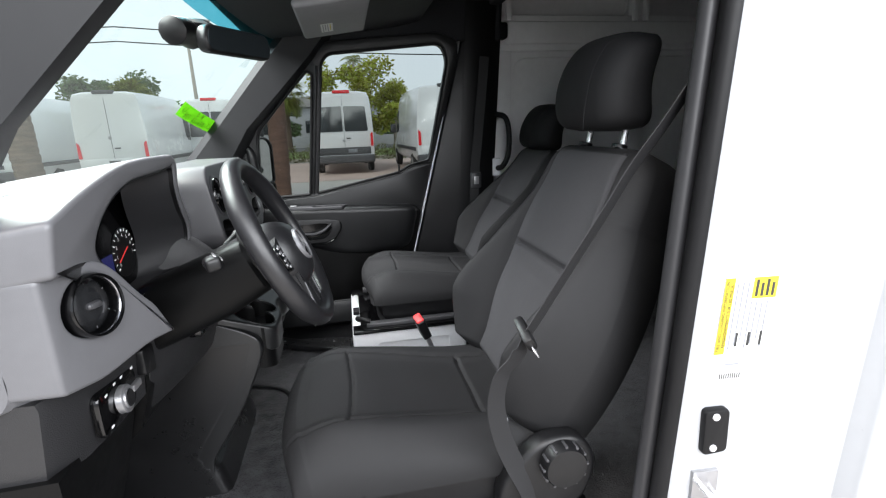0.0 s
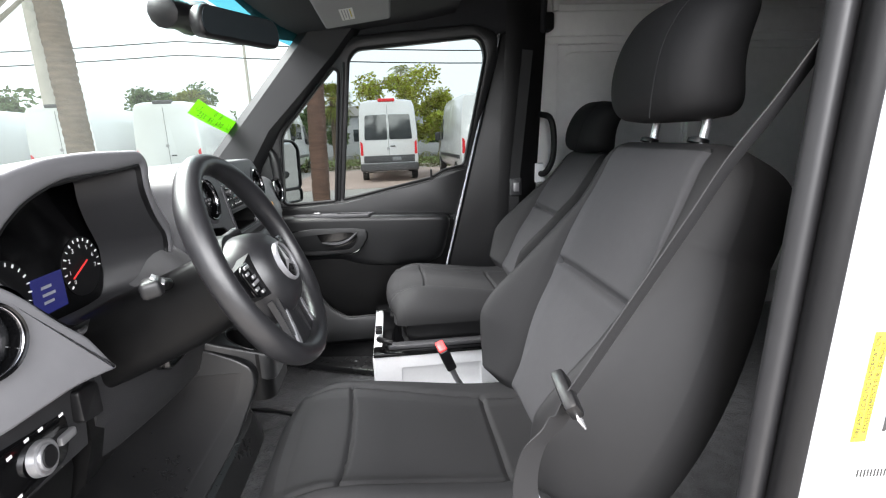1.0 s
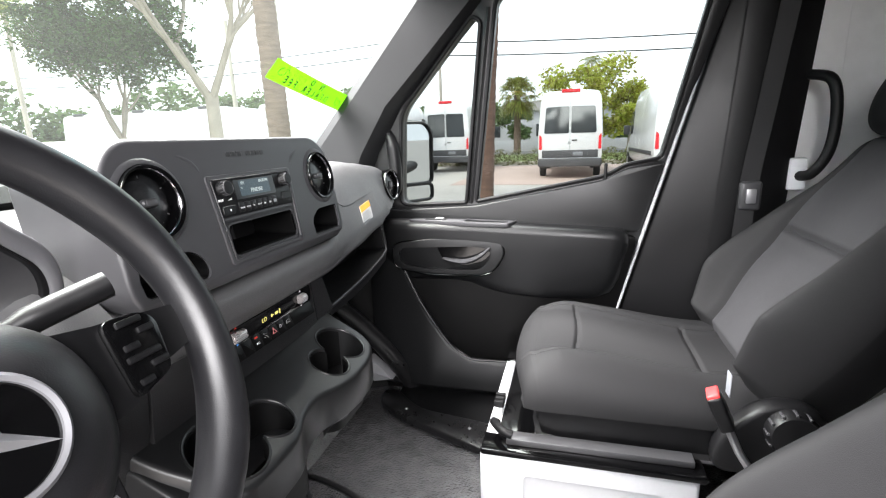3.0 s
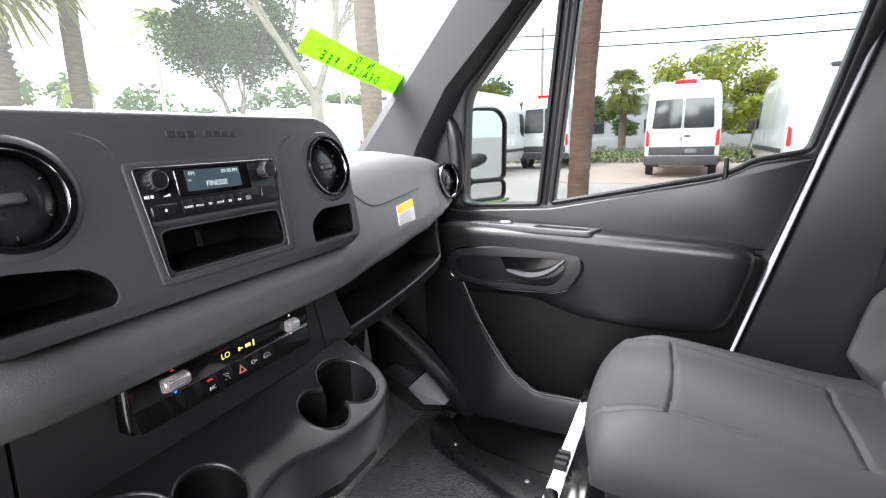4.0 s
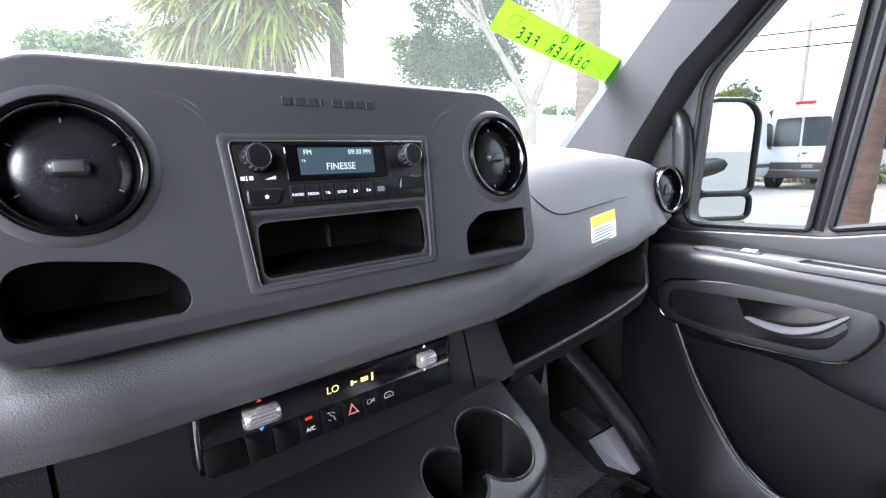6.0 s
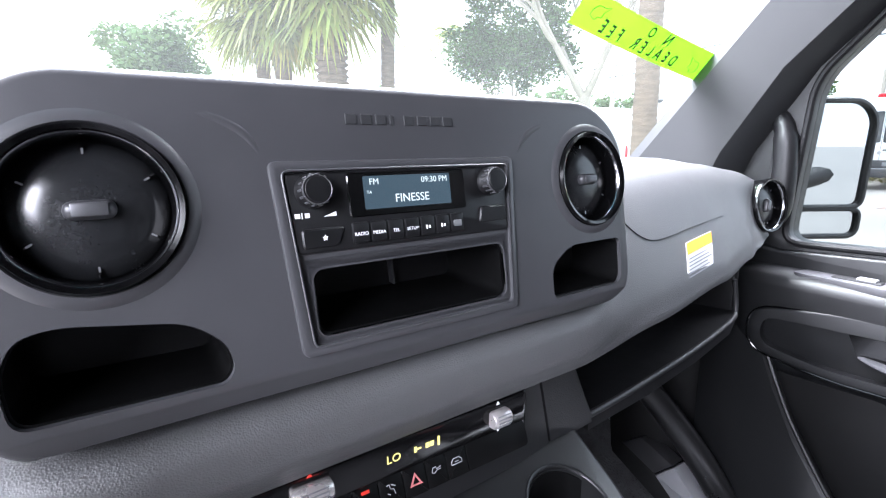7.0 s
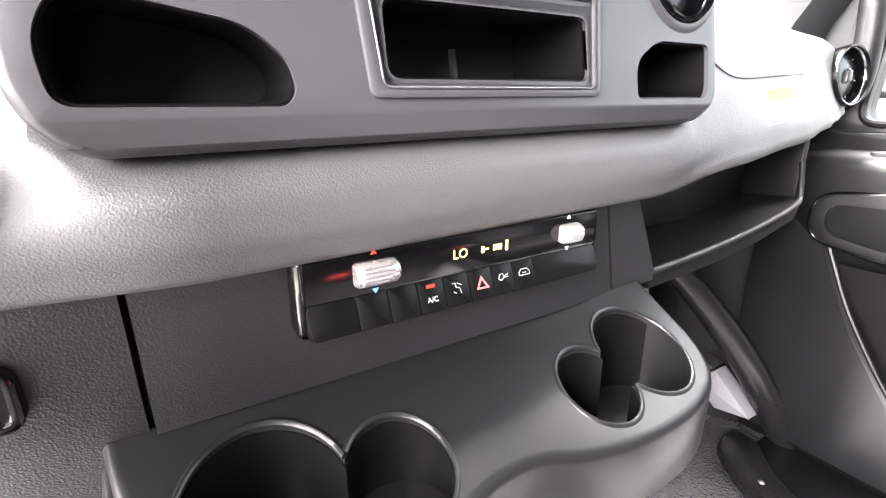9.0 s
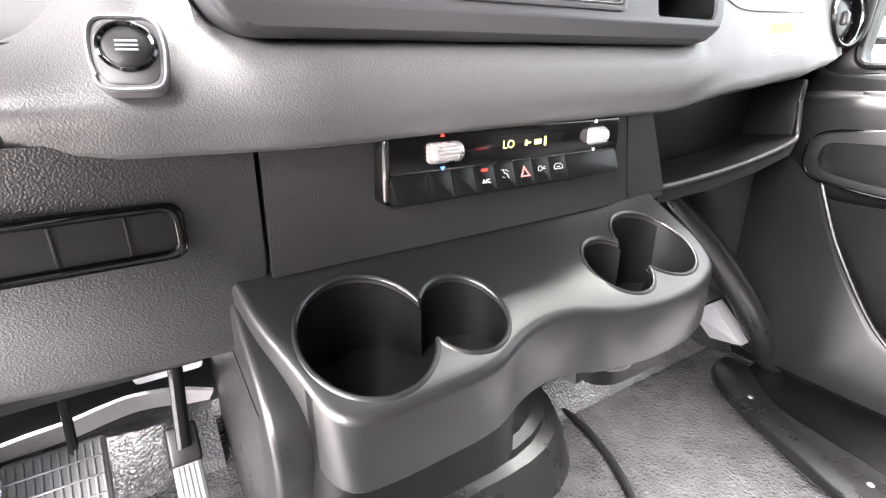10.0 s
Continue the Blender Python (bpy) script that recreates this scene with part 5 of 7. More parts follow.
hood_i = rounded([(0.740, 1.675), (0.762, 1.712), (0.804, 1.742), (0.872, 1.763), (1.03, 1.768), (1.088, 1.774), (1.10, 1.73), (1.138, 1.676), (1.195, 1.625), (1.203, 1.585), (1.16, 1.540), (1.08, 1.537), (0.954, 1.541), (0.884, 1.543), (0.80, 1.614)], [0.02, 0.02, 0.03, 0.04, 0.04, 0.012, 0.03, 0.03, 0.025, 0.02, 0.025, 0.03, 0.04, 0.03, 0.03], 5)


def hooded(bm):
    """Rakes the hood: its top reaches further back over the dials, and its far end sinks."""
    for v in bm.verts:
        v.co.x += 0.16 * (v.co.z - 1.66)
        if v.co.x < -0.42:
            v.co.z -= 0.25 * (-0.42 - v.co.x)
    return bm


part("hood", hooded(plate(hood_o, [hood_i], "x", -0.56, -0.345, 0.008, 3)), GREY, cl)
part("liner", hooded(plate([(0.958 + (y - 0.958) * 1.008, 1.665 + (z - 1.665) * 1.01) for y, z in hood_i], [[(0.958 + (y - 0.958) * 0.975, 1.665 + (z - 1.665) * 0.965) for y, z in hood_i]], "x", -0.475, -0.349, 0.002, 2)), DARK, cl)
flank_front = [(y, z) for y, z in hood_i]
flank_rear = [(y - 0.075 * max(0.0, (y - 0.95) / 0.2), z - 0.02 * max(0.0, (z - 1.66) / 0.1)) for y, z in hood_i]
part("flank", hooded(loft([[(x, yf + (yr - yf) * f, zf + (zr - zf) * f) for (yf, zf), (yr, zr) in zip(flank_front, flank_rear)] for x, f in ((-0.351, 0.0), (-0.37, 0.25), (-0.40, 0.6), (-0.43, 1.0))], caps=False)), TRIMDARK, cl, "dark sloping inner flank of the hood")
dial_face = part("dial_face", plate(rect(0.74, 1.18, 1.53, 1.76, 0.02, 4), [], "x", -0.455, -0.44, 0.002), GLOSS, cl)


def dial(y, z, r, n0, reach, marks):
    d = part("dial", plate(disc2(y, z, r, 40), [], "x", -0.4395, -0.4385), DARK, cl)
    for k in range(marks):
        a = n0 + reach * k / (marks - 1)
        dirn = Vector((0, math.sin(a), math.cos(a)))
        c = Vector((-0.438, y, z))
        part("tick", tube([c + dirn * r * 0.84, c + dirn * r * 0.94], 0.0009 if k % 2 else 0.0014, 6), WHITEINK, d)
    return d


tach = dial(1.05, 1.603, 0.052, radians(-130), radians(230), 15)
for k in range(8):
    a = radians(-130 + 230 * k / 7)
    lettering("dial_figure", str(k), 0.011, Matrix.Translation((-0.4378, 1.05 + 0.035 * math.sin(a), 1.603 + 0.035 * math.cos(a))) @ Matrix(((0, 0, 1), (1, 0, 0), (0, 1, 0))).to_4x4(), WHITEINK, tach, 0.0001)
part("needle", tube([(-0.436, 1.062, 1.611), (-0.436, 1.018, 1.588)], 0.0014, 6), RED, tach, "red needle")
speed = dial(0.875, 1.603, 0.052, radians(-130), radians(260), 17)
part("needle", tube([(-0.436, 0.887, 1.611), (-0.436, 0.842, 1.585)], 0.0014, 6), RED, speed, "red needle")
scrn = part("screen", box(-0.4395, -0.4375, 0.923, 0.995, 1.552, 1.612, 0.001), BLUELCD, cl, "lit blue screen", smooth=0)
for k in range(3):
    part("screen_bar", box(-0.4374, -0.437, 0.942, 0.965 + 0.006 * (k % 2), 1.568 + 0.012 * k, 1.5725 + 0.012 * k, 0), GREYINK, scrn, smooth=0)

# Light switch panel and knee panel at the driver's side.
ls = thing("light_switch_panel", (-0.38, 0.78, 1.41), "black switch panel with a silver rotary light switch", "switch panel")
part("plate", loft([[(-0.375 + d, y, 1.487), (-0.372 + d, y, 1.475), (-0.385 + d, y, 1.36), (-0.40 + d, y, 1.35), (-0.5, y, 1.35), (-0.5, y, 1.487)] for y, d in ((0.64, -0.035), (0.70, -0.01), (0.78, 0.0), (0.88, 0.006))]), DASH, ls)
part("bezel", plate(rounded([(0.71, 1.375), (0.825, 1.375), (0.84, 1.405), (0.84, 1.44), (0.71, 1.452)], 0.018, 5), [], "x", -0.385, -0.371, 0.003, 2), GLOSS, ls)
LM = aim((-0.370, 0.775, 1.41), (1, 0.05, 0.1))
kn = part("rotary_knob", move(spin([(0.024, 0.0), (0.0235, 0.010), (0.021, 0.0115), (0.017, 0.0105), (0.0165, 0.013), (0.014, 0.0145), (1e-5, 0.0145)], 36), LM), SATIN, ls, "silver rotary switch ring")
part("knob_face", move(spin([(0.0155, 0.0115), (0.0155, 0.0135), (0.013, 0.0155), (1e-5, 0.0155)], 32), LM), DARK, kn)
for y, z in ((0.735, 1.44), (0.765, 1.444), (0.79, 1.443), (0.735, 1.385), (0.83, 1.44)):
    part("symbol", box(-0.3712, -0.3706, y - 0.004, y + 0.004, z - 0.002, z + 0.002, 0), WHITEINK, ls, smooth=0)
part("rocker_switch", box(-0.375, -0.364, 0.812, 0.845, 1.40, 1.414, 0.004), SATIN, ls)
part("blank_cover", plate(rounded([(0.853, 1.41), (0.90, 1.40), (0.90, 1.455), (0.853, 1.462)], 0.008, 4), [], "x", -0.375, -0.358, 0.003, 2), DARK, ls)
knee = thing("knee_panel", (-0.42, 0.9, 1.2), "black lower panel below the steering column", "dashboard panel")
# Shade below the column is put into both covers' near-black.
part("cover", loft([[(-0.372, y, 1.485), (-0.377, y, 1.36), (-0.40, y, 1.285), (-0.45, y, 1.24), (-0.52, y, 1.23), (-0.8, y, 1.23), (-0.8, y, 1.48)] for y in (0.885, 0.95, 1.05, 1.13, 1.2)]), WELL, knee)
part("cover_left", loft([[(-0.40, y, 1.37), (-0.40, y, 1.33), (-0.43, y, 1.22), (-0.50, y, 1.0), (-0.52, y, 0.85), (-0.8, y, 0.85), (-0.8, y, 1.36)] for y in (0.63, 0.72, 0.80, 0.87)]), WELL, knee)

# Pedals.
ped = thing("brake_pedal", (-0.65, 1.0, 0.98), "ribbed grey brake pedal pad on a black arm", "pedal")
PM = pose(-0.655, 1.003, 0.985, 0, 42, 0)
part("pad", move(box(-0.055, 0.055, -0.06, 0.06, -0.008, 0.008, 0.007, 3), PM), ALLOY, ped, "worn grey pedal pad")
for k in range(12):
    y = -0.0535 + 0.0097 * k
    part("rib", move(box(-0.048, 0.048, y - 0.0016, y + 0.0016, 0.0075, 0.0105, 0.0008), PM), ALLOY, ped)
for k in range(3):
    x = -0.026 + 0.026 * k
    part("cross_rib", move(box(x - 0.0014, x + 0.0014, -0.055, 0.055, 0.0075, 0.0112, 0.0006), PM), SATIN, ped)
part("arm", tube([(-0.675, 1.025, 0.995), (-0.72, 1.025, 1.10), (-0.74, 1.025, 1.3)], 0.0065, 8), DARK, ped)
ped = thing("accelerator_pedal", (-0.64, 1.155, 0.95), "black accelerator pedal with a ribbed pad", "pedal")
PM = pose(-0.64, 1.156, 0.945, 0, 55, 0)
part("pad", move(box(-0.045, 0.062, -0.0205, 0.0205, -0.007, 0.007, 0.007, 3), PM), ALLOY, ped, "worn grey lower pad")
for k in range(5):
    y = -0.0135 + 0.0068 * k
    part("rib", move(box(-0.012, 0.052, y - 0.0016, y + 0.0016, 0.0065, 0.0088, 0.0008), PM), ALLOY, ped)
part("hinge_cover", move(box(-0.075, -0.012, -0.0225, 0.0225, -0.006, 0.0095, 0.006, 3), PM), DARK, ped)
part("arm", tube(curve([(-0.645, 1.158, 0.99), (-0.67, 1.163, 1.05), (-0.70, 1.17, 1.13), (-0.72, 1.172, 1.25)], 5), 0.0125, 10, 0.6), DARK, ped)

# ---- seats ----
CY = 1.02       # the driver seat's middle line


def groove(d, width=0.005, depth=0.007):
    return -depth * math.exp(-(d / width) ** 2)


def seam_y(x):
    """Half the distance between the cushion's two long seams."""
    return 0.165 - 0.03 * min(1.0, max(0.0, (x + 0.06) / 0.4))


def cushion(cy):
    """The seat cushion: crowned, with side bolsters and sewn seams."""
    path = curve([(-0.105, 0, 1.142), (-0.135, 0, 1.172), (-0.137, 0, 1.205), (-0.115, 0, 1.236), (-0.07, 0, 1.251), (0.0, 0, 1.252), (0.12, 0, 1.236), (0.26, 0, 1.215), (0.36, 0, 1.21), (0.42, 0, 1.215), (0.45, 0, 1.20), (0.46, 0, 1.16)], 26)
    rings = []
    for k, p in enumerate(path):
        f = k / (len(path) - 1)
        w = 0.232 + 0.022 * min(1, f / 0.3) - 0.015 * max(0, (f - 0.8) / 0.2)
        x, zt, zb = p.x, p.z, 1.136
        ring = []
        for i in range(131):
            t = math.sin(math.pi / 2 * (-1 + 2 * i / 130))
            y = w * t
            drop = (1 - abs(t) ** 5) ** 0.42
            bol = 0.016 * math.exp(-((abs(t) - 0.72) / 0.16) ** 2) * min(1, max(0, (f - 0.25) / 0.15))
            z = zb + (zt - zb + bol) * drop
            if f > 0.16:
                yl = seam_y(x)
                sink = min(1.0, max(0.0, (f - 0.16) / 0.1))
                z += groove(abs(y) - yl, 0.0045, 0.0075) * sink - 0.007 * sink * min(1.0, max(0.0, (yl - abs(y)) / 0.03))
                if abs(y) < yl:
                    z += groove(x - 0.002 + 0.012 * (y / 0.15) ** 2, 0.0045, 0.008)
                    z += groove(x - 0.285, 0.005, 0.008)
            # long creases where the cover is pulled
            z += 0.0016 * math.sin(26 * y + 9 * x) * drop * (1 - abs(t))
            xx = x - (0.018 * (1 - t * t) if f < 0.3 else 0) + 0.02 * (abs(t) ** 3) * (1 if f < 0.45 else 0)
            ring.append((xx, cy + y, z))
        for i in range(1, 12):
            t = 1 - 2 * i / 12
            ring.append((x * 0.97 + 0.005, cy + w * t * 0.98, zb - 0.012 * (1 - t * t)))
        rings.append(ring)
    return loft(rings)


BACK = Matrix.Translation((0.405, 0, 1.185)) @ Matrix.Rotation(radians(22), 4, "Y")


def bolster(s, full):
    """How far the backrest's side bolsters stand out, from its foot to its head."""
    fade = 0.5 + 0.5 * math.cos(math.pi * min(1.0, max(0.0, (s - 0.16) / 0.80)))
    return 0.112 * fade * min(1.0, 0.62 + 1.6 * s) + full * math.exp(-((s - 0.26) / 0.22) ** 2)


def insert_half(s):
    """Half the width of the backrest's grey middle panel."""
    return 0.15 + 0.026 * math.sin(math.pi * min(1, max(0, (0.98 - s)) / 0.85))


def backrest(cy, full):
    """The backrest, built upright: x is depth (minus: front), z along its height, then reclined."""
    rings = []
    H = 0.625
    for k in range(121):
        s = k / 120
        z = H * s
        w = 0.232 + 0.048 * math.sin(math.pi * min(1, s / 0.75)) ** 0.8 - 0.035 * max(0, (s - 0.75) / 0.25) ** 2
        cap = (1 - max(0, (s - 0.9) / 0.1) ** 2.6) ** 0.5 if s < 1 else 0.05
        foot = min(1.0, 0.55 + s / 0.1)
        w *= 0.78 + 0.22 * cap
        front = []
        hw = insert_half(s)
        for i in range(181):
            u = -1 + i / 90
            q = (abs(u) - 0.6) / 0.4
            y = hw * u / 0.6 if q <= 0 else math.copysign(hw + (w - hw) * math.sin(math.pi / 2 * q), u)
            t = y / w
            bol = bolster(s, full) * math.exp(-((abs(t) - 0.84) / 0.17) ** 2)
            edge = (1 - abs(t) ** 7) ** 0.5
            d = (0.055 + bol + 0.012 * math.sin(math.pi * min(1, s * 2.2)) * (1 - t * t)) * edge
            if s < 0.97:
                d += groove(abs(y) - hw, 0.006, 0.011) * edge
                if abs(y) < hw:
                    d += groove(z - 0.335, 0.008, 0.018)
            d += 0.0014 * math.sin(30 * z + 11 * y) * edge
            front.append((-d * (0.35 + 0.65 * cap) * foot, cy + y, z))
        rear = []
        for i in range(1, 16):
            t = 1 - 2 * i / 16
            rear.append(((0.075 + 0.05 * (1 - t ** 6)) * (0.3 + 0.7 * cap), cy + w * t * 0.985, z))
        rings.append(front + rear)
    bm = loft(rings)
    for k, f in enumerate(bm.faces):
        row, col = divmod(k, len(rings[0]))
        f.material_index = 1 if 36 <= col < 144 and row < 116 else 0
    return move(bm, BACK)


def headrest(cy):
    rings = []
    for k in range(31):
        s = k / 30
        e = max(0.02, (1 - abs(2 * s - 1) ** 5.5) ** 0.42)
        w, d = 0.142 - 0.006 * s, 0.080 - 0.012 * s
        z, xo = 1.808 + 0.205 * s, 0.622 + 0.03 * s - 0.025 * math.sin(math.pi * s)
        ring = []
        for i in range(56):
            a = 2 * math.pi * i / 56
            c, sn = math.cos(a), math.sin(a)
            y = w * (0.5 + 0.5 * e) * math.copysign(abs(c) ** 0.6, c)
            x = d * (0.35 + 0.65 * e) * math.copysign(abs(sn) ** 0.75, sn)
            x += 0.01 * (y / w) ** 2 * (1 if sn < 0 else 0)
            x += 0.0025 * math.exp(-((abs(y) - 0.082) / 0.004) ** 2) * (1 if sn < 0 else 0)
            ring.append((xo + x, cy + y, z - 0.012 * (y / w) ** 2 * s))
        rings.append(ring)
    return loft(rings)


def make_seat(cy, shift, recline, drop, full, label):
    """A whole seat: built at the driver's place, with its back laid further by recline degrees, its headrest lowered by drop, then shifted."""
    t = thing("seat", (0.15 + shift[0], cy + shift[1], 1.1 + shift[2]), label, "seat", "front seats")
    M = Matrix.Translation(shift)
    piv = Vector((0.372, cy, 1.185))
    R = M @ Matrix.Translation(piv) @ Matrix.Rotation(radians(recline), 4, "Y") @ Matrix.Translation(-piv)
    D = R @ Matrix.Translation(Vector((-math.sin(radians(16)), 0, -math.cos(radians(16)))) * drop)
    part("cushion", move(cushion(cy), M), FABRIC, t, "black fabric cushion with sewn seams", smooth=60)
    part("backrest", move(backrest(cy, full), R), [FABRIC, INSERT], t, "black fabric backrest with a grey middle panel", smooth=60)
    hr = part("headrest", move(headrest(cy), D), FABRIC, t, "large black padded headrest", smooth=70)
    part("headrest_seam", move(tube(curve([(0.532, cy - 0.083, 1.815), (0.535, cy - 0.082, 1.86), (0.55, cy - 0.08, 1.93), (0.588, cy - 0.078, 1.99), (0.64, cy - 0.078, 2.008)], 6), 0.0009, 6), D), FABRIC, hr)
    for dy in (-0.0775, 0.0775):
        part("headrest_post", move(cyl((0.625, cy + dy, 1.74), (0.64, cy + dy, 1.83), 0.0075, n=16), D), CHROME, t, "bright steel headrest post")
        part("post_socket", move(spin([(0.0175, 0.0), (0.0165, 0.007), (0.011, 0.009), (0.008, 0.009)], 20), R @ aim((0.622, cy + dy, 1.772), (0.25, 0, 1))), DARK, t)
    shell = [[(-0.085 + e, cy - 0.235 + e, z), (-0.05 + e, cy - 0.245 + e, z), (0.44, cy - 0.245 + e, z), (0.45, cy - 0.2, z), (0.45, cy + 0.2, z), (0.44, cy + 0.245 - e, z), (-0.05 + e, cy + 0.245 - e, z), (-0.085 + e, cy + 0.235 - e, z), (-0.1 + e, cy + 0.15, z), (-0.1 + e, cy - 0.15, z)] for z, e in ((1.150, 0.006), (1.146, 0.0), (1.10, 0.0), (1.066, 0.008), (1.056, -0.004), (1.048, 0.012))]
    sh = part("shell", move(loft(shell), M), DARK, t, "black plastic seat shell")
    for dy in (-0.247, 0.247):
        part("shell_line", move(tube([(-0.03, cy + dy, 1.066), (0.1, cy + dy * 1.0, 1.054), (0.35, cy + dy, 1.054)], 0.004, 8), M), PANEL, sh)
    cover = part("recliner_cover", move(plate(rounded([(0.27, 1.06), (0.46, 1.06), (0.49, 1.16), (0.45, 1.225), (0.36, 1.225), (0.28, 1.14)], 0.04, 5), [], "y", cy - 0.285, cy - 0.24, 0.012, 3), M), DARK, t, "black recliner cover")
    k = M @ aim((0.405, cy - 0.285, 1.175), (0, -1, 0))
    kb = part("recliner_knob", move(spin([(0.046, 0.0), (0.046, 0.02), (0.041, 0.03), (0.02, 0.033), (1e-5, 0.033)], 40), k), DARK, cover, "black ribbed round knob")
    for j in range(12):
        part("grip", move(box(0.040, 0.0485, -0.003, 0.003, 0.004, 0.026, 0.002), k @ Matrix.Rotation(j * math.pi / 6, 4, "Z")), PANEL, kb)
    part("side_tag", move(box(0.30, 0.302, cy - 0.262, cy - 0.235, 1.22, 1.27, 0.0005), M), GREYINK, t)
    return t


make_seat(CY, Vector((0, 0, 0)), 0, 0.0, 0.03, "black and grey fabric driver seat with an upright headrest")
make_seat(CY, Vector((0.215, 1.075, -0.012)), 9, 0.045, 0.006, "black and grey fabric passenger seat by the far door")


def seat_base(cy, label):
    """The painted steel box under a seat, with its black rail frame."""
    b = thing("seat_box", (0.22, cy, FLOOR), label, "seat base", "seat boxes")
    body = part("box", box(0.0, 0.47, cy - 0.28, cy + 0.24, FLOOR, 1.03, 0.01, 3), BASEPAINT, b)
    carve(body, box(0.10, 0.40, cy - 0.30, cy - 0.274, 0.88, 0.985, 0.012), cyl((0.028, cy - 0.31, 0.875), (0.028, cy - 0.265, 0.875), 0.0115, n=20))
    part("hole_shadow", cyl((0.028, cy - 0.268, 0.875), (0.028, cy - 0.262, 0.875), 0.0112, n=20), DARK, b)
    part("rail_frame", join(box(0.004, 0.48, cy - 0.288, cy - 0.22, 1.030, 1.046, 0.004), box(0.004, 0.48, cy + 0.19, cy + 0.25, 1.030, 1.046, 0.004), box(0.034, 0.12, cy - 0.23, cy + 0.2, 1.030, 1.044, 0.004)), GLOSS, b, "black steel seat frame")
    for dy in (-0.245, 0.21):
        part("rail", box(0.06, 0.46, cy + dy - 0.018, cy + dy + 0.018, 1.046, 1.062, 0.003), GUNMETAL, b)
    lv = part("lever", tube(curve([(0.03, cy - 0.20, 1.06), (0.025, cy - 0.22, 1.075), (0.05, cy - 0.262, 1.082), (0.075, cy - 0.27, 1.078)], 5), 0.010, 10), RUBBER, b, "black seat lever")
    part("bracket", box(0.012, 0.03, cy - 0.12, cy + 0.2, 1.02, 1.036, 0.003), BASEPAINT, b)
    for k in range(3):
        part("clip", box(0.008, 0.034, cy - 0.118 + 0.02 * k, cy - 0.106 + 0.02 * k, 1.05, 1.068, 0.003), RUBBER, b)
    return b


seat_base(2.075, "white painted steel box under the passenger seat")
seat_base(CY, "white painted steel box under the driver seat")

# ---- seat belts ----
sbelt = thing("seat_belt", (0.4, 0.73, 1.05), "black seat belt hanging across the driver seat", "seat belt", "seat belts")
path = curve([(0.665, 0.68, 1.99), (0.601, 0.69, 1.893), (0.556, 0.70, 1.82), (0.513, 0.712, 1.754), (0.472, 0.715, 1.687), (0.432, 0.715, 1.627), (0.388, 0.714, 1.562), (0.349, 0.714, 1.503), (0.325, 0.714, 1.468)], 8)
part("shoulder_strap", ribbon(path, (0.55, 0.62, -0.42), 0.044, 0.0016), BELT, sbelt)
path = curve([(0.325, 0.714, 1.468), (0.304, 0.714, 1.425), (0.276, 0.716, 1.39), (0.266, 0.72, 1.33), (0.278, 0.724, 1.26), (0.30, 0.727, 1.2), (0.335, 0.73, 1.12), (0.36, 0.735, 1.04)], 8)
part("lap_strap", ribbon(path, [(0.55, 0.62, -0.42)] * 6 + [(0.8, 0.4, -0.1)] * (len(path) - 6), 0.044, 0.0016), BELT, sbelt)
part("tongue", move(box(-0.012, 0.014, -0.024, 0.024, -0.0015, 0.0015, 0.001), pose(0.328, 0.706, 1.452, 40, 50, 35)), CHROME, sbelt, "steel belt tongue")
part("tongue_grip", move(box(-0.014, 0.02, -0.03, 0.03, -0.009, 0.009, 0.005), pose(0.318, 0.712, 1.472, 40, 50, 35)), DARK, sbelt)
pb = thing("seat_belt", (0.75, 2.38, 1.5), "black passenger seat belt on the pillar", "seat belt", "seat belts")
part("strap", ribbon(curve([(0.73, 2.35, 2.15), (0.69, 2.345, 1.8), (0.665, 2.345, 1.55), (0.66, 2.35, 1.2)], 5), (1, 0, 0), 0.047, 0.0016), BELT, pb)
part("guide", box(0.645, 0.70, 2.335, 2.36, 1.52, 1.60, 0.008, 3), PANEL, pb)
part("clip", box(0.66, 0.685, 2.33, 2.338, 1.54, 1.58, 0.002), SATIN, pb)
ph = thing("pillar_grab_handle", (0.82, 2.36, 1.65), "black grab handle behind the passenger seat", "grab handle")
part("grip", tube(curve([(0.80, 2.40, 1.88), (0.83, 2.34, 1.86), (0.845, 2.33, 1.78), (0.84, 2.33, 1.68), (0.815, 2.35, 1.62), (0.80, 2.40, 1.61)], 6), 0.014, 10), RUBBER, ph)
part("mount", box(0.775, 0.82, 2.385, 2.42, 1.57, 1.66, 0.006), BASEPAINT, ph)


def buckle(at, turn, label):
    b = thing("belt_buckle", at, label, "belt buckle", "belt buckles")
    m = Matrix.Translation(at) @ Euler([radians(a) for a in turn]).to_matrix().to_4x4()
    part("body", move(box(-0.014, 0.014, -0.024, 0.024, -0.075, 0.0, 0.006, 3), m), DARK, b)
    part("button", move(box(-0.012, 0.012, -0.021, 0.021, -0.016, 0.006, 0.004, 3), m), RED, b, "red release button")
    part("stalk", tube([m @ Vector((0, 0, -0.07)), m @ Vector((0.0, 0.0, -0.13)), m @ Vector((0.01, 0.0, -0.2))], 0.008, 8), SATIN, b)
    return b


buckle((0.215, 1.375, 1.245), (12, -22, 8), "black belt buckle with a red button beside the driver seat")
buckle((0.475, 1.80, 1.232), (0, -25, -10), "black belt buckle with a red button beside the passenger seat")

# ---- steering wheel ----
WC = Vector((-0.11, 0.966, 1.615))
WN = Vector((0.908, 0.0, 0.419)).normalized()
WU = Vector((-0.419, 0.0, 0.908)).normalized()
WM = Matrix.Translation(WC) @ Matrix((Vector((0, 1, 0)), WU, WN)).transposed().to_4x4()
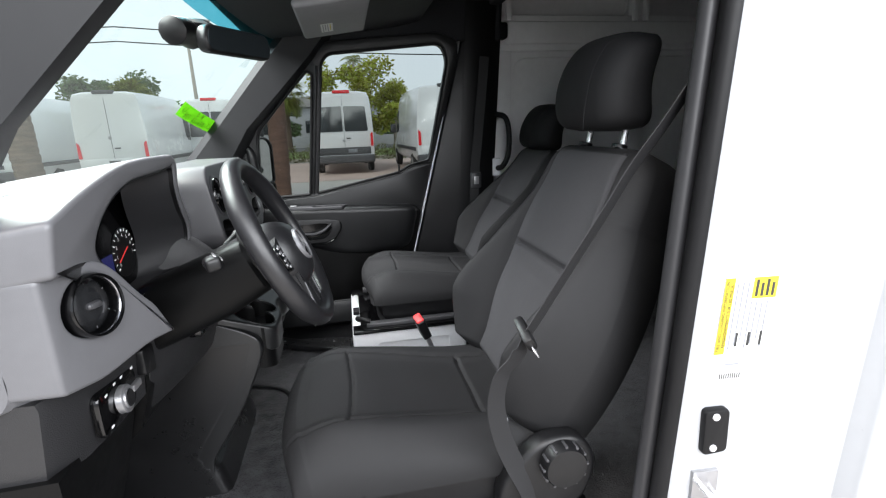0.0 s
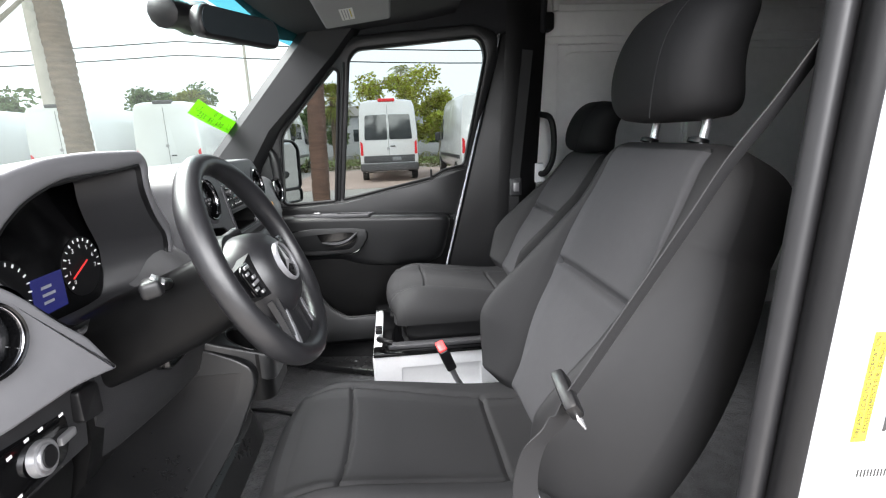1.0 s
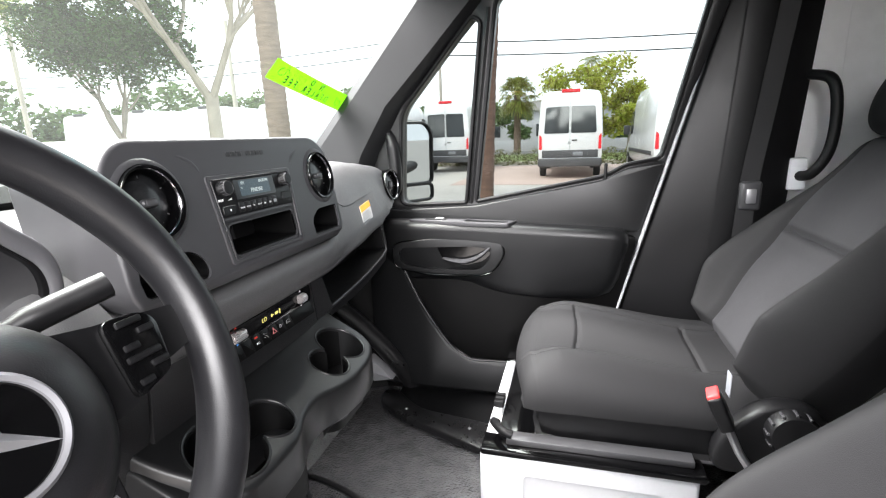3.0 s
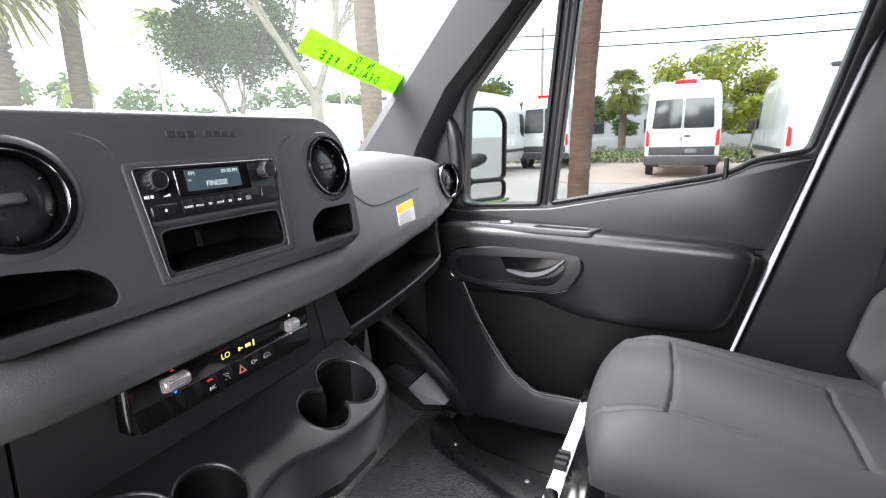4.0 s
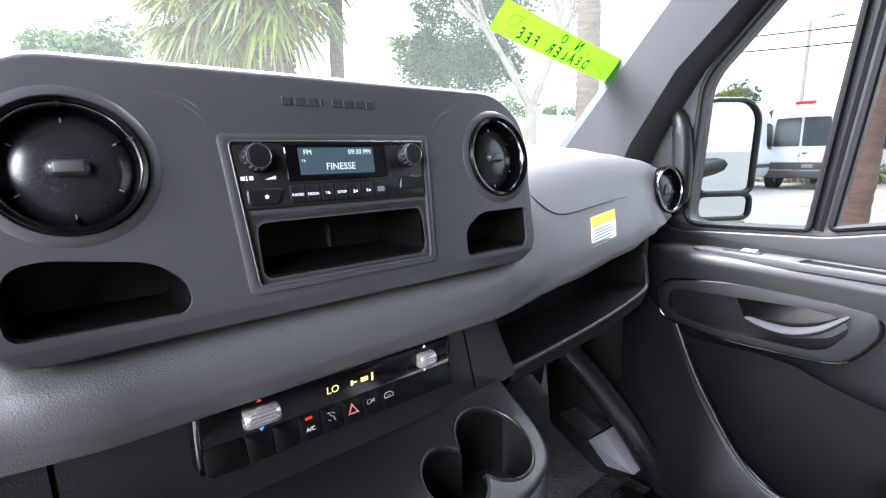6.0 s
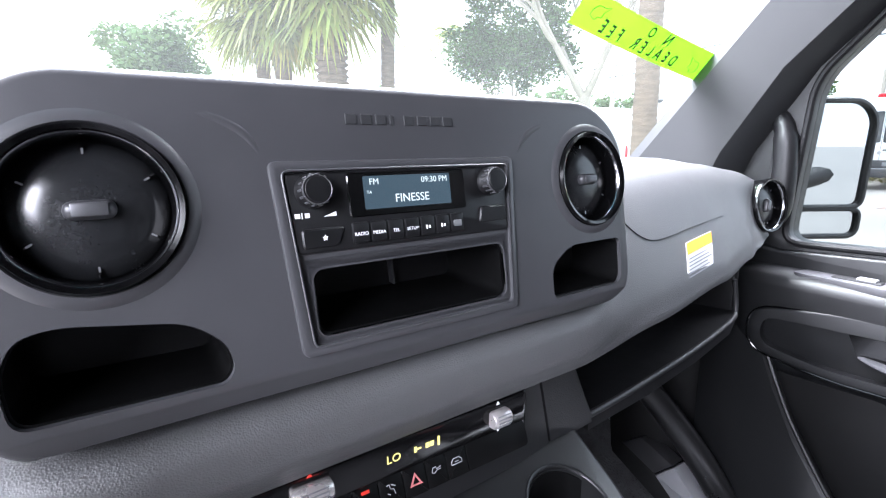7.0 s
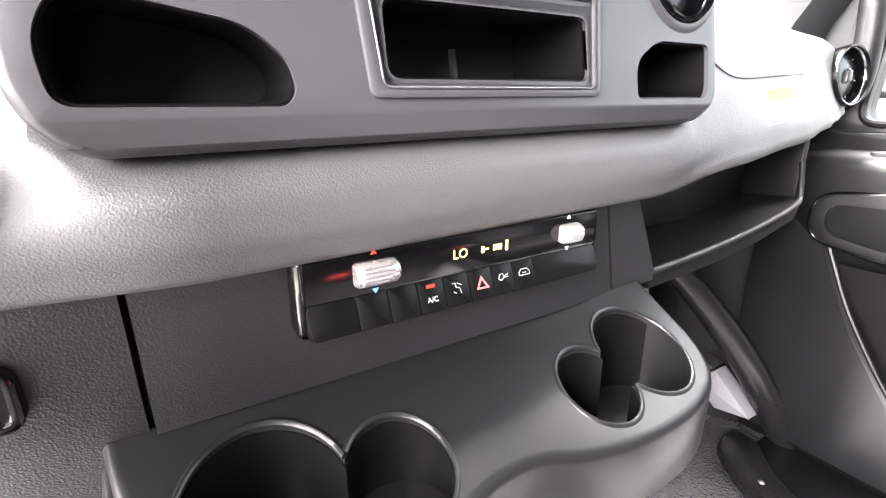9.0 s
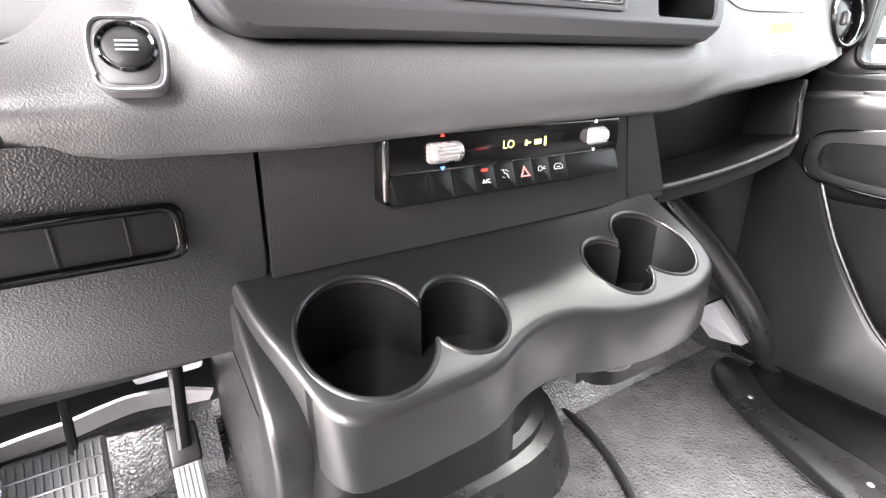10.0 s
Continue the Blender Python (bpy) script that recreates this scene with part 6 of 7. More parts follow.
wheel = thing("steering_wheel", WC, "black steering wheel with three spokes and a round badge", "steering wheel")
rings = []
for k in range(72):
    a = 2 * math.pi * k / 72
    grip = 0.0165 + 0.0022 * math.exp(-((math.degrees(a) % 180 - 35) / 18) ** 2) + 0.0022 * math.exp(-((math.degrees(a) % 180 - 145) / 18) ** 2)
    rings.append([((0.172 + grip * math.cos(b)) * math.cos(a), (0.172 + grip * math.cos(b)) * math.sin(a), grip * 1.12 * math.sin(b)) for b in [2 * math.pi * j / 18 for j in range(18)]])
rim = loft(rings + [rings[0]], caps=False)
bmesh.ops.remove_doubles(rim, verts=rim.verts, dist=1e-6)
SPOKE = surface("satin_grey_spoke", (0.2, 0.2, 0.21), 0.36, metal=0.5, spots=0.1, rough_var=0.05)
RIM = surface("wheel_rim_grain", (0.008, 0.008, 0.009), 0.36, grain=1100, bump=0.2, spots=0.12, rough_var=0.06, kind="VORONOI", spec=0.5)
part("rim", move(rim, WM), RIM, wheel, "grained black rim")
hub = []
for s in range(16):
    f = s / 15
    e = math.cos(f * math.pi / 2) ** 0.5 if s < 15 else 0.03
    ring = []
    for j in range(56):
        c, n = math.cos(2 * math.pi * j / 56), math.sin(2 * math.pi * j / 56)
        narrow = 1.0 - 0.16 * max(0.0, -n)
        ring.append((0.079 * e * narrow * math.copysign(abs(c) ** 0.8, c) + 0.006, 0.081 * e * math.copysign(abs(n) ** 0.85, n) - 0.028, -0.045 + 0.08 * (1 - (1 - f) ** 1.6)))
    hub.append(ring)
part("airbag_cover", move(loft(hub), WM), RIM, wheel, "domed black airbag cover")
BADGE = Vector((-0.002, -0.021, 0.0345))
badge = part("badge_ring", move(spin([(0.0305, -0.008), (0.0305, 0.001), (0.0285, 0.003), (0.0262, 0.002), (0.0262, -0.004)], 48), WM @ Matrix.Translation(BADGE) @ Matrix.Scale(1.14, 4)), SPOKE, wheel, "bright round badge ring")
part("badge_ground", move(spin([(1e-5, 0.001), (0.0265, 0.0), (0.0265, -0.004), (1e-5, -0.004)], 40), WM @ Matrix.Translation(BADGE) @ Matrix.Scale(1.14, 4)), GLOSS, badge)
for k in range(3):
    a = math.pi / 2 + k * 2 * math.pi / 3
    d, q = Vector((math.cos(a), math.sin(a), 0)), Vector((-math.sin(a), math.cos(a), 0))
    ray = bmesh.new()
    vs = [ray.verts.new(p) for p in (d * 0.0262, q * 0.0045, -q * 0.0045, Vector((0, 0, 0.0035)))]
    for tri in ((0, 1, 3), (0, 3, 2), (1, 2, 3), (0, 2, 1)):
        ray.faces.new([vs[i] for i in tri])
    part("badge_ray", move(ray, WM @ Matrix.Translation(BADGE + Vector((0, 0, 0.0008))) @ Matrix.Scale(1.14, 4)), SATIN, badge, smooth=0)
for s in (-1, 1):
    arm = loft([[(s * x, y0, z), (s * x, y1, z), (s * x, y1, z - 0.018), (s * x, y0, z - 0.018)] for x, y0, y1, z in ((0.05, -0.05, 0.022, 0.005), (0.085, -0.045, 0.016, 0.006), (0.13, -0.028, 0.012, 0.0), (0.172, -0.02, 0.008, -0.002))])
    sp = part("spoke", move(arm, WM), DARK, wheel, "black side spoke")
    pod = part("button_pod", move(plate(rounded([(s * 0.088, -0.043), (s * 0.122, -0.034), (s * 0.128, 0.005), (s * 0.118, 0.014), (s * 0.088, 0.016)], 0.008, 4), [], "z", 0.004, 0.011, 0.002, 2), WM), GLOSS, sp, "gloss black button pod")
    for j, (w0, w1) in enumerate(((0.093, 0.104), (0.107, 0.121), (0.092, 0.119), (0.094, 0.106), (0.109, 0.122), (0.096, 0.116))):
        y = -0.033 + 0.0085 * j
        part("button", move(box(*sorted((s * w0, s * w1)), y - 0.0028, y + 0.0022, 0.010, 0.0132, 0.0012), WM), SATIN if s < 0 else DARK, sp, "slim wheel button")
    low = loft([[(s * (x - w), y, z), (s * (x + w), y, z), (s * (x + w), y, z - 0.016), (s * (x - w), y, z - 0.016)] for x, y, w, z in ((0.034, -0.06, 0.020, 0.008), (0.036, -0.10, 0.018, 0.004), (0.042, -0.14, 0.019, 0.0), (0.05, -0.168, 0.024, -0.002))])
    part("lower_spoke", move(low, WM), RIM, wheel)
    inlay = loft([[(s * (x - w), y, z), (s * (x + w), y, z), (s * (x + w), y, z - 0.004), (s * (x - w), y, z - 0.004)] for x, y, w, z in ((0.046, -0.085, 0.003, 0.0068), (0.050, -0.115, 0.005, 0.0045), (0.058, -0.145, 0.0065, 0.0016), (0.062, -0.158, 0.005, 0.0006))])
    part("spoke_inlay", move(inlay, WM), SPOKE, wheel, "satin grey spoke inlay")
part("spoke_web", move(loft([[(-w, y, z), (w, y, z), (w, y, z - 0.01), (-w, y, z - 0.01)] for y, w, z in ((-0.06, 0.06, 0.0), (-0.11, 0.058, -0.002), (-0.165, 0.075, -0.004))]), WM), RIM, wheel)
column = [[(math.copysign(abs(math.cos(a)) ** 0.6, math.cos(a)) * w, math.copysign(abs(math.sin(a)) ** 0.6, math.sin(a)) * h - o, z) for a in [2 * math.pi * j / 28 for j in range(28)]] for z, w, h, o in ((-0.045, 0.055, 0.05, 0.01), (-0.06, 0.07, 0.06, 0.01), (-0.14, 0.068, 0.064, 0.014), (-0.24, 0.06, 0.066, 0.01), (-0.36, 0.05, 0.06, 0.01))]
sc = thing("steering_column", WC - 0.15 * WN, "black plastic steering column cover with stalks", "steering column")
# The shade behind the hub is put into this cover's and collar's black.
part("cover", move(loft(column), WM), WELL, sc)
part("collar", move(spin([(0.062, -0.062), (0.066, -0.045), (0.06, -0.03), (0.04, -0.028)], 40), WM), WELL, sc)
st = part("left_stalk", tube(curve([(-0.235, 0.905, 1.60), (-0.225, 0.86, 1.612), (-0.205, 0.80, 1.624)], 6), [0.009] * 5 + [0.011] * 8, 12), DARK, sc, "black indicator stalk")
part("stalk_tip", move(box(-0.013, 0.013, -0.02, 0.016, -0.012, 0.012, 0.007, 3), pose(-0.198, 0.788, 1.628, 0, -10, 20)), DARK, st, "black stalk tip")
part("tip_face", move(box(-0.009, 0.009, -0.013, 0.009, 0.0115, 0.0135, 0.003, 2), pose(-0.198, 0.788, 1.628, 0, 38, 20)), SATIN, st, "silver face of the stalk tip")
part("right_stalk", tube(curve([(-0.235, 1.03, 1.60), (-0.22, 1.085, 1.615), (-0.20, 1.14, 1.63)], 6), [0.009] * 6 + [0.012] * 7, 12), DARK, sc, "black selector stalk")
part("seat_track_strip", move(join(box(-0.05, 0.05, -0.004, 0.004, 0, 0.006, 0.002), box(-0.05, 0.05, 0.012, 0.02, 0, 0.006, 0.002)), pose(-0.2, 0.74, 0.845, 0, 0, 80)), CHROME, tagged(thing("entry_trim", (-0.2, 0.74, 0.845), "bright strips on the driver's floor edge", "floor trim")))

# ---- labels and striker on the white pillar ----
pl = thing("tyre_label", (0.66, 0.6, 1.5), "white and yellow tyre information label on the pillar", "label")


def on_pillar(u0, u1, z0, z1, out):
    """A patch on the pillar's outer face: u runs along it from the seal."""
    rings = []
    for u in (u0, u1):
        for_z = []
        for z, o in ((z0, out), (z1, out), (z1, out - 0.0008), (z0, out - 0.0008)):
            x = 0.612 + u + 0.06 * (z - 1.5)
            for_z.append((x, 0.6118 - 0.092 * u - o, z))
        rings.append(for_z)
    return loft(rings)


part("paper", on_pillar(0.012, 0.105, 1.435, 1.575, 0.0012), PAPER, pl, smooth=0)
part("heading", on_pillar(0.012, 0.029, 1.437, 1.573, 0.0016), YELLOW, pl, "yellow heading with black words", smooth=0)


def pillar_words(text, u, z, size, out, ink, parent):
    """Words up the pillar's outer face, read with the head to the left."""
    m = Matrix.Translation((0.612 + u + 0.06 * (z - 1.5), 0.6118 - 0.092 * u - out, z)) @ Matrix(((0.06, -1, 0.09), (0, 0.092, -1), (1, 0.06, 0))).to_4x4()
    return lettering("words", text, size, m, ink, parent, 0.0001)


pillar_words("TIRE AND LOADING INFORMATION", 0.0165, 1.505, 0.0078, 0.0022, INK, pl)
pillar_words("RENSEIGNEMENTS SUR LES PNEUS", 0.0248, 1.505, 0.0074, 0.0022, INK, pl)
part("table_head", on_pillar(0.062, 0.105, 1.535, 1.572, 0.0016), YELLOW, pl, smooth=0)
for k in range(4):
    part("table_bar", on_pillar(0.067 + 0.0095 * k, 0.0715 + 0.0095 * k, 1.539, 1.568 - 0.006 * (k % 2), 0.002), INK, pl, smooth=0)
for k in range(7):
    part("text_bar", on_pillar(0.034 + 0.0095 * k, 0.0362 + 0.0095 * k, 1.445 + 0.008 * (k % 3), 1.565 if k < 3 else 1.53, 0.002), GREYINK, pl, smooth=0)
for k in range(3):
    part("text_bar", on_pillar(0.045 + 0.022 * k, 0.049 + 0.022 * k, 1.45, 1.475, 0.0022), INK, pl, smooth=0)
bl = thing("barcode_label", (0.66, 0.6, 1.4), "small white barcode label on the pillar", "label")
part("paper", on_pillar(0.02, 0.075, 1.385, 1.43, 0.0012), PAPER, bl, smooth=0)
for k in range(10):
    part("bar", on_pillar(0.028 + 0.004 * k, 0.0298 + 0.004 * k, 1.39, 1.40, 0.0018), INK, bl, smooth=0)
part("text_bar", on_pillar(0.035, 0.06, 1.415, 1.419, 0.0018), GREYINK, bl, smooth=0)
stk = thing("door_striker", (0.63, 0.6, 1.29), "black door contact plate with two screws", "contact plate")
PMAT = Matrix.Translation((0.632, 0.607, 1.292)) @ Matrix.Rotation(radians(-5), 4, "Z")
part("plate", move(plate(rounded([(-0.022, -0.045), (0.024, -0.04), (0.022, 0.045), (-0.024, 0.045)], 0.01, 4), [], "y", -0.012, 0.006, 0.004, 2), PMAT), RUBBER, stk)
for z in (-0.03, 0.032):
    part("screw", move(spin([(1e-5, 0.003), (0.006, 0.0025), (0.0075, 0.0)], 16), PMAT @ Matrix.Translation((-0.004, -0.0115, z)) @ Matrix.Rotation(radians(90), 4, "X")), CHROME, stk)
lt = thing("door_latch_loop", (0.64, 0.59, 1.17), "bright steel latch loop on the pillar", "latch")
part("base", move(box(-0.025, 0.025, -0.006, 0.004, -0.035, 0.035, 0.003), Matrix.Translation((0.625, 0.607, 1.175)) @ Matrix.Rotation(radians(-5), 4, "Z")), SATIN, lt)
part("loop", tube(curve([(0.605, 0.604, 1.195), (0.605, 0.568, 1.192), (0.63, 0.56, 1.18), (0.645, 0.566, 1.165), (0.645, 0.602, 1.16)], 6), 0.0055, 10), CHROME, lt)

# ---- green banner on the windscreen ----
ban = thing("windscreen_banner", (-0.58, 2.15, 1.9), "lime green sticker with mirrored handwriting on the windscreen", "sticker")
GREEN = surface("lime_green_vinyl", (0.06, 0.24, 0.004), 0.55, spots=0.08, spot_scale=6)
nt = GREEN.node_tree
tl = nt.nodes.new("ShaderNodeBsdfTranslucent")
tl.inputs[0].default_value = (0.06, 0.24, 0.004, 1)
mixn = nt.nodes.new("ShaderNodeMixShader")
mixn.inputs[0].default_value = 0.6
nt.links.new(nt.nodes["Principled BSDF"].outputs[0], mixn.inputs[1])
nt.links.new(tl.outputs[0], mixn.inputs[2])
nt.links.new(mixn.outputs[0], nt.nodes["Material Output"].inputs[0])
MARK = surface("marker_ink", (0.008, 0.03, 0.006), 0.6, spots=0.1)
B0, B1 = Vector((2.342, 1.872)), Vector((1.957, 1.939))


def on_banner(u, v, out):
    """u: 0 at the pillar to 1 along the banner; v: across it, metres."""
    d = (B1 - B0)
    n = Vector((d.y, -d.x)).normalized()
    p = B0 + d * u + n * v
    return Vector(screen(p.x, p.y)) + Vector((0.76, 0, -0.65)) * out


bm = bmesh.new()
rows = [[bm.verts.new(on_banner(i / 24, -0.0225 + 0.0225 * j, 0.009)) for j in range(3)] for i in range(25)]
for i in range(24):
    for j in range(2):
        bm.faces.new((rows[i][j], rows[i + 1][j], rows[i + 1][j + 1], rows[i][j + 1]))
bmesh.ops.solidify(bm, geom=bm.faces[:], thickness=0.0006)
part("vinyl", bm, GREEN, ban, smooth=30)


def banner_words(text, u, v, size, pitch):
    """Handwriting laid on the banner, one letter after another on its bowed face."""
    rng = random.Random(len(text))
    reach = (on_banner(1, 0, 0.0105) - on_banner(0, 0, 0.0105)).length
    for k, letter in enumerate(text):
        if letter == " ":
            continue
        ob = lettering("letter", letter, size * rng.uniform(0.92, 1.08), Matrix.Identity(4), MARK, ban, 0.0003, bold=0.0004)
        du, dv, skew = (k - (len(text) - 1) / 2) * pitch, rng.uniform(-0.001, 0.001), rng.uniform(-0.12, 0.12)
        for p in ob.data.vertices:
            p.co = on_banner(u + (du + p.co.x + skew * p.co.y) / reach, v + dv + p.co.y, 0.0112 + p.co.z)


banner_words("NO", 0.46, 0.0105, 0.022, 0.05)
banner_words("DEALER FEE", 0.54, -0.0095, 0.023, 0.0235)
for u, v, w in ((0.115, -0.006, 1), (0.885, 0.002, -1)):
    hand = [(-0.04, 0.002), (-0.02, 0.009), (0.02, 0.009), (0.05, 0.012), (0.028, 0.003), (0.03, -0.003), (0.005, -0.004), (0.002, -0.008), (-0.022, -0.007), (-0.04, -0.005), (-0.04, 0.002)]
    part("pointing_mark", tube([on_banner(u + w * a, v + b, 0.0115) for a, b in hand], 0.0007, 5), MARK, ban)

# ---- outside: lot, parked vans, trees, hedge, poles ----
GROUND = 0.34
CONCRETE = surface("pale_concrete_lot", (0.42, 0.39, 0.36), 0.85, grain=60, bump=0.3, spots=0.14, spot_scale=0.35)
PAVER = surface("reddish_paving", (0.42, 0.32, 0.28), 0.85, grain=60, bump=0.3, spots=0.15, spot_scale=0.6)
GRASS = surface("verge_grass", (0.11, 0.17, 0.035), 0.9, grain=40, bump=0.6, spots=0.3, spot_scale=0.5)
ASPHALT = surface("road_asphalt", (0.12, 0.12, 0.12), 0.85, grain=80, bump=0.3, spots=0.15, spot_scale=0.4)


def leafy(name, color, rough, through_share=0.45, **more):
    """A leaf's surface, which also lets light through to its other side."""
    m = surface(name, color, rough, **more)
    N, L = m.node_tree.nodes, m.node_tree.links
    tl, mx, hs = N.new("ShaderNodeBsdfTranslucent"), N.new("ShaderNodeMixShader"), [n for n in N if n.type == "HUE_SAT"][0]
    L.new(hs.outputs[0], tl.inputs[0])
    mx.inputs[0].default_value = through_share
    L.new(N["Principled BSDF"].outputs[0], mx.inputs[1])
    L.new(tl.outputs[0], mx.inputs[2])
    L.new(mx.outputs[0], N["Material Output"].inputs[0])
    return m


LEAF = leafy("tree_leaves", (0.07, 0.115, 0.03), 0.5, spots=0.25, spot_scale=1.5, island=0.55)
LEAFY = leafy("yellow_green_leaves", (0.36, 0.37, 0.06), 0.55, spots=0.25, spot_scale=1.0, island=0.5)
FAR_LEAF = leafy("distant_leaves", (0.12, 0.17, 0.07), 0.7, spots=0.25, spot_scale=0.6, island=0.4)
FROND = leafy("palm_fronds", (0.22, 0.235, 0.05), 0.45, spots=0.2, spot_scale=2, island=0.5)
DRYFROND = leafy("yellowing_fronds", (0.5, 0.41, 0.12), 0.6, spots=0.2, spot_scale=2, island=0.4)


def barky(name, color, squeeze, **more):
    """Bark: its grain is drawn out round the trunk."""
    m = surface(name, color, 0.9, **more)
    N, L = m.node_tree.nodes, m.node_tree.links
    mp = N.new("ShaderNodeMapping")
    mp.inputs["Scale"].default_value = (1, 1, squeeze)
    src = [n for n in N if n.type == "TEX_COORD"][0].outputs["Object"]
    for link in list(src.links):
        L.new(mp.outputs[0], link.to_socket)
    L.new(src, mp.inputs[0])
    return m


REDTRUNK = barky("reddish_palm_bark", (0.105, 0.058, 0.043), 7, grain=22, bump=0.9, spots=0.4, spot_scale=5)
TRUNK = barky("palm_trunk_bark", (0.15, 0.108, 0.08), 5, grain=22, bump=0.9, spots=0.35, spot_scale=4)
BARK = surface("pale_tree_bark", (0.30, 0.26, 0.22), 0.9, grain=40, bump=0.5, spots=0.25, spot_scale=3)
VANPAINT = surface("white_fleet_van_paint", (0.72, 0.73, 0.74), 0.25, spots=0.03, spot_scale=1, coat=0.6, rough_var=0.04)
BUMPER = surface("grey_bumper_plastic", (0.06, 0.06, 0.065), 0.55, spots=0.12, rough_var=0.06)
CONC_POLE = surface("concrete_pole", (0.42, 0.38, 0.33), 0.85, grain=30, bump=0.3, spots=0.15, spot_scale=1)
TYRE = surface("tyre_rubber", (0.02, 0.02, 0.02), 0.75, spots=0.15)
ROOFTILE = surface("far_roof", (0.35, 0.34, 0.33), 0.8, spots=0.1)

bm = bmesh.new()
bmesh.ops.create_grid(bm, x_segments=40, y_segments=40, size=400)
tagged(part("ground", move(bm, Matrix.Translation((0, 0, GROUND)))  , CONCRETE), "pale concrete ground of the vehicle lot", "ground", kind="structure")
tagged(part("pavement", box(-3.4, 14, 15.0, 24.0, GROUND, GROUND + 0.012, 0.003), PAVER), "reddish paved parking bays", "pavement", kind="structure")
tagged(part("verge", box(-60, 60, 25.4, 36.0, GROUND, GROUND + 0.06, 0.02), GRASS), "strip of grass along the road", "grass verge", kind="structure")
tagged(part("road", box(-120, 120, 36.5, 46, GROUND, GROUND + 0.015, 0.003), ASPHALT), "grey road beyond the lot", "road", kind="structure")
tagged(part("kerb", box(-60, 60, 25.1, 25.4, GROUND, GROUND + 0.14, 0.02), CONC_POLE), "concrete kerb along the verge", "kerb", kind="structure")
tagged(part("planter", join(box(-7.0, 0.6, 5.2, 6.9, GROUND, GROUND + 0.05, 0.02), box(-13.5, -3.2, 6.6, 11.2, GROUND, GROUND + 0.05, 0.02)), GRASS), "planted islands with grass under the palms", "planting bed", kind="structure")


def van_section(y, x, w, top, low):
    """A body section at distance y from the rear, as points round (x, z)."""
    h = top - low
    prof = [(0.90, 0.0), (0.985, 0.06), (1.0, 0.2), (1.0, 0.42), (0.985, 0.58), (0.95, 0.78), (0.905, 0.92), (0.84, 0.975), (0.6, 0.995), (0.0, 1.0)]
    right = [(x + w * a, y, low + h * b) for a, b in prof]
    left = [(x - w * a, y, low + h * b) for a, b in prof[:-1]][::-1]
    return right + left


def van(at, turn, windows, height, label, length=5.9):
    """A parked high-roof van, its rear at the given place, its nose along +y before the turn."""
    v = thing("van", (at[0], at[1], GROUND), label, "van", "parked vans")
    m = Matrix.Translation((at[0], at[1], GROUND)) @ Matrix.Rotation(radians(turn), 4, "Z")
    L, low = length, 0.42
    st = [(0.0, 0.93, height - 0.14, 0.50), (0.03, 0.975, height - 0.06, 0.45), (0.12, 0.99, height - 0.02, low), (1.5, 1.0, height, low), (L - 2.3, 1.0, height - 0.02, low), (L - 1.75, 0.985, height - 0.22, low), (L - 1.25, 0.97, height - 0.75, low), (L - 0.95, 0.96, 1.32, low), (L - 0.3, 0.93, 1.12, low), (L - 0.06, 0.88, 1.0, 0.45), (L, 0.80, 0.9, 0.5)]
    part("body", move(loft([van_section(y, 0, ww, t, lo) for y, ww, t, lo in st]), m), VANPAINT, v, "white van body", smooth=45)
    if windows:
        for s in (-1, 1):
            part("rear_window", move(plate(rounded([(s * 0.03, 1.42), (s * 0.80, 1.42), (s * 0.74, height - 0.52), (s * 0.03, height - 0.50)], 0.06, 5), [], "y", -0.012, 0.01), m), TINT, v, "dark tinted rear window")
            part("side_window", move(box(s * 0.985, s * 0.995, 0.5, 3.0, 1.45, height - 0.62, 0.05), m), TINT, v)
    for s in (-1, 1):
        part("tail_light", move(plate(rounded([(s * 0.86, 0.92), (s * 0.955, 0.92), (s * 0.945, 1.40), (s * 0.87, 1.32)], 0.03, 4), [], "y", -0.02, 0.05), m), TAIL, v, "red tail light")
        for y in (1.15, L - 1.0):
            wh = part("wheel", move(cyl((s * 0.78, y, 0.35), (s * 0.985, y, 0.35), 0.35, n=28, bevel=0.03), m), TYRE, v, "black tyre")
            part("rim", move(cyl((s * 0.95, y, 0.35), (s * 0.995, y, 0.35), 0.2, 0.17, n=20, bevel=0.01), m), SATIN, wh)
        part("front_window", move(plate(rounded([(L - 2.15, 1.35), (L - 1.35, 1.30), (L - 1.75, height - 0.72), (L - 2.15, height - 0.66)], 0.06, 4), [], "x", s * 0.955, s * 0.992), m), TINT, v)
        part("mirror", move(box(s * 1.02, s * 1.22, L - 1.55, L - 1.42, 1.3, 1.62, 0.03), m), BUMPER, v)
        part("side_strip", move(box(s * 0.985, s * 1.008, 0.3, L - 1.4, 0.74, 0.86, 0.01), m), BUMPER, v)
    part("door_joint", move(box(-0.005, 0.005, -0.006, 0.02, 0.75, height - 0.2, 0), m), BUMPER, v, smooth=0)
    part("bumper", move(box(-0.98, 0.98, -0.10, 0.25, 0.38, 0.64, 0.05, 3), m), BUMPER, v, "dark grey rear bumper")
    part("lower_door", move(box(-0.86, 0.86, -0.016, 0.02, 0.66, 0.90, 0.02), m), BUMPER if windows else VANPAINT, v)
    part("plate_bar", move(box(0.1 if windows else -0.16, 0.4 if windows else 0.16, -0.024, 0.0, 0.72, 0.84, 0.006), m), GREYINK if windows else BUMPER, v)
    part("handle", move(box(0.06, 0.22, -0.03, 0.0, 1.18, 1.22, 0.008), m), BUMPER, v)
    part("badge", move(cyl((-0.02, -0.012, 1.5 if not windows else 1.12), (-0.02, 0.02, 1.5 if not windows else 1.12), 0.05, n=20), m), SATIN, v)
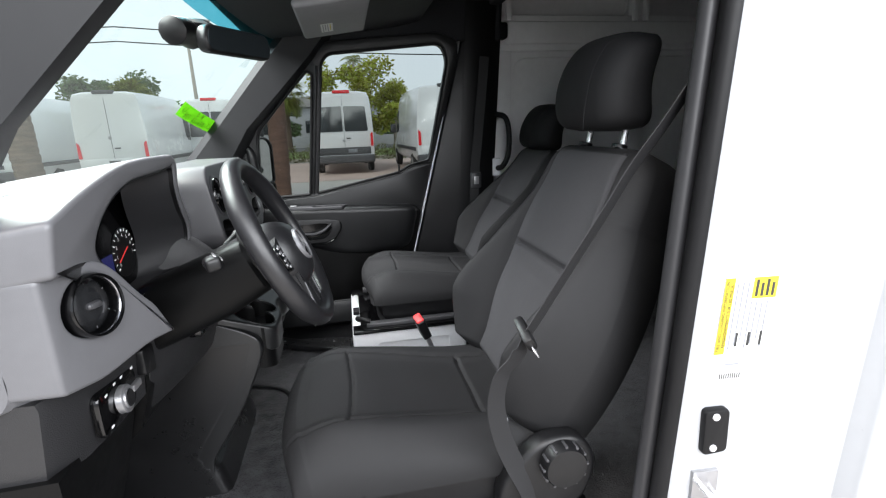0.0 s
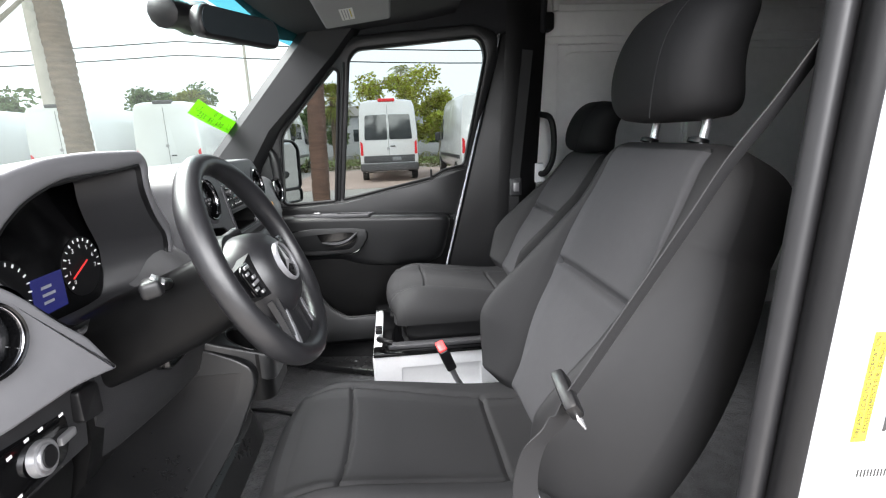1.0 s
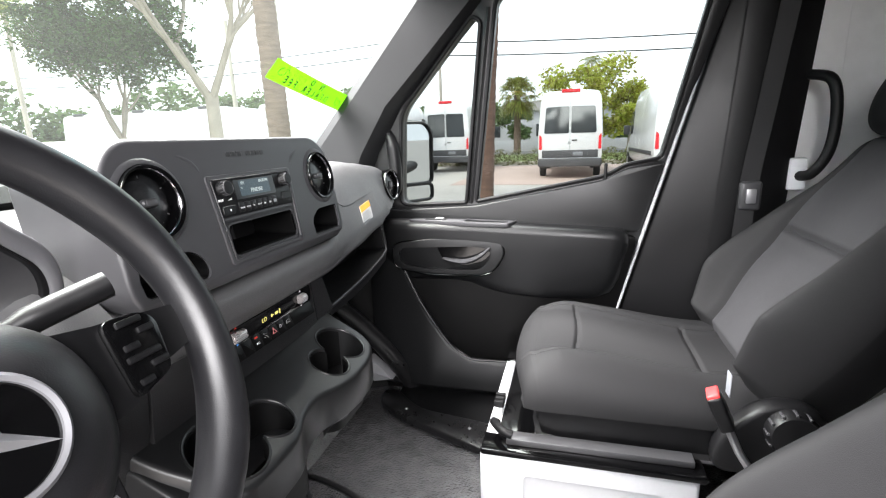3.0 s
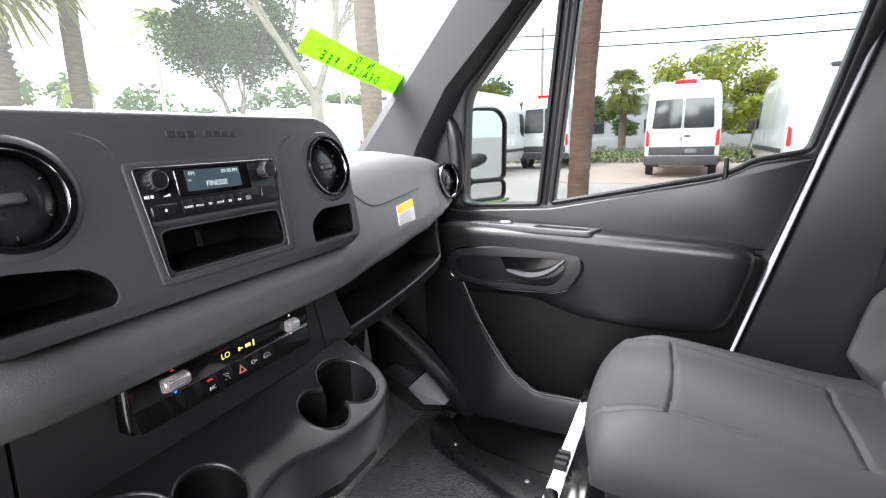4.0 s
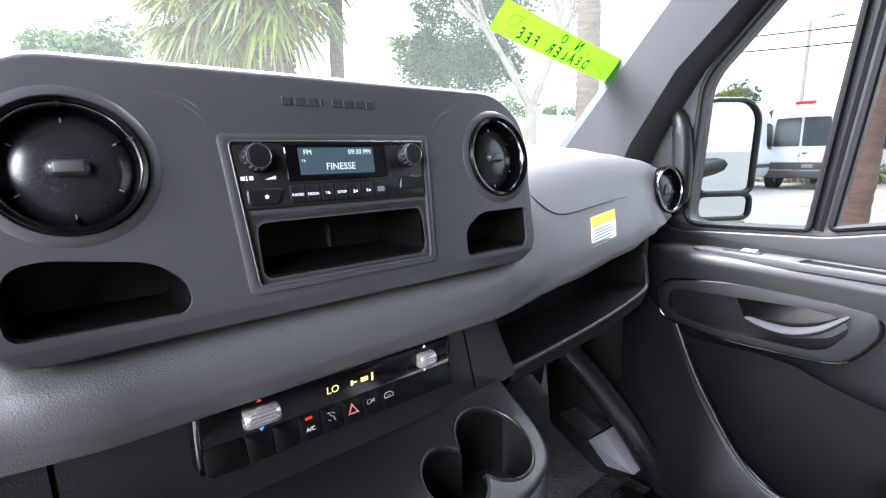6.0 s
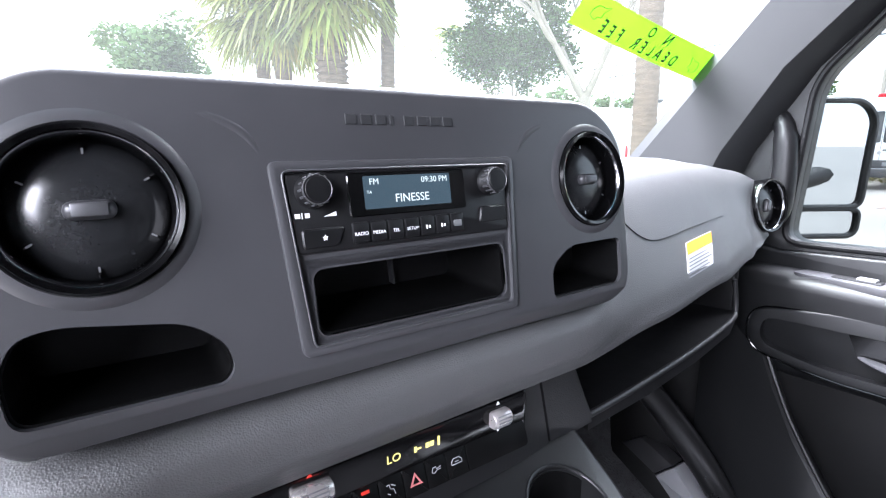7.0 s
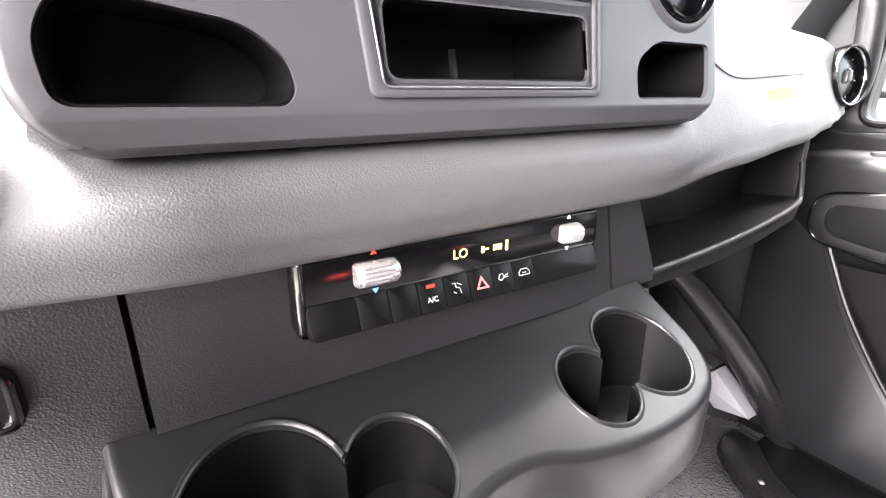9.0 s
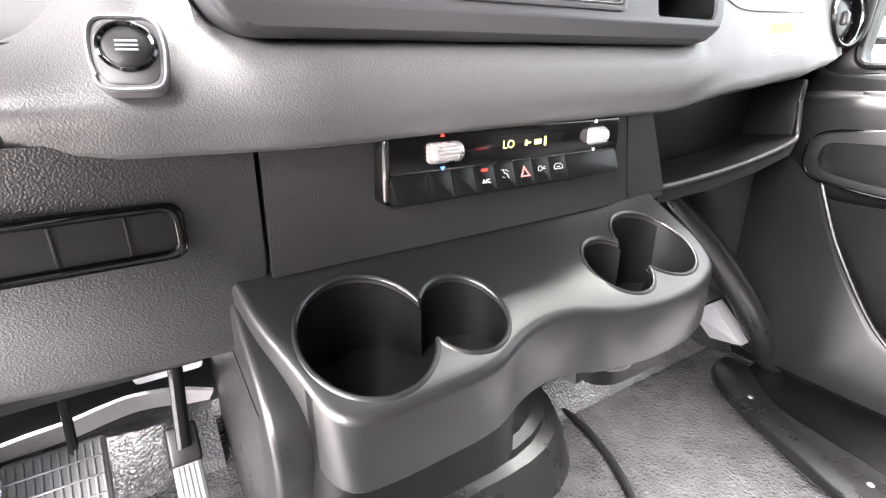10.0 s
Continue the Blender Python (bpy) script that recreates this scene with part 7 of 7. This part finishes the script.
    part("brake_light", move(box(-0.28, 0.28, -0.01, 0.16, height - 0.10, height + 0.01, 0.03), m), TAIL if windows else BUMPER, v)
    return v


van((0.05, 16.9), 0, True, 2.74, "white passenger van with dark rear windows, parked tail first")
van((-4.95, 20.6), 0, True, 2.85, "white passenger van behind the palm trunk")
van((3.25, 15.2), 2, False, 2.75, "white cargo van seen along its side")
van((-6.75, 16.3), 0, False, 2.85, "white cargo van with red tail lights")
van((-9.95, 16.5), 0, False, 2.85, "white cargo van in the row by the trees")
van((-13.2, 16.6), 0, False, 2.85, "white cargo van in the middle of the row")
van((-16.5, 16.8), 0, False, 2.85, "white cargo van near the row's end")
van((-19.8, 17.0), 0, False, 2.85, "white cargo van at the end of the row")

van((7.0, 8.2), -90, False, 2.8, "white cargo van parked beyond the passenger side")


def leaf_cloud(rng, blobs, count, size):
    """Many small leaf blades strewn over the shells of several uneven clumps."""
    verts, faces = [], []
    for k in range(count):
        cx, cy, cz, r = blobs[k % len(blobs)]
        a, b = rng.uniform(0, 2 * math.pi), math.acos(rng.uniform(-1, 1))
        q = r * (0.45 + 0.6 * rng.random() ** 0.6)
        p = Vector((cx + q * math.sin(b) * math.cos(a), cy + q * math.sin(b) * math.sin(a), cz + 0.8 * q * math.cos(b)))
        d = Vector((rng.uniform(-1, 1), rng.uniform(-1, 1), rng.uniform(-0.8, 0.5))).normalized()
        e = d.cross(Vector((rng.uniform(-1, 1), rng.uniform(-1, 1), rng.uniform(-1, 1)))).normalized()
        s = size * rng.uniform(0.6, 1.4)
        i = len(verts)
        verts += [p, p + d * s * 0.5 + e * s * 0.24, p + d * s, p + d * s * 0.5 - e * s * 0.24]
        faces.append((i, i + 1, i + 2, i + 3))
    return verts, faces


def leaf_part(name, verts, faces, material, parent, label=""):
    me = bpy.data.meshes.new(name)
    me.from_pydata([tuple(v) for v in verts], [], faces)
    me.materials.append(material)
    ob = new(name, me)
    if parent is not None:
        ob.parent = parent
        ob.matrix_parent_inverse = parent.matrix_basis.inverted()
    if label:
        ob["label"] = label
    return ob


def palm_trunk(x, y, h, r0, r1, lean_x, lean_y, rough):
    """A ringed trunk; the rough ones carry crossed stubs of old leaf stalks."""
    rings, rng = [], random.Random(int(abs(x) * 100))
    n = int(h / (0.05 if rough > 0.15 else 0.035))
    for k in range(n + 1):
        s = k / n
        r = (r0 + (r1 - r0) * s) * (1 + 0.25 * max(0, 1 - s * 14))
        ring_out = rough * (0.5 if k % 3 else -0.6) * rng.uniform(0.5, 1.3)
        cx, cy, ring = x + lean_x * s * s, y + lean_y * s * s, []
        for j in range(28):
            a = 2 * math.pi * j / 28
            stub = rough * 1.3 * abs(math.sin(3.5 * a + 0.5 * math.pi * (k // 3))) * (k % 3) / 2 if rough > 0.15 else ring_out
            rr = r * (1 + stub + rough * 0.3 * rng.uniform(-1, 1) + 0.02 * math.sin(3 * a + 0.4 * k))
            ring.append((cx + rr * math.cos(a), cy + rr * math.sin(a), GROUND - 0.05 + (h + 0.05) * s + 0.008 * math.sin(2 * a + k)))
        rings.append(ring)
    return loft(rings)


def fan_fronds(rng, top, count, reach, droop, blades):
    """Fan-palm leaves: a stalk, then blades spread like a hand fan, their tips hanging."""
    verts, faces = [], []
    for k in range(count):
        a = 2.4 * k + rng.uniform(-0.2, 0.2)
        el = radians(75 - 130 * (k / count) + rng.uniform(-8, 8))
        d = Vector((math.cos(a) * math.cos(el), math.sin(a) * math.cos(el), math.sin(el)))
        side = d.cross(Vector((0, 0, 1))).normalized() if abs(d.z) < 0.98 else Vector((1, 0, 0))
        base = top + d * reach * 0.45 + Vector((0, 0, -0.05 * reach))
        w = side * 0.012
        i = len(verts)
        verts += [top + w, top - w, base - w, base + w]
        faces.append((i, i + 1, i + 2, i + 3))
        up = side.cross(d)
        for b in range(blades):
            f = -1.35 + 2.7 * b / (blades - 1)
            dirn = (d * math.cos(f) + side * math.sin(f) + up * 0.1 * rng.uniform(-1, 1)).normalized()
            l = reach * 0.62 * (0.75 + 0.25 * math.cos(f)) * rng.uniform(0.85, 1.1)
            q = dirn.cross(up).normalized() * 0.022 * reach
            mid, tip = base + dirn * l * 0.55, base + dirn * l + Vector((0, 0, -droop * l * (0.5 + rng.random())))
            i = len(verts)
            verts += [base, mid + q, tip, mid - q]
            faces.append((i, i + 1, i + 2, i + 3))
    return verts, faces


def feather_fronds(rng, top, count, reach, leaflets):
    """Feather-palm leaves: an arching rib with narrow leaflets on both sides."""
    verts, faces = [], []
    for k in range(count):
        a = 2.4 * k
        el = radians(70 - 85 * (k / count))
        out = Vector((math.cos(a), math.sin(a), 0))
        prev = top
        for s in range(leaflets):
            f = (s + 1) / leaflets
            p = top + out * reach * f * math.cos(el) + Vector((0, 0, reach * (f * math.sin(el) - 0.75 * f * f)))
            d = (p - prev).normalized()
            side = d.cross(Vector((0, 0, 1))).normalized()
            l = reach * 0.3 * math.sin(math.pi * (0.15 + 0.8 * f))
            i = len(verts)
            w = d * 0.018 * reach
            for sg in (1, -1):
                i = len(verts)
                tip = p + side * sg * l + d * l * 0.5 + Vector((0, 0, -0.45 * l))
                verts += [p - w, p + w, tip]
                faces.append((i, i + 1, i + 2))
            i = len(verts)
            verts += [prev + side * 0.012, prev - side * 0.012, p - side * 0.01, p + side * 0.01]
            faces.append((i, i + 1, i + 2, i + 3))
            prev = p
    return verts, faces


def fan_palm(x, y, h, r, reach, label, lean_x=0.0, lean_y=0.0, count=34, dry=10, seed=1, rough=0.05, bark=TRUNK):
    rng = random.Random(seed)
    t = thing("palm_tree", (x, y, GROUND), label, "palm tree", "palms")
    part("trunk", palm_trunk(x, y, h, r, r * 0.85, lean_x, lean_y, rough), bark, t, "ringed brown trunk", smooth=50)
    top = Vector((x + lean_x, y + lean_y, GROUND + h))
    leaf_part("crown", *fan_fronds(rng, top, count, reach, 0.35, 22), FROND, t, "green fan-shaped fronds")
    if dry:
        leaf_part("old_fronds", *fan_fronds(rng, top - Vector((0, 0, 0.45)), dry, reach * 0.62, 0.55, 18), DRYFROND, t, "hanging yellowed fronds")
    return t


def feather_palm(x, y, h, r, reach, label, seed=1, count=16):
    rng = random.Random(seed)
    t = thing("palm_tree", (x, y, GROUND), label, "palm tree", "palms")
    part("trunk", palm_trunk(x, y, h, r, r * 0.7, 0.1, 0.0, 0.05), CONC_POLE, t, "slim grey trunk", smooth=50)
    leaf_part("crown", *feather_fronds(rng, Vector((x + 0.1, y, GROUND + h)), count, reach, 16), FROND, t, "feathery green fronds")
    return t


fan_palm(-0.75, 6.03, 7.5, 0.105, 1.9, "tall palm with a reddish ringed trunk in the planter", 0.62, 0.1, seed=3, bark=REDTRUNK)
fan_palm(-4.25, 7.65, 8.0, 0.17, 2.0, "tall palm with a thick pale trunk in the planter", -0.25, 0.0, seed=4)
fan_palm(-11.9, 6.05, 5.5, 0.36, 2.3, "stout cabbage palm with a rough boot-covered trunk", 0.0, 0.0, count=40, dry=14, seed=5, rough=0.22)
fan_palm(-12.3, 7.75, 8.0, 0.2, 2.2, "slim palm leaning over the stout one", 0.5, 0.0, count=40, dry=16, seed=6)
fan_palm(-13.6, 5.35, 5.2, 0.24, 2.3, "yellowing palm beside the stout palm", 0.0, 0.0, count=38, dry=22, seed=7)
fan_palm(-15.2, 5.25, 5.6, 0.22, 2.2, "yellowing palm at the end of the group", 0.0, 0.0, count=36, dry=20, seed=8)
feather_palm(-20.3, 15.3, 6.4, 0.10, 1.9, "slender feather palm in the open", seed=9)
feather_palm(-22.0, 13.0, 3.6, 0.10, 1.5, "short feather palm in the open", seed=10)
feather_palm(1.75, 61.0, 9.2, 0.16, 2.4, "far feather palm above the trees", seed=11, count=14)
fan_palm(-4.4, 42.0, 4.6, 0.3, 2.0, "distant cabbage palm beyond the vans", 0, 0, count=40, dry=14, seed=12)
fan_palm(-15.5, 42.0, 4.4, 0.3, 1.9, "distant cabbage palm by the road", 0, 0, count=40, dry=12, seed=13)


def tree(x, y, h, label, seed, crown=1.0, leaves=5200, lush=None, thick=1.0):
    """A branching tree: forks from low down, airy clumps of leaves, bare twigs at one side."""
    rng = random.Random(seed)
    t = thing("tree", (x, y, GROUND), label, "tree", "trees")
    limbs, tips = [], []

    def grow(p, d, length, r, depth):
        pts, q, dd = [p], p, d
        for k in range(4):
            dd = (dd + Vector((rng.uniform(-0.16, 0.16), rng.uniform(-0.16, 0.16), rng.uniform(-0.02, 0.12)))).normalized()
            q = q + dd * length / 4
            pts.append(q)
        limbs.append((pts, [r * (1 - 0.1 * k) for k in range(5)]))
        if depth == 0:
            tips.append(q)
            return
        for k in range(3 if depth > 1 else 2):
            a = rng.uniform(0, 2 * math.pi)
            spread = rng.uniform(0.45, 0.85)
            nd = (dd + Vector((math.cos(a), math.sin(a), rng.uniform(-0.1, 0.5))) * spread).normalized()
            grow(q if k else pts[3], nd, length * rng.uniform(0.62, 0.8), r * 0.6, depth - 1)

    base = Vector((x, y, GROUND))
    part("trunk", tube([base, base + Vector((0.02, 0, 0.8)), base + Vector((0, 0.03, h * 0.33))], [0.13 * thick, 0.11 * thick, 0.10 * thick], 12), BARK, t, "pale grey trunk", smooth=60)
    for k in range(4):
        a = k * math.pi / 2 + rng.uniform(-0.3, 0.3)
        grow(base + Vector((0, 0.02, h * 0.31)), Vector((math.cos(a) * 0.6, math.sin(a) * 0.6, 1)).normalized(), h * 0.24, 0.065 * thick, 4)
    bms = [tube(p, r, 6 if r[0] > 0.02 else 4) for p, r in limbs[:500]]
    me_v, me_f = [], []
    for b in bms:
        o = len(me_v)
        b.verts.index_update()
        me_v += [tuple(v.co) for v in b.verts]
        me_f += [[o + v.index for v in f.verts] for f in b.faces]
        b.free()
    leaf_part("limbs", me_v, me_f, BARK, t, "pale branching limbs")
    if lush:
        # one side in full leaf, the other with bare twigs
        tips = [p for p in tips if p.x < x - 0.5 or rng.random() > 0.9]
        for k in range(130):
            d = Vector((rng.gauss(0, 1), rng.gauss(0, 1), rng.gauss(0, 1))).normalized() * rng.uniform(0.55, 1.0)
            tips.append(Vector(lush[0]) + Vector((d.x * lush[1], d.y * lush[2], d.z * lush[3])))
    blobs = [(p.x, p.y, p.z, rng.uniform(0.22, 0.5) * crown) for p in tips]
    leaf_part("crown", *leaf_cloud(rng, blobs, leaves, 0.11), LEAF, t, "sparse green leaves in clumps")
    return t


tree(-7.5, 10.15, 7.6, "leafy tree with bare twigs on one side", 21, 0.85, 30000, ((-9.8, 10.2, 4.75), 2.2, 1.5, 1.7), 1.35)
tree(-12.6, 12.4, 5.2, "small leafy tree in front of the van row", 22, 1.3, 13000)


def bush(x, y, z, blobs, count, size, label, mat, seed, name="bush", category="bush"):
    rng = random.Random(seed)
    t = thing(name, (x, y, GROUND), label, category)
    part("stem", tube([(x, y, GROUND), (x + 0.1, y, GROUND + 0.6 * z), (x, y + 0.1, GROUND + z)], [0.16, 0.12, 0.05], 8), BARK, t)
    bl = [(x + rng.uniform(-1, 1) * blobs[0], y + rng.uniform(-1, 1) * blobs[0], GROUND + z + rng.uniform(-1, 1) * blobs[1], rng.uniform(0.3, 0.6) * blobs[1]) for k in range(blobs[2])]
    leaf_part("crown", *leaf_cloud(rng, bl, count, size), mat, t, "dense rounded crown of small leaves")
    return t


bush(-19.5, 3.0, 3.7, (1.25, 1.5, 30), 13000, 0.2, "rounded green tree beyond the lot", FAR_LEAF, 31, "tree", "tree")
bush(1.2, 38.5, 4.2, (2.6, 2.0, 24), 7000, 0.3, "bright yellow-green tree behind the vans", LEAFY, 32, "tree", "tree")
bush(4.2, 41.0, 3.2, (2.6, 1.6, 22), 6000, 0.3, "lower yellow-green tree behind the vans", LEAFY, 33, "tree", "tree")
bush(-20.0, 48.0, 4.0, (4.2, 2.0, 26), 7000, 0.36, "broad dark tree beyond the road", FAR_LEAF, 34, "tree", "tree")
bush(-8.5, 52.0, 3.0, (4.5, 1.5, 24), 6000, 0.36, "low green trees beyond the road", FAR_LEAF, 35, "tree", "tree")

# Clipped hedge behind the vans, and the far woods, as masses of leaves.
rng = random.Random(41)
hv, hf = leaf_cloud(rng, [(-8 + 0.28 * k, 24.4 + rng.uniform(-0.25, 0.25), GROUND + 0.12 + 0.2 * (k % 3), 0.34) for k in range(72)], 9000, 0.12)
HEDGE = leafy("hedge_leaves", (0.15, 0.15, 0.06), 0.6, spots=0.25, spot_scale=2, island=0.5)
tagged(leaf_part("hedge", hv, hf, HEDGE, None), "clipped green hedge along the lot's edge", "hedge", kind="stuff")
wv, wf = [], []
for k in range(150):
    a = radians(-30 + 150 * k / 149)
    d = 78 + rng.uniform(-8, 8)
    blobs = [(-d * math.sin(a) + rng.uniform(-2, 2), d * math.cos(a) + rng.uniform(-2, 2), GROUND + rng.uniform(0.5, 4.6) * (0.7 + 0.4 * math.sin(7 * a) ** 2) * (1.8 if a > 0.6 else 1.0), rng.uniform(1.2, 2.2)) for _ in range(3)]
    v, f = leaf_cloud(rng, blobs, 330, 0.9)
    o = len(wv)
    wv += v
    wf += [tuple(i + o for i in q) for q in f]
tagged(leaf_part("far_woods", wv, wf, FAR_LEAF, None), "distant line of trees round the lot", "woods", kind="stuff")

# Poles, wires, low white wall and a far building.
for x, y, h, r in ((-13.3, 51.2, 11.5, 0.2), (-29.6, 40.0, 12.0, 0.25), (40.0, 40.0, 11.0, 0.2), (-70.0, 40.0, 11.0, 0.2)):
    t = thing("utility_pole", (x, y, GROUND), "tall pale concrete pole by the road", "pole", "poles")
    part("shaft", cyl((x, y, GROUND), (x, y, GROUND + h), r, r * 0.6, 14), CONC_POLE, t)
    part("lamp_arm", tube([(x, y, GROUND + h - 0.1), (x + 0.8, y, GROUND + h + 0.15), (x + 1.7, y, GROUND + h + 0.1)], 0.05, 8), CONC_POLE, t)
    part("lamp_head", box(x + 1.3, x + 2.2, y - 0.16, y + 0.16, GROUND + h + 0.02, GROUND + h + 0.2, 0.05), SATIN, t)
t = thing("utility_pole", (-13.0, 20.5, GROUND), "thick pale pole behind the van row", "pole", "poles")
part("shaft", cyl((-13.9, 22.8, GROUND), (-13.9, 22.8, GROUND + 9), 0.3, 0.26, 16), CONC_POLE, t)
for z0, z1, y in ((9.6, 8.4, 40.0), (8.6, 7.5, 40.0)):
    tagged(part("overhead_wire", tube([(-70 + 5 * k, y, GROUND + z0 + (z1 - z0) * k / 22 - 0.9 * (1 - ((k % 11) / 5.5 - 1) ** 2)) for k in range(23)], 0.045, 5), DARK), "black overhead wire along the road", "wire", "wires")
tagged(part("low_wall", box(-30, 30, 47.0, 47.3, GROUND, GROUND + 0.9, 0.02), WHITEPAINT), "low white wall beyond the road", "wall", kind="structure")
bd = thing("building", (-3.5, 66.0, GROUND), "low white building far beyond the road", "building")
part("wall", box(-12, 5, 64, 72, GROUND, GROUND + 4.4, 0.03), WHITEPAINT, bd)
part("roof", loft([[(-12.6, y, GROUND + 4.35), (5.6, y, GROUND + 4.35), (5.6, y, GROUND + 4.55), (-3.5, y, GROUND + 5.6), (-12.6, y, GROUND + 4.55)] for y in (63.4, 72.6)]), ROOFTILE, bd)
for k in range(5):
    part("window", box(-10.5 + 3 * k, -9.0 + 3 * k, 63.93, 64.02, GROUND + 1.2, GROUND + 2.7, 0.02), TINT, bd)
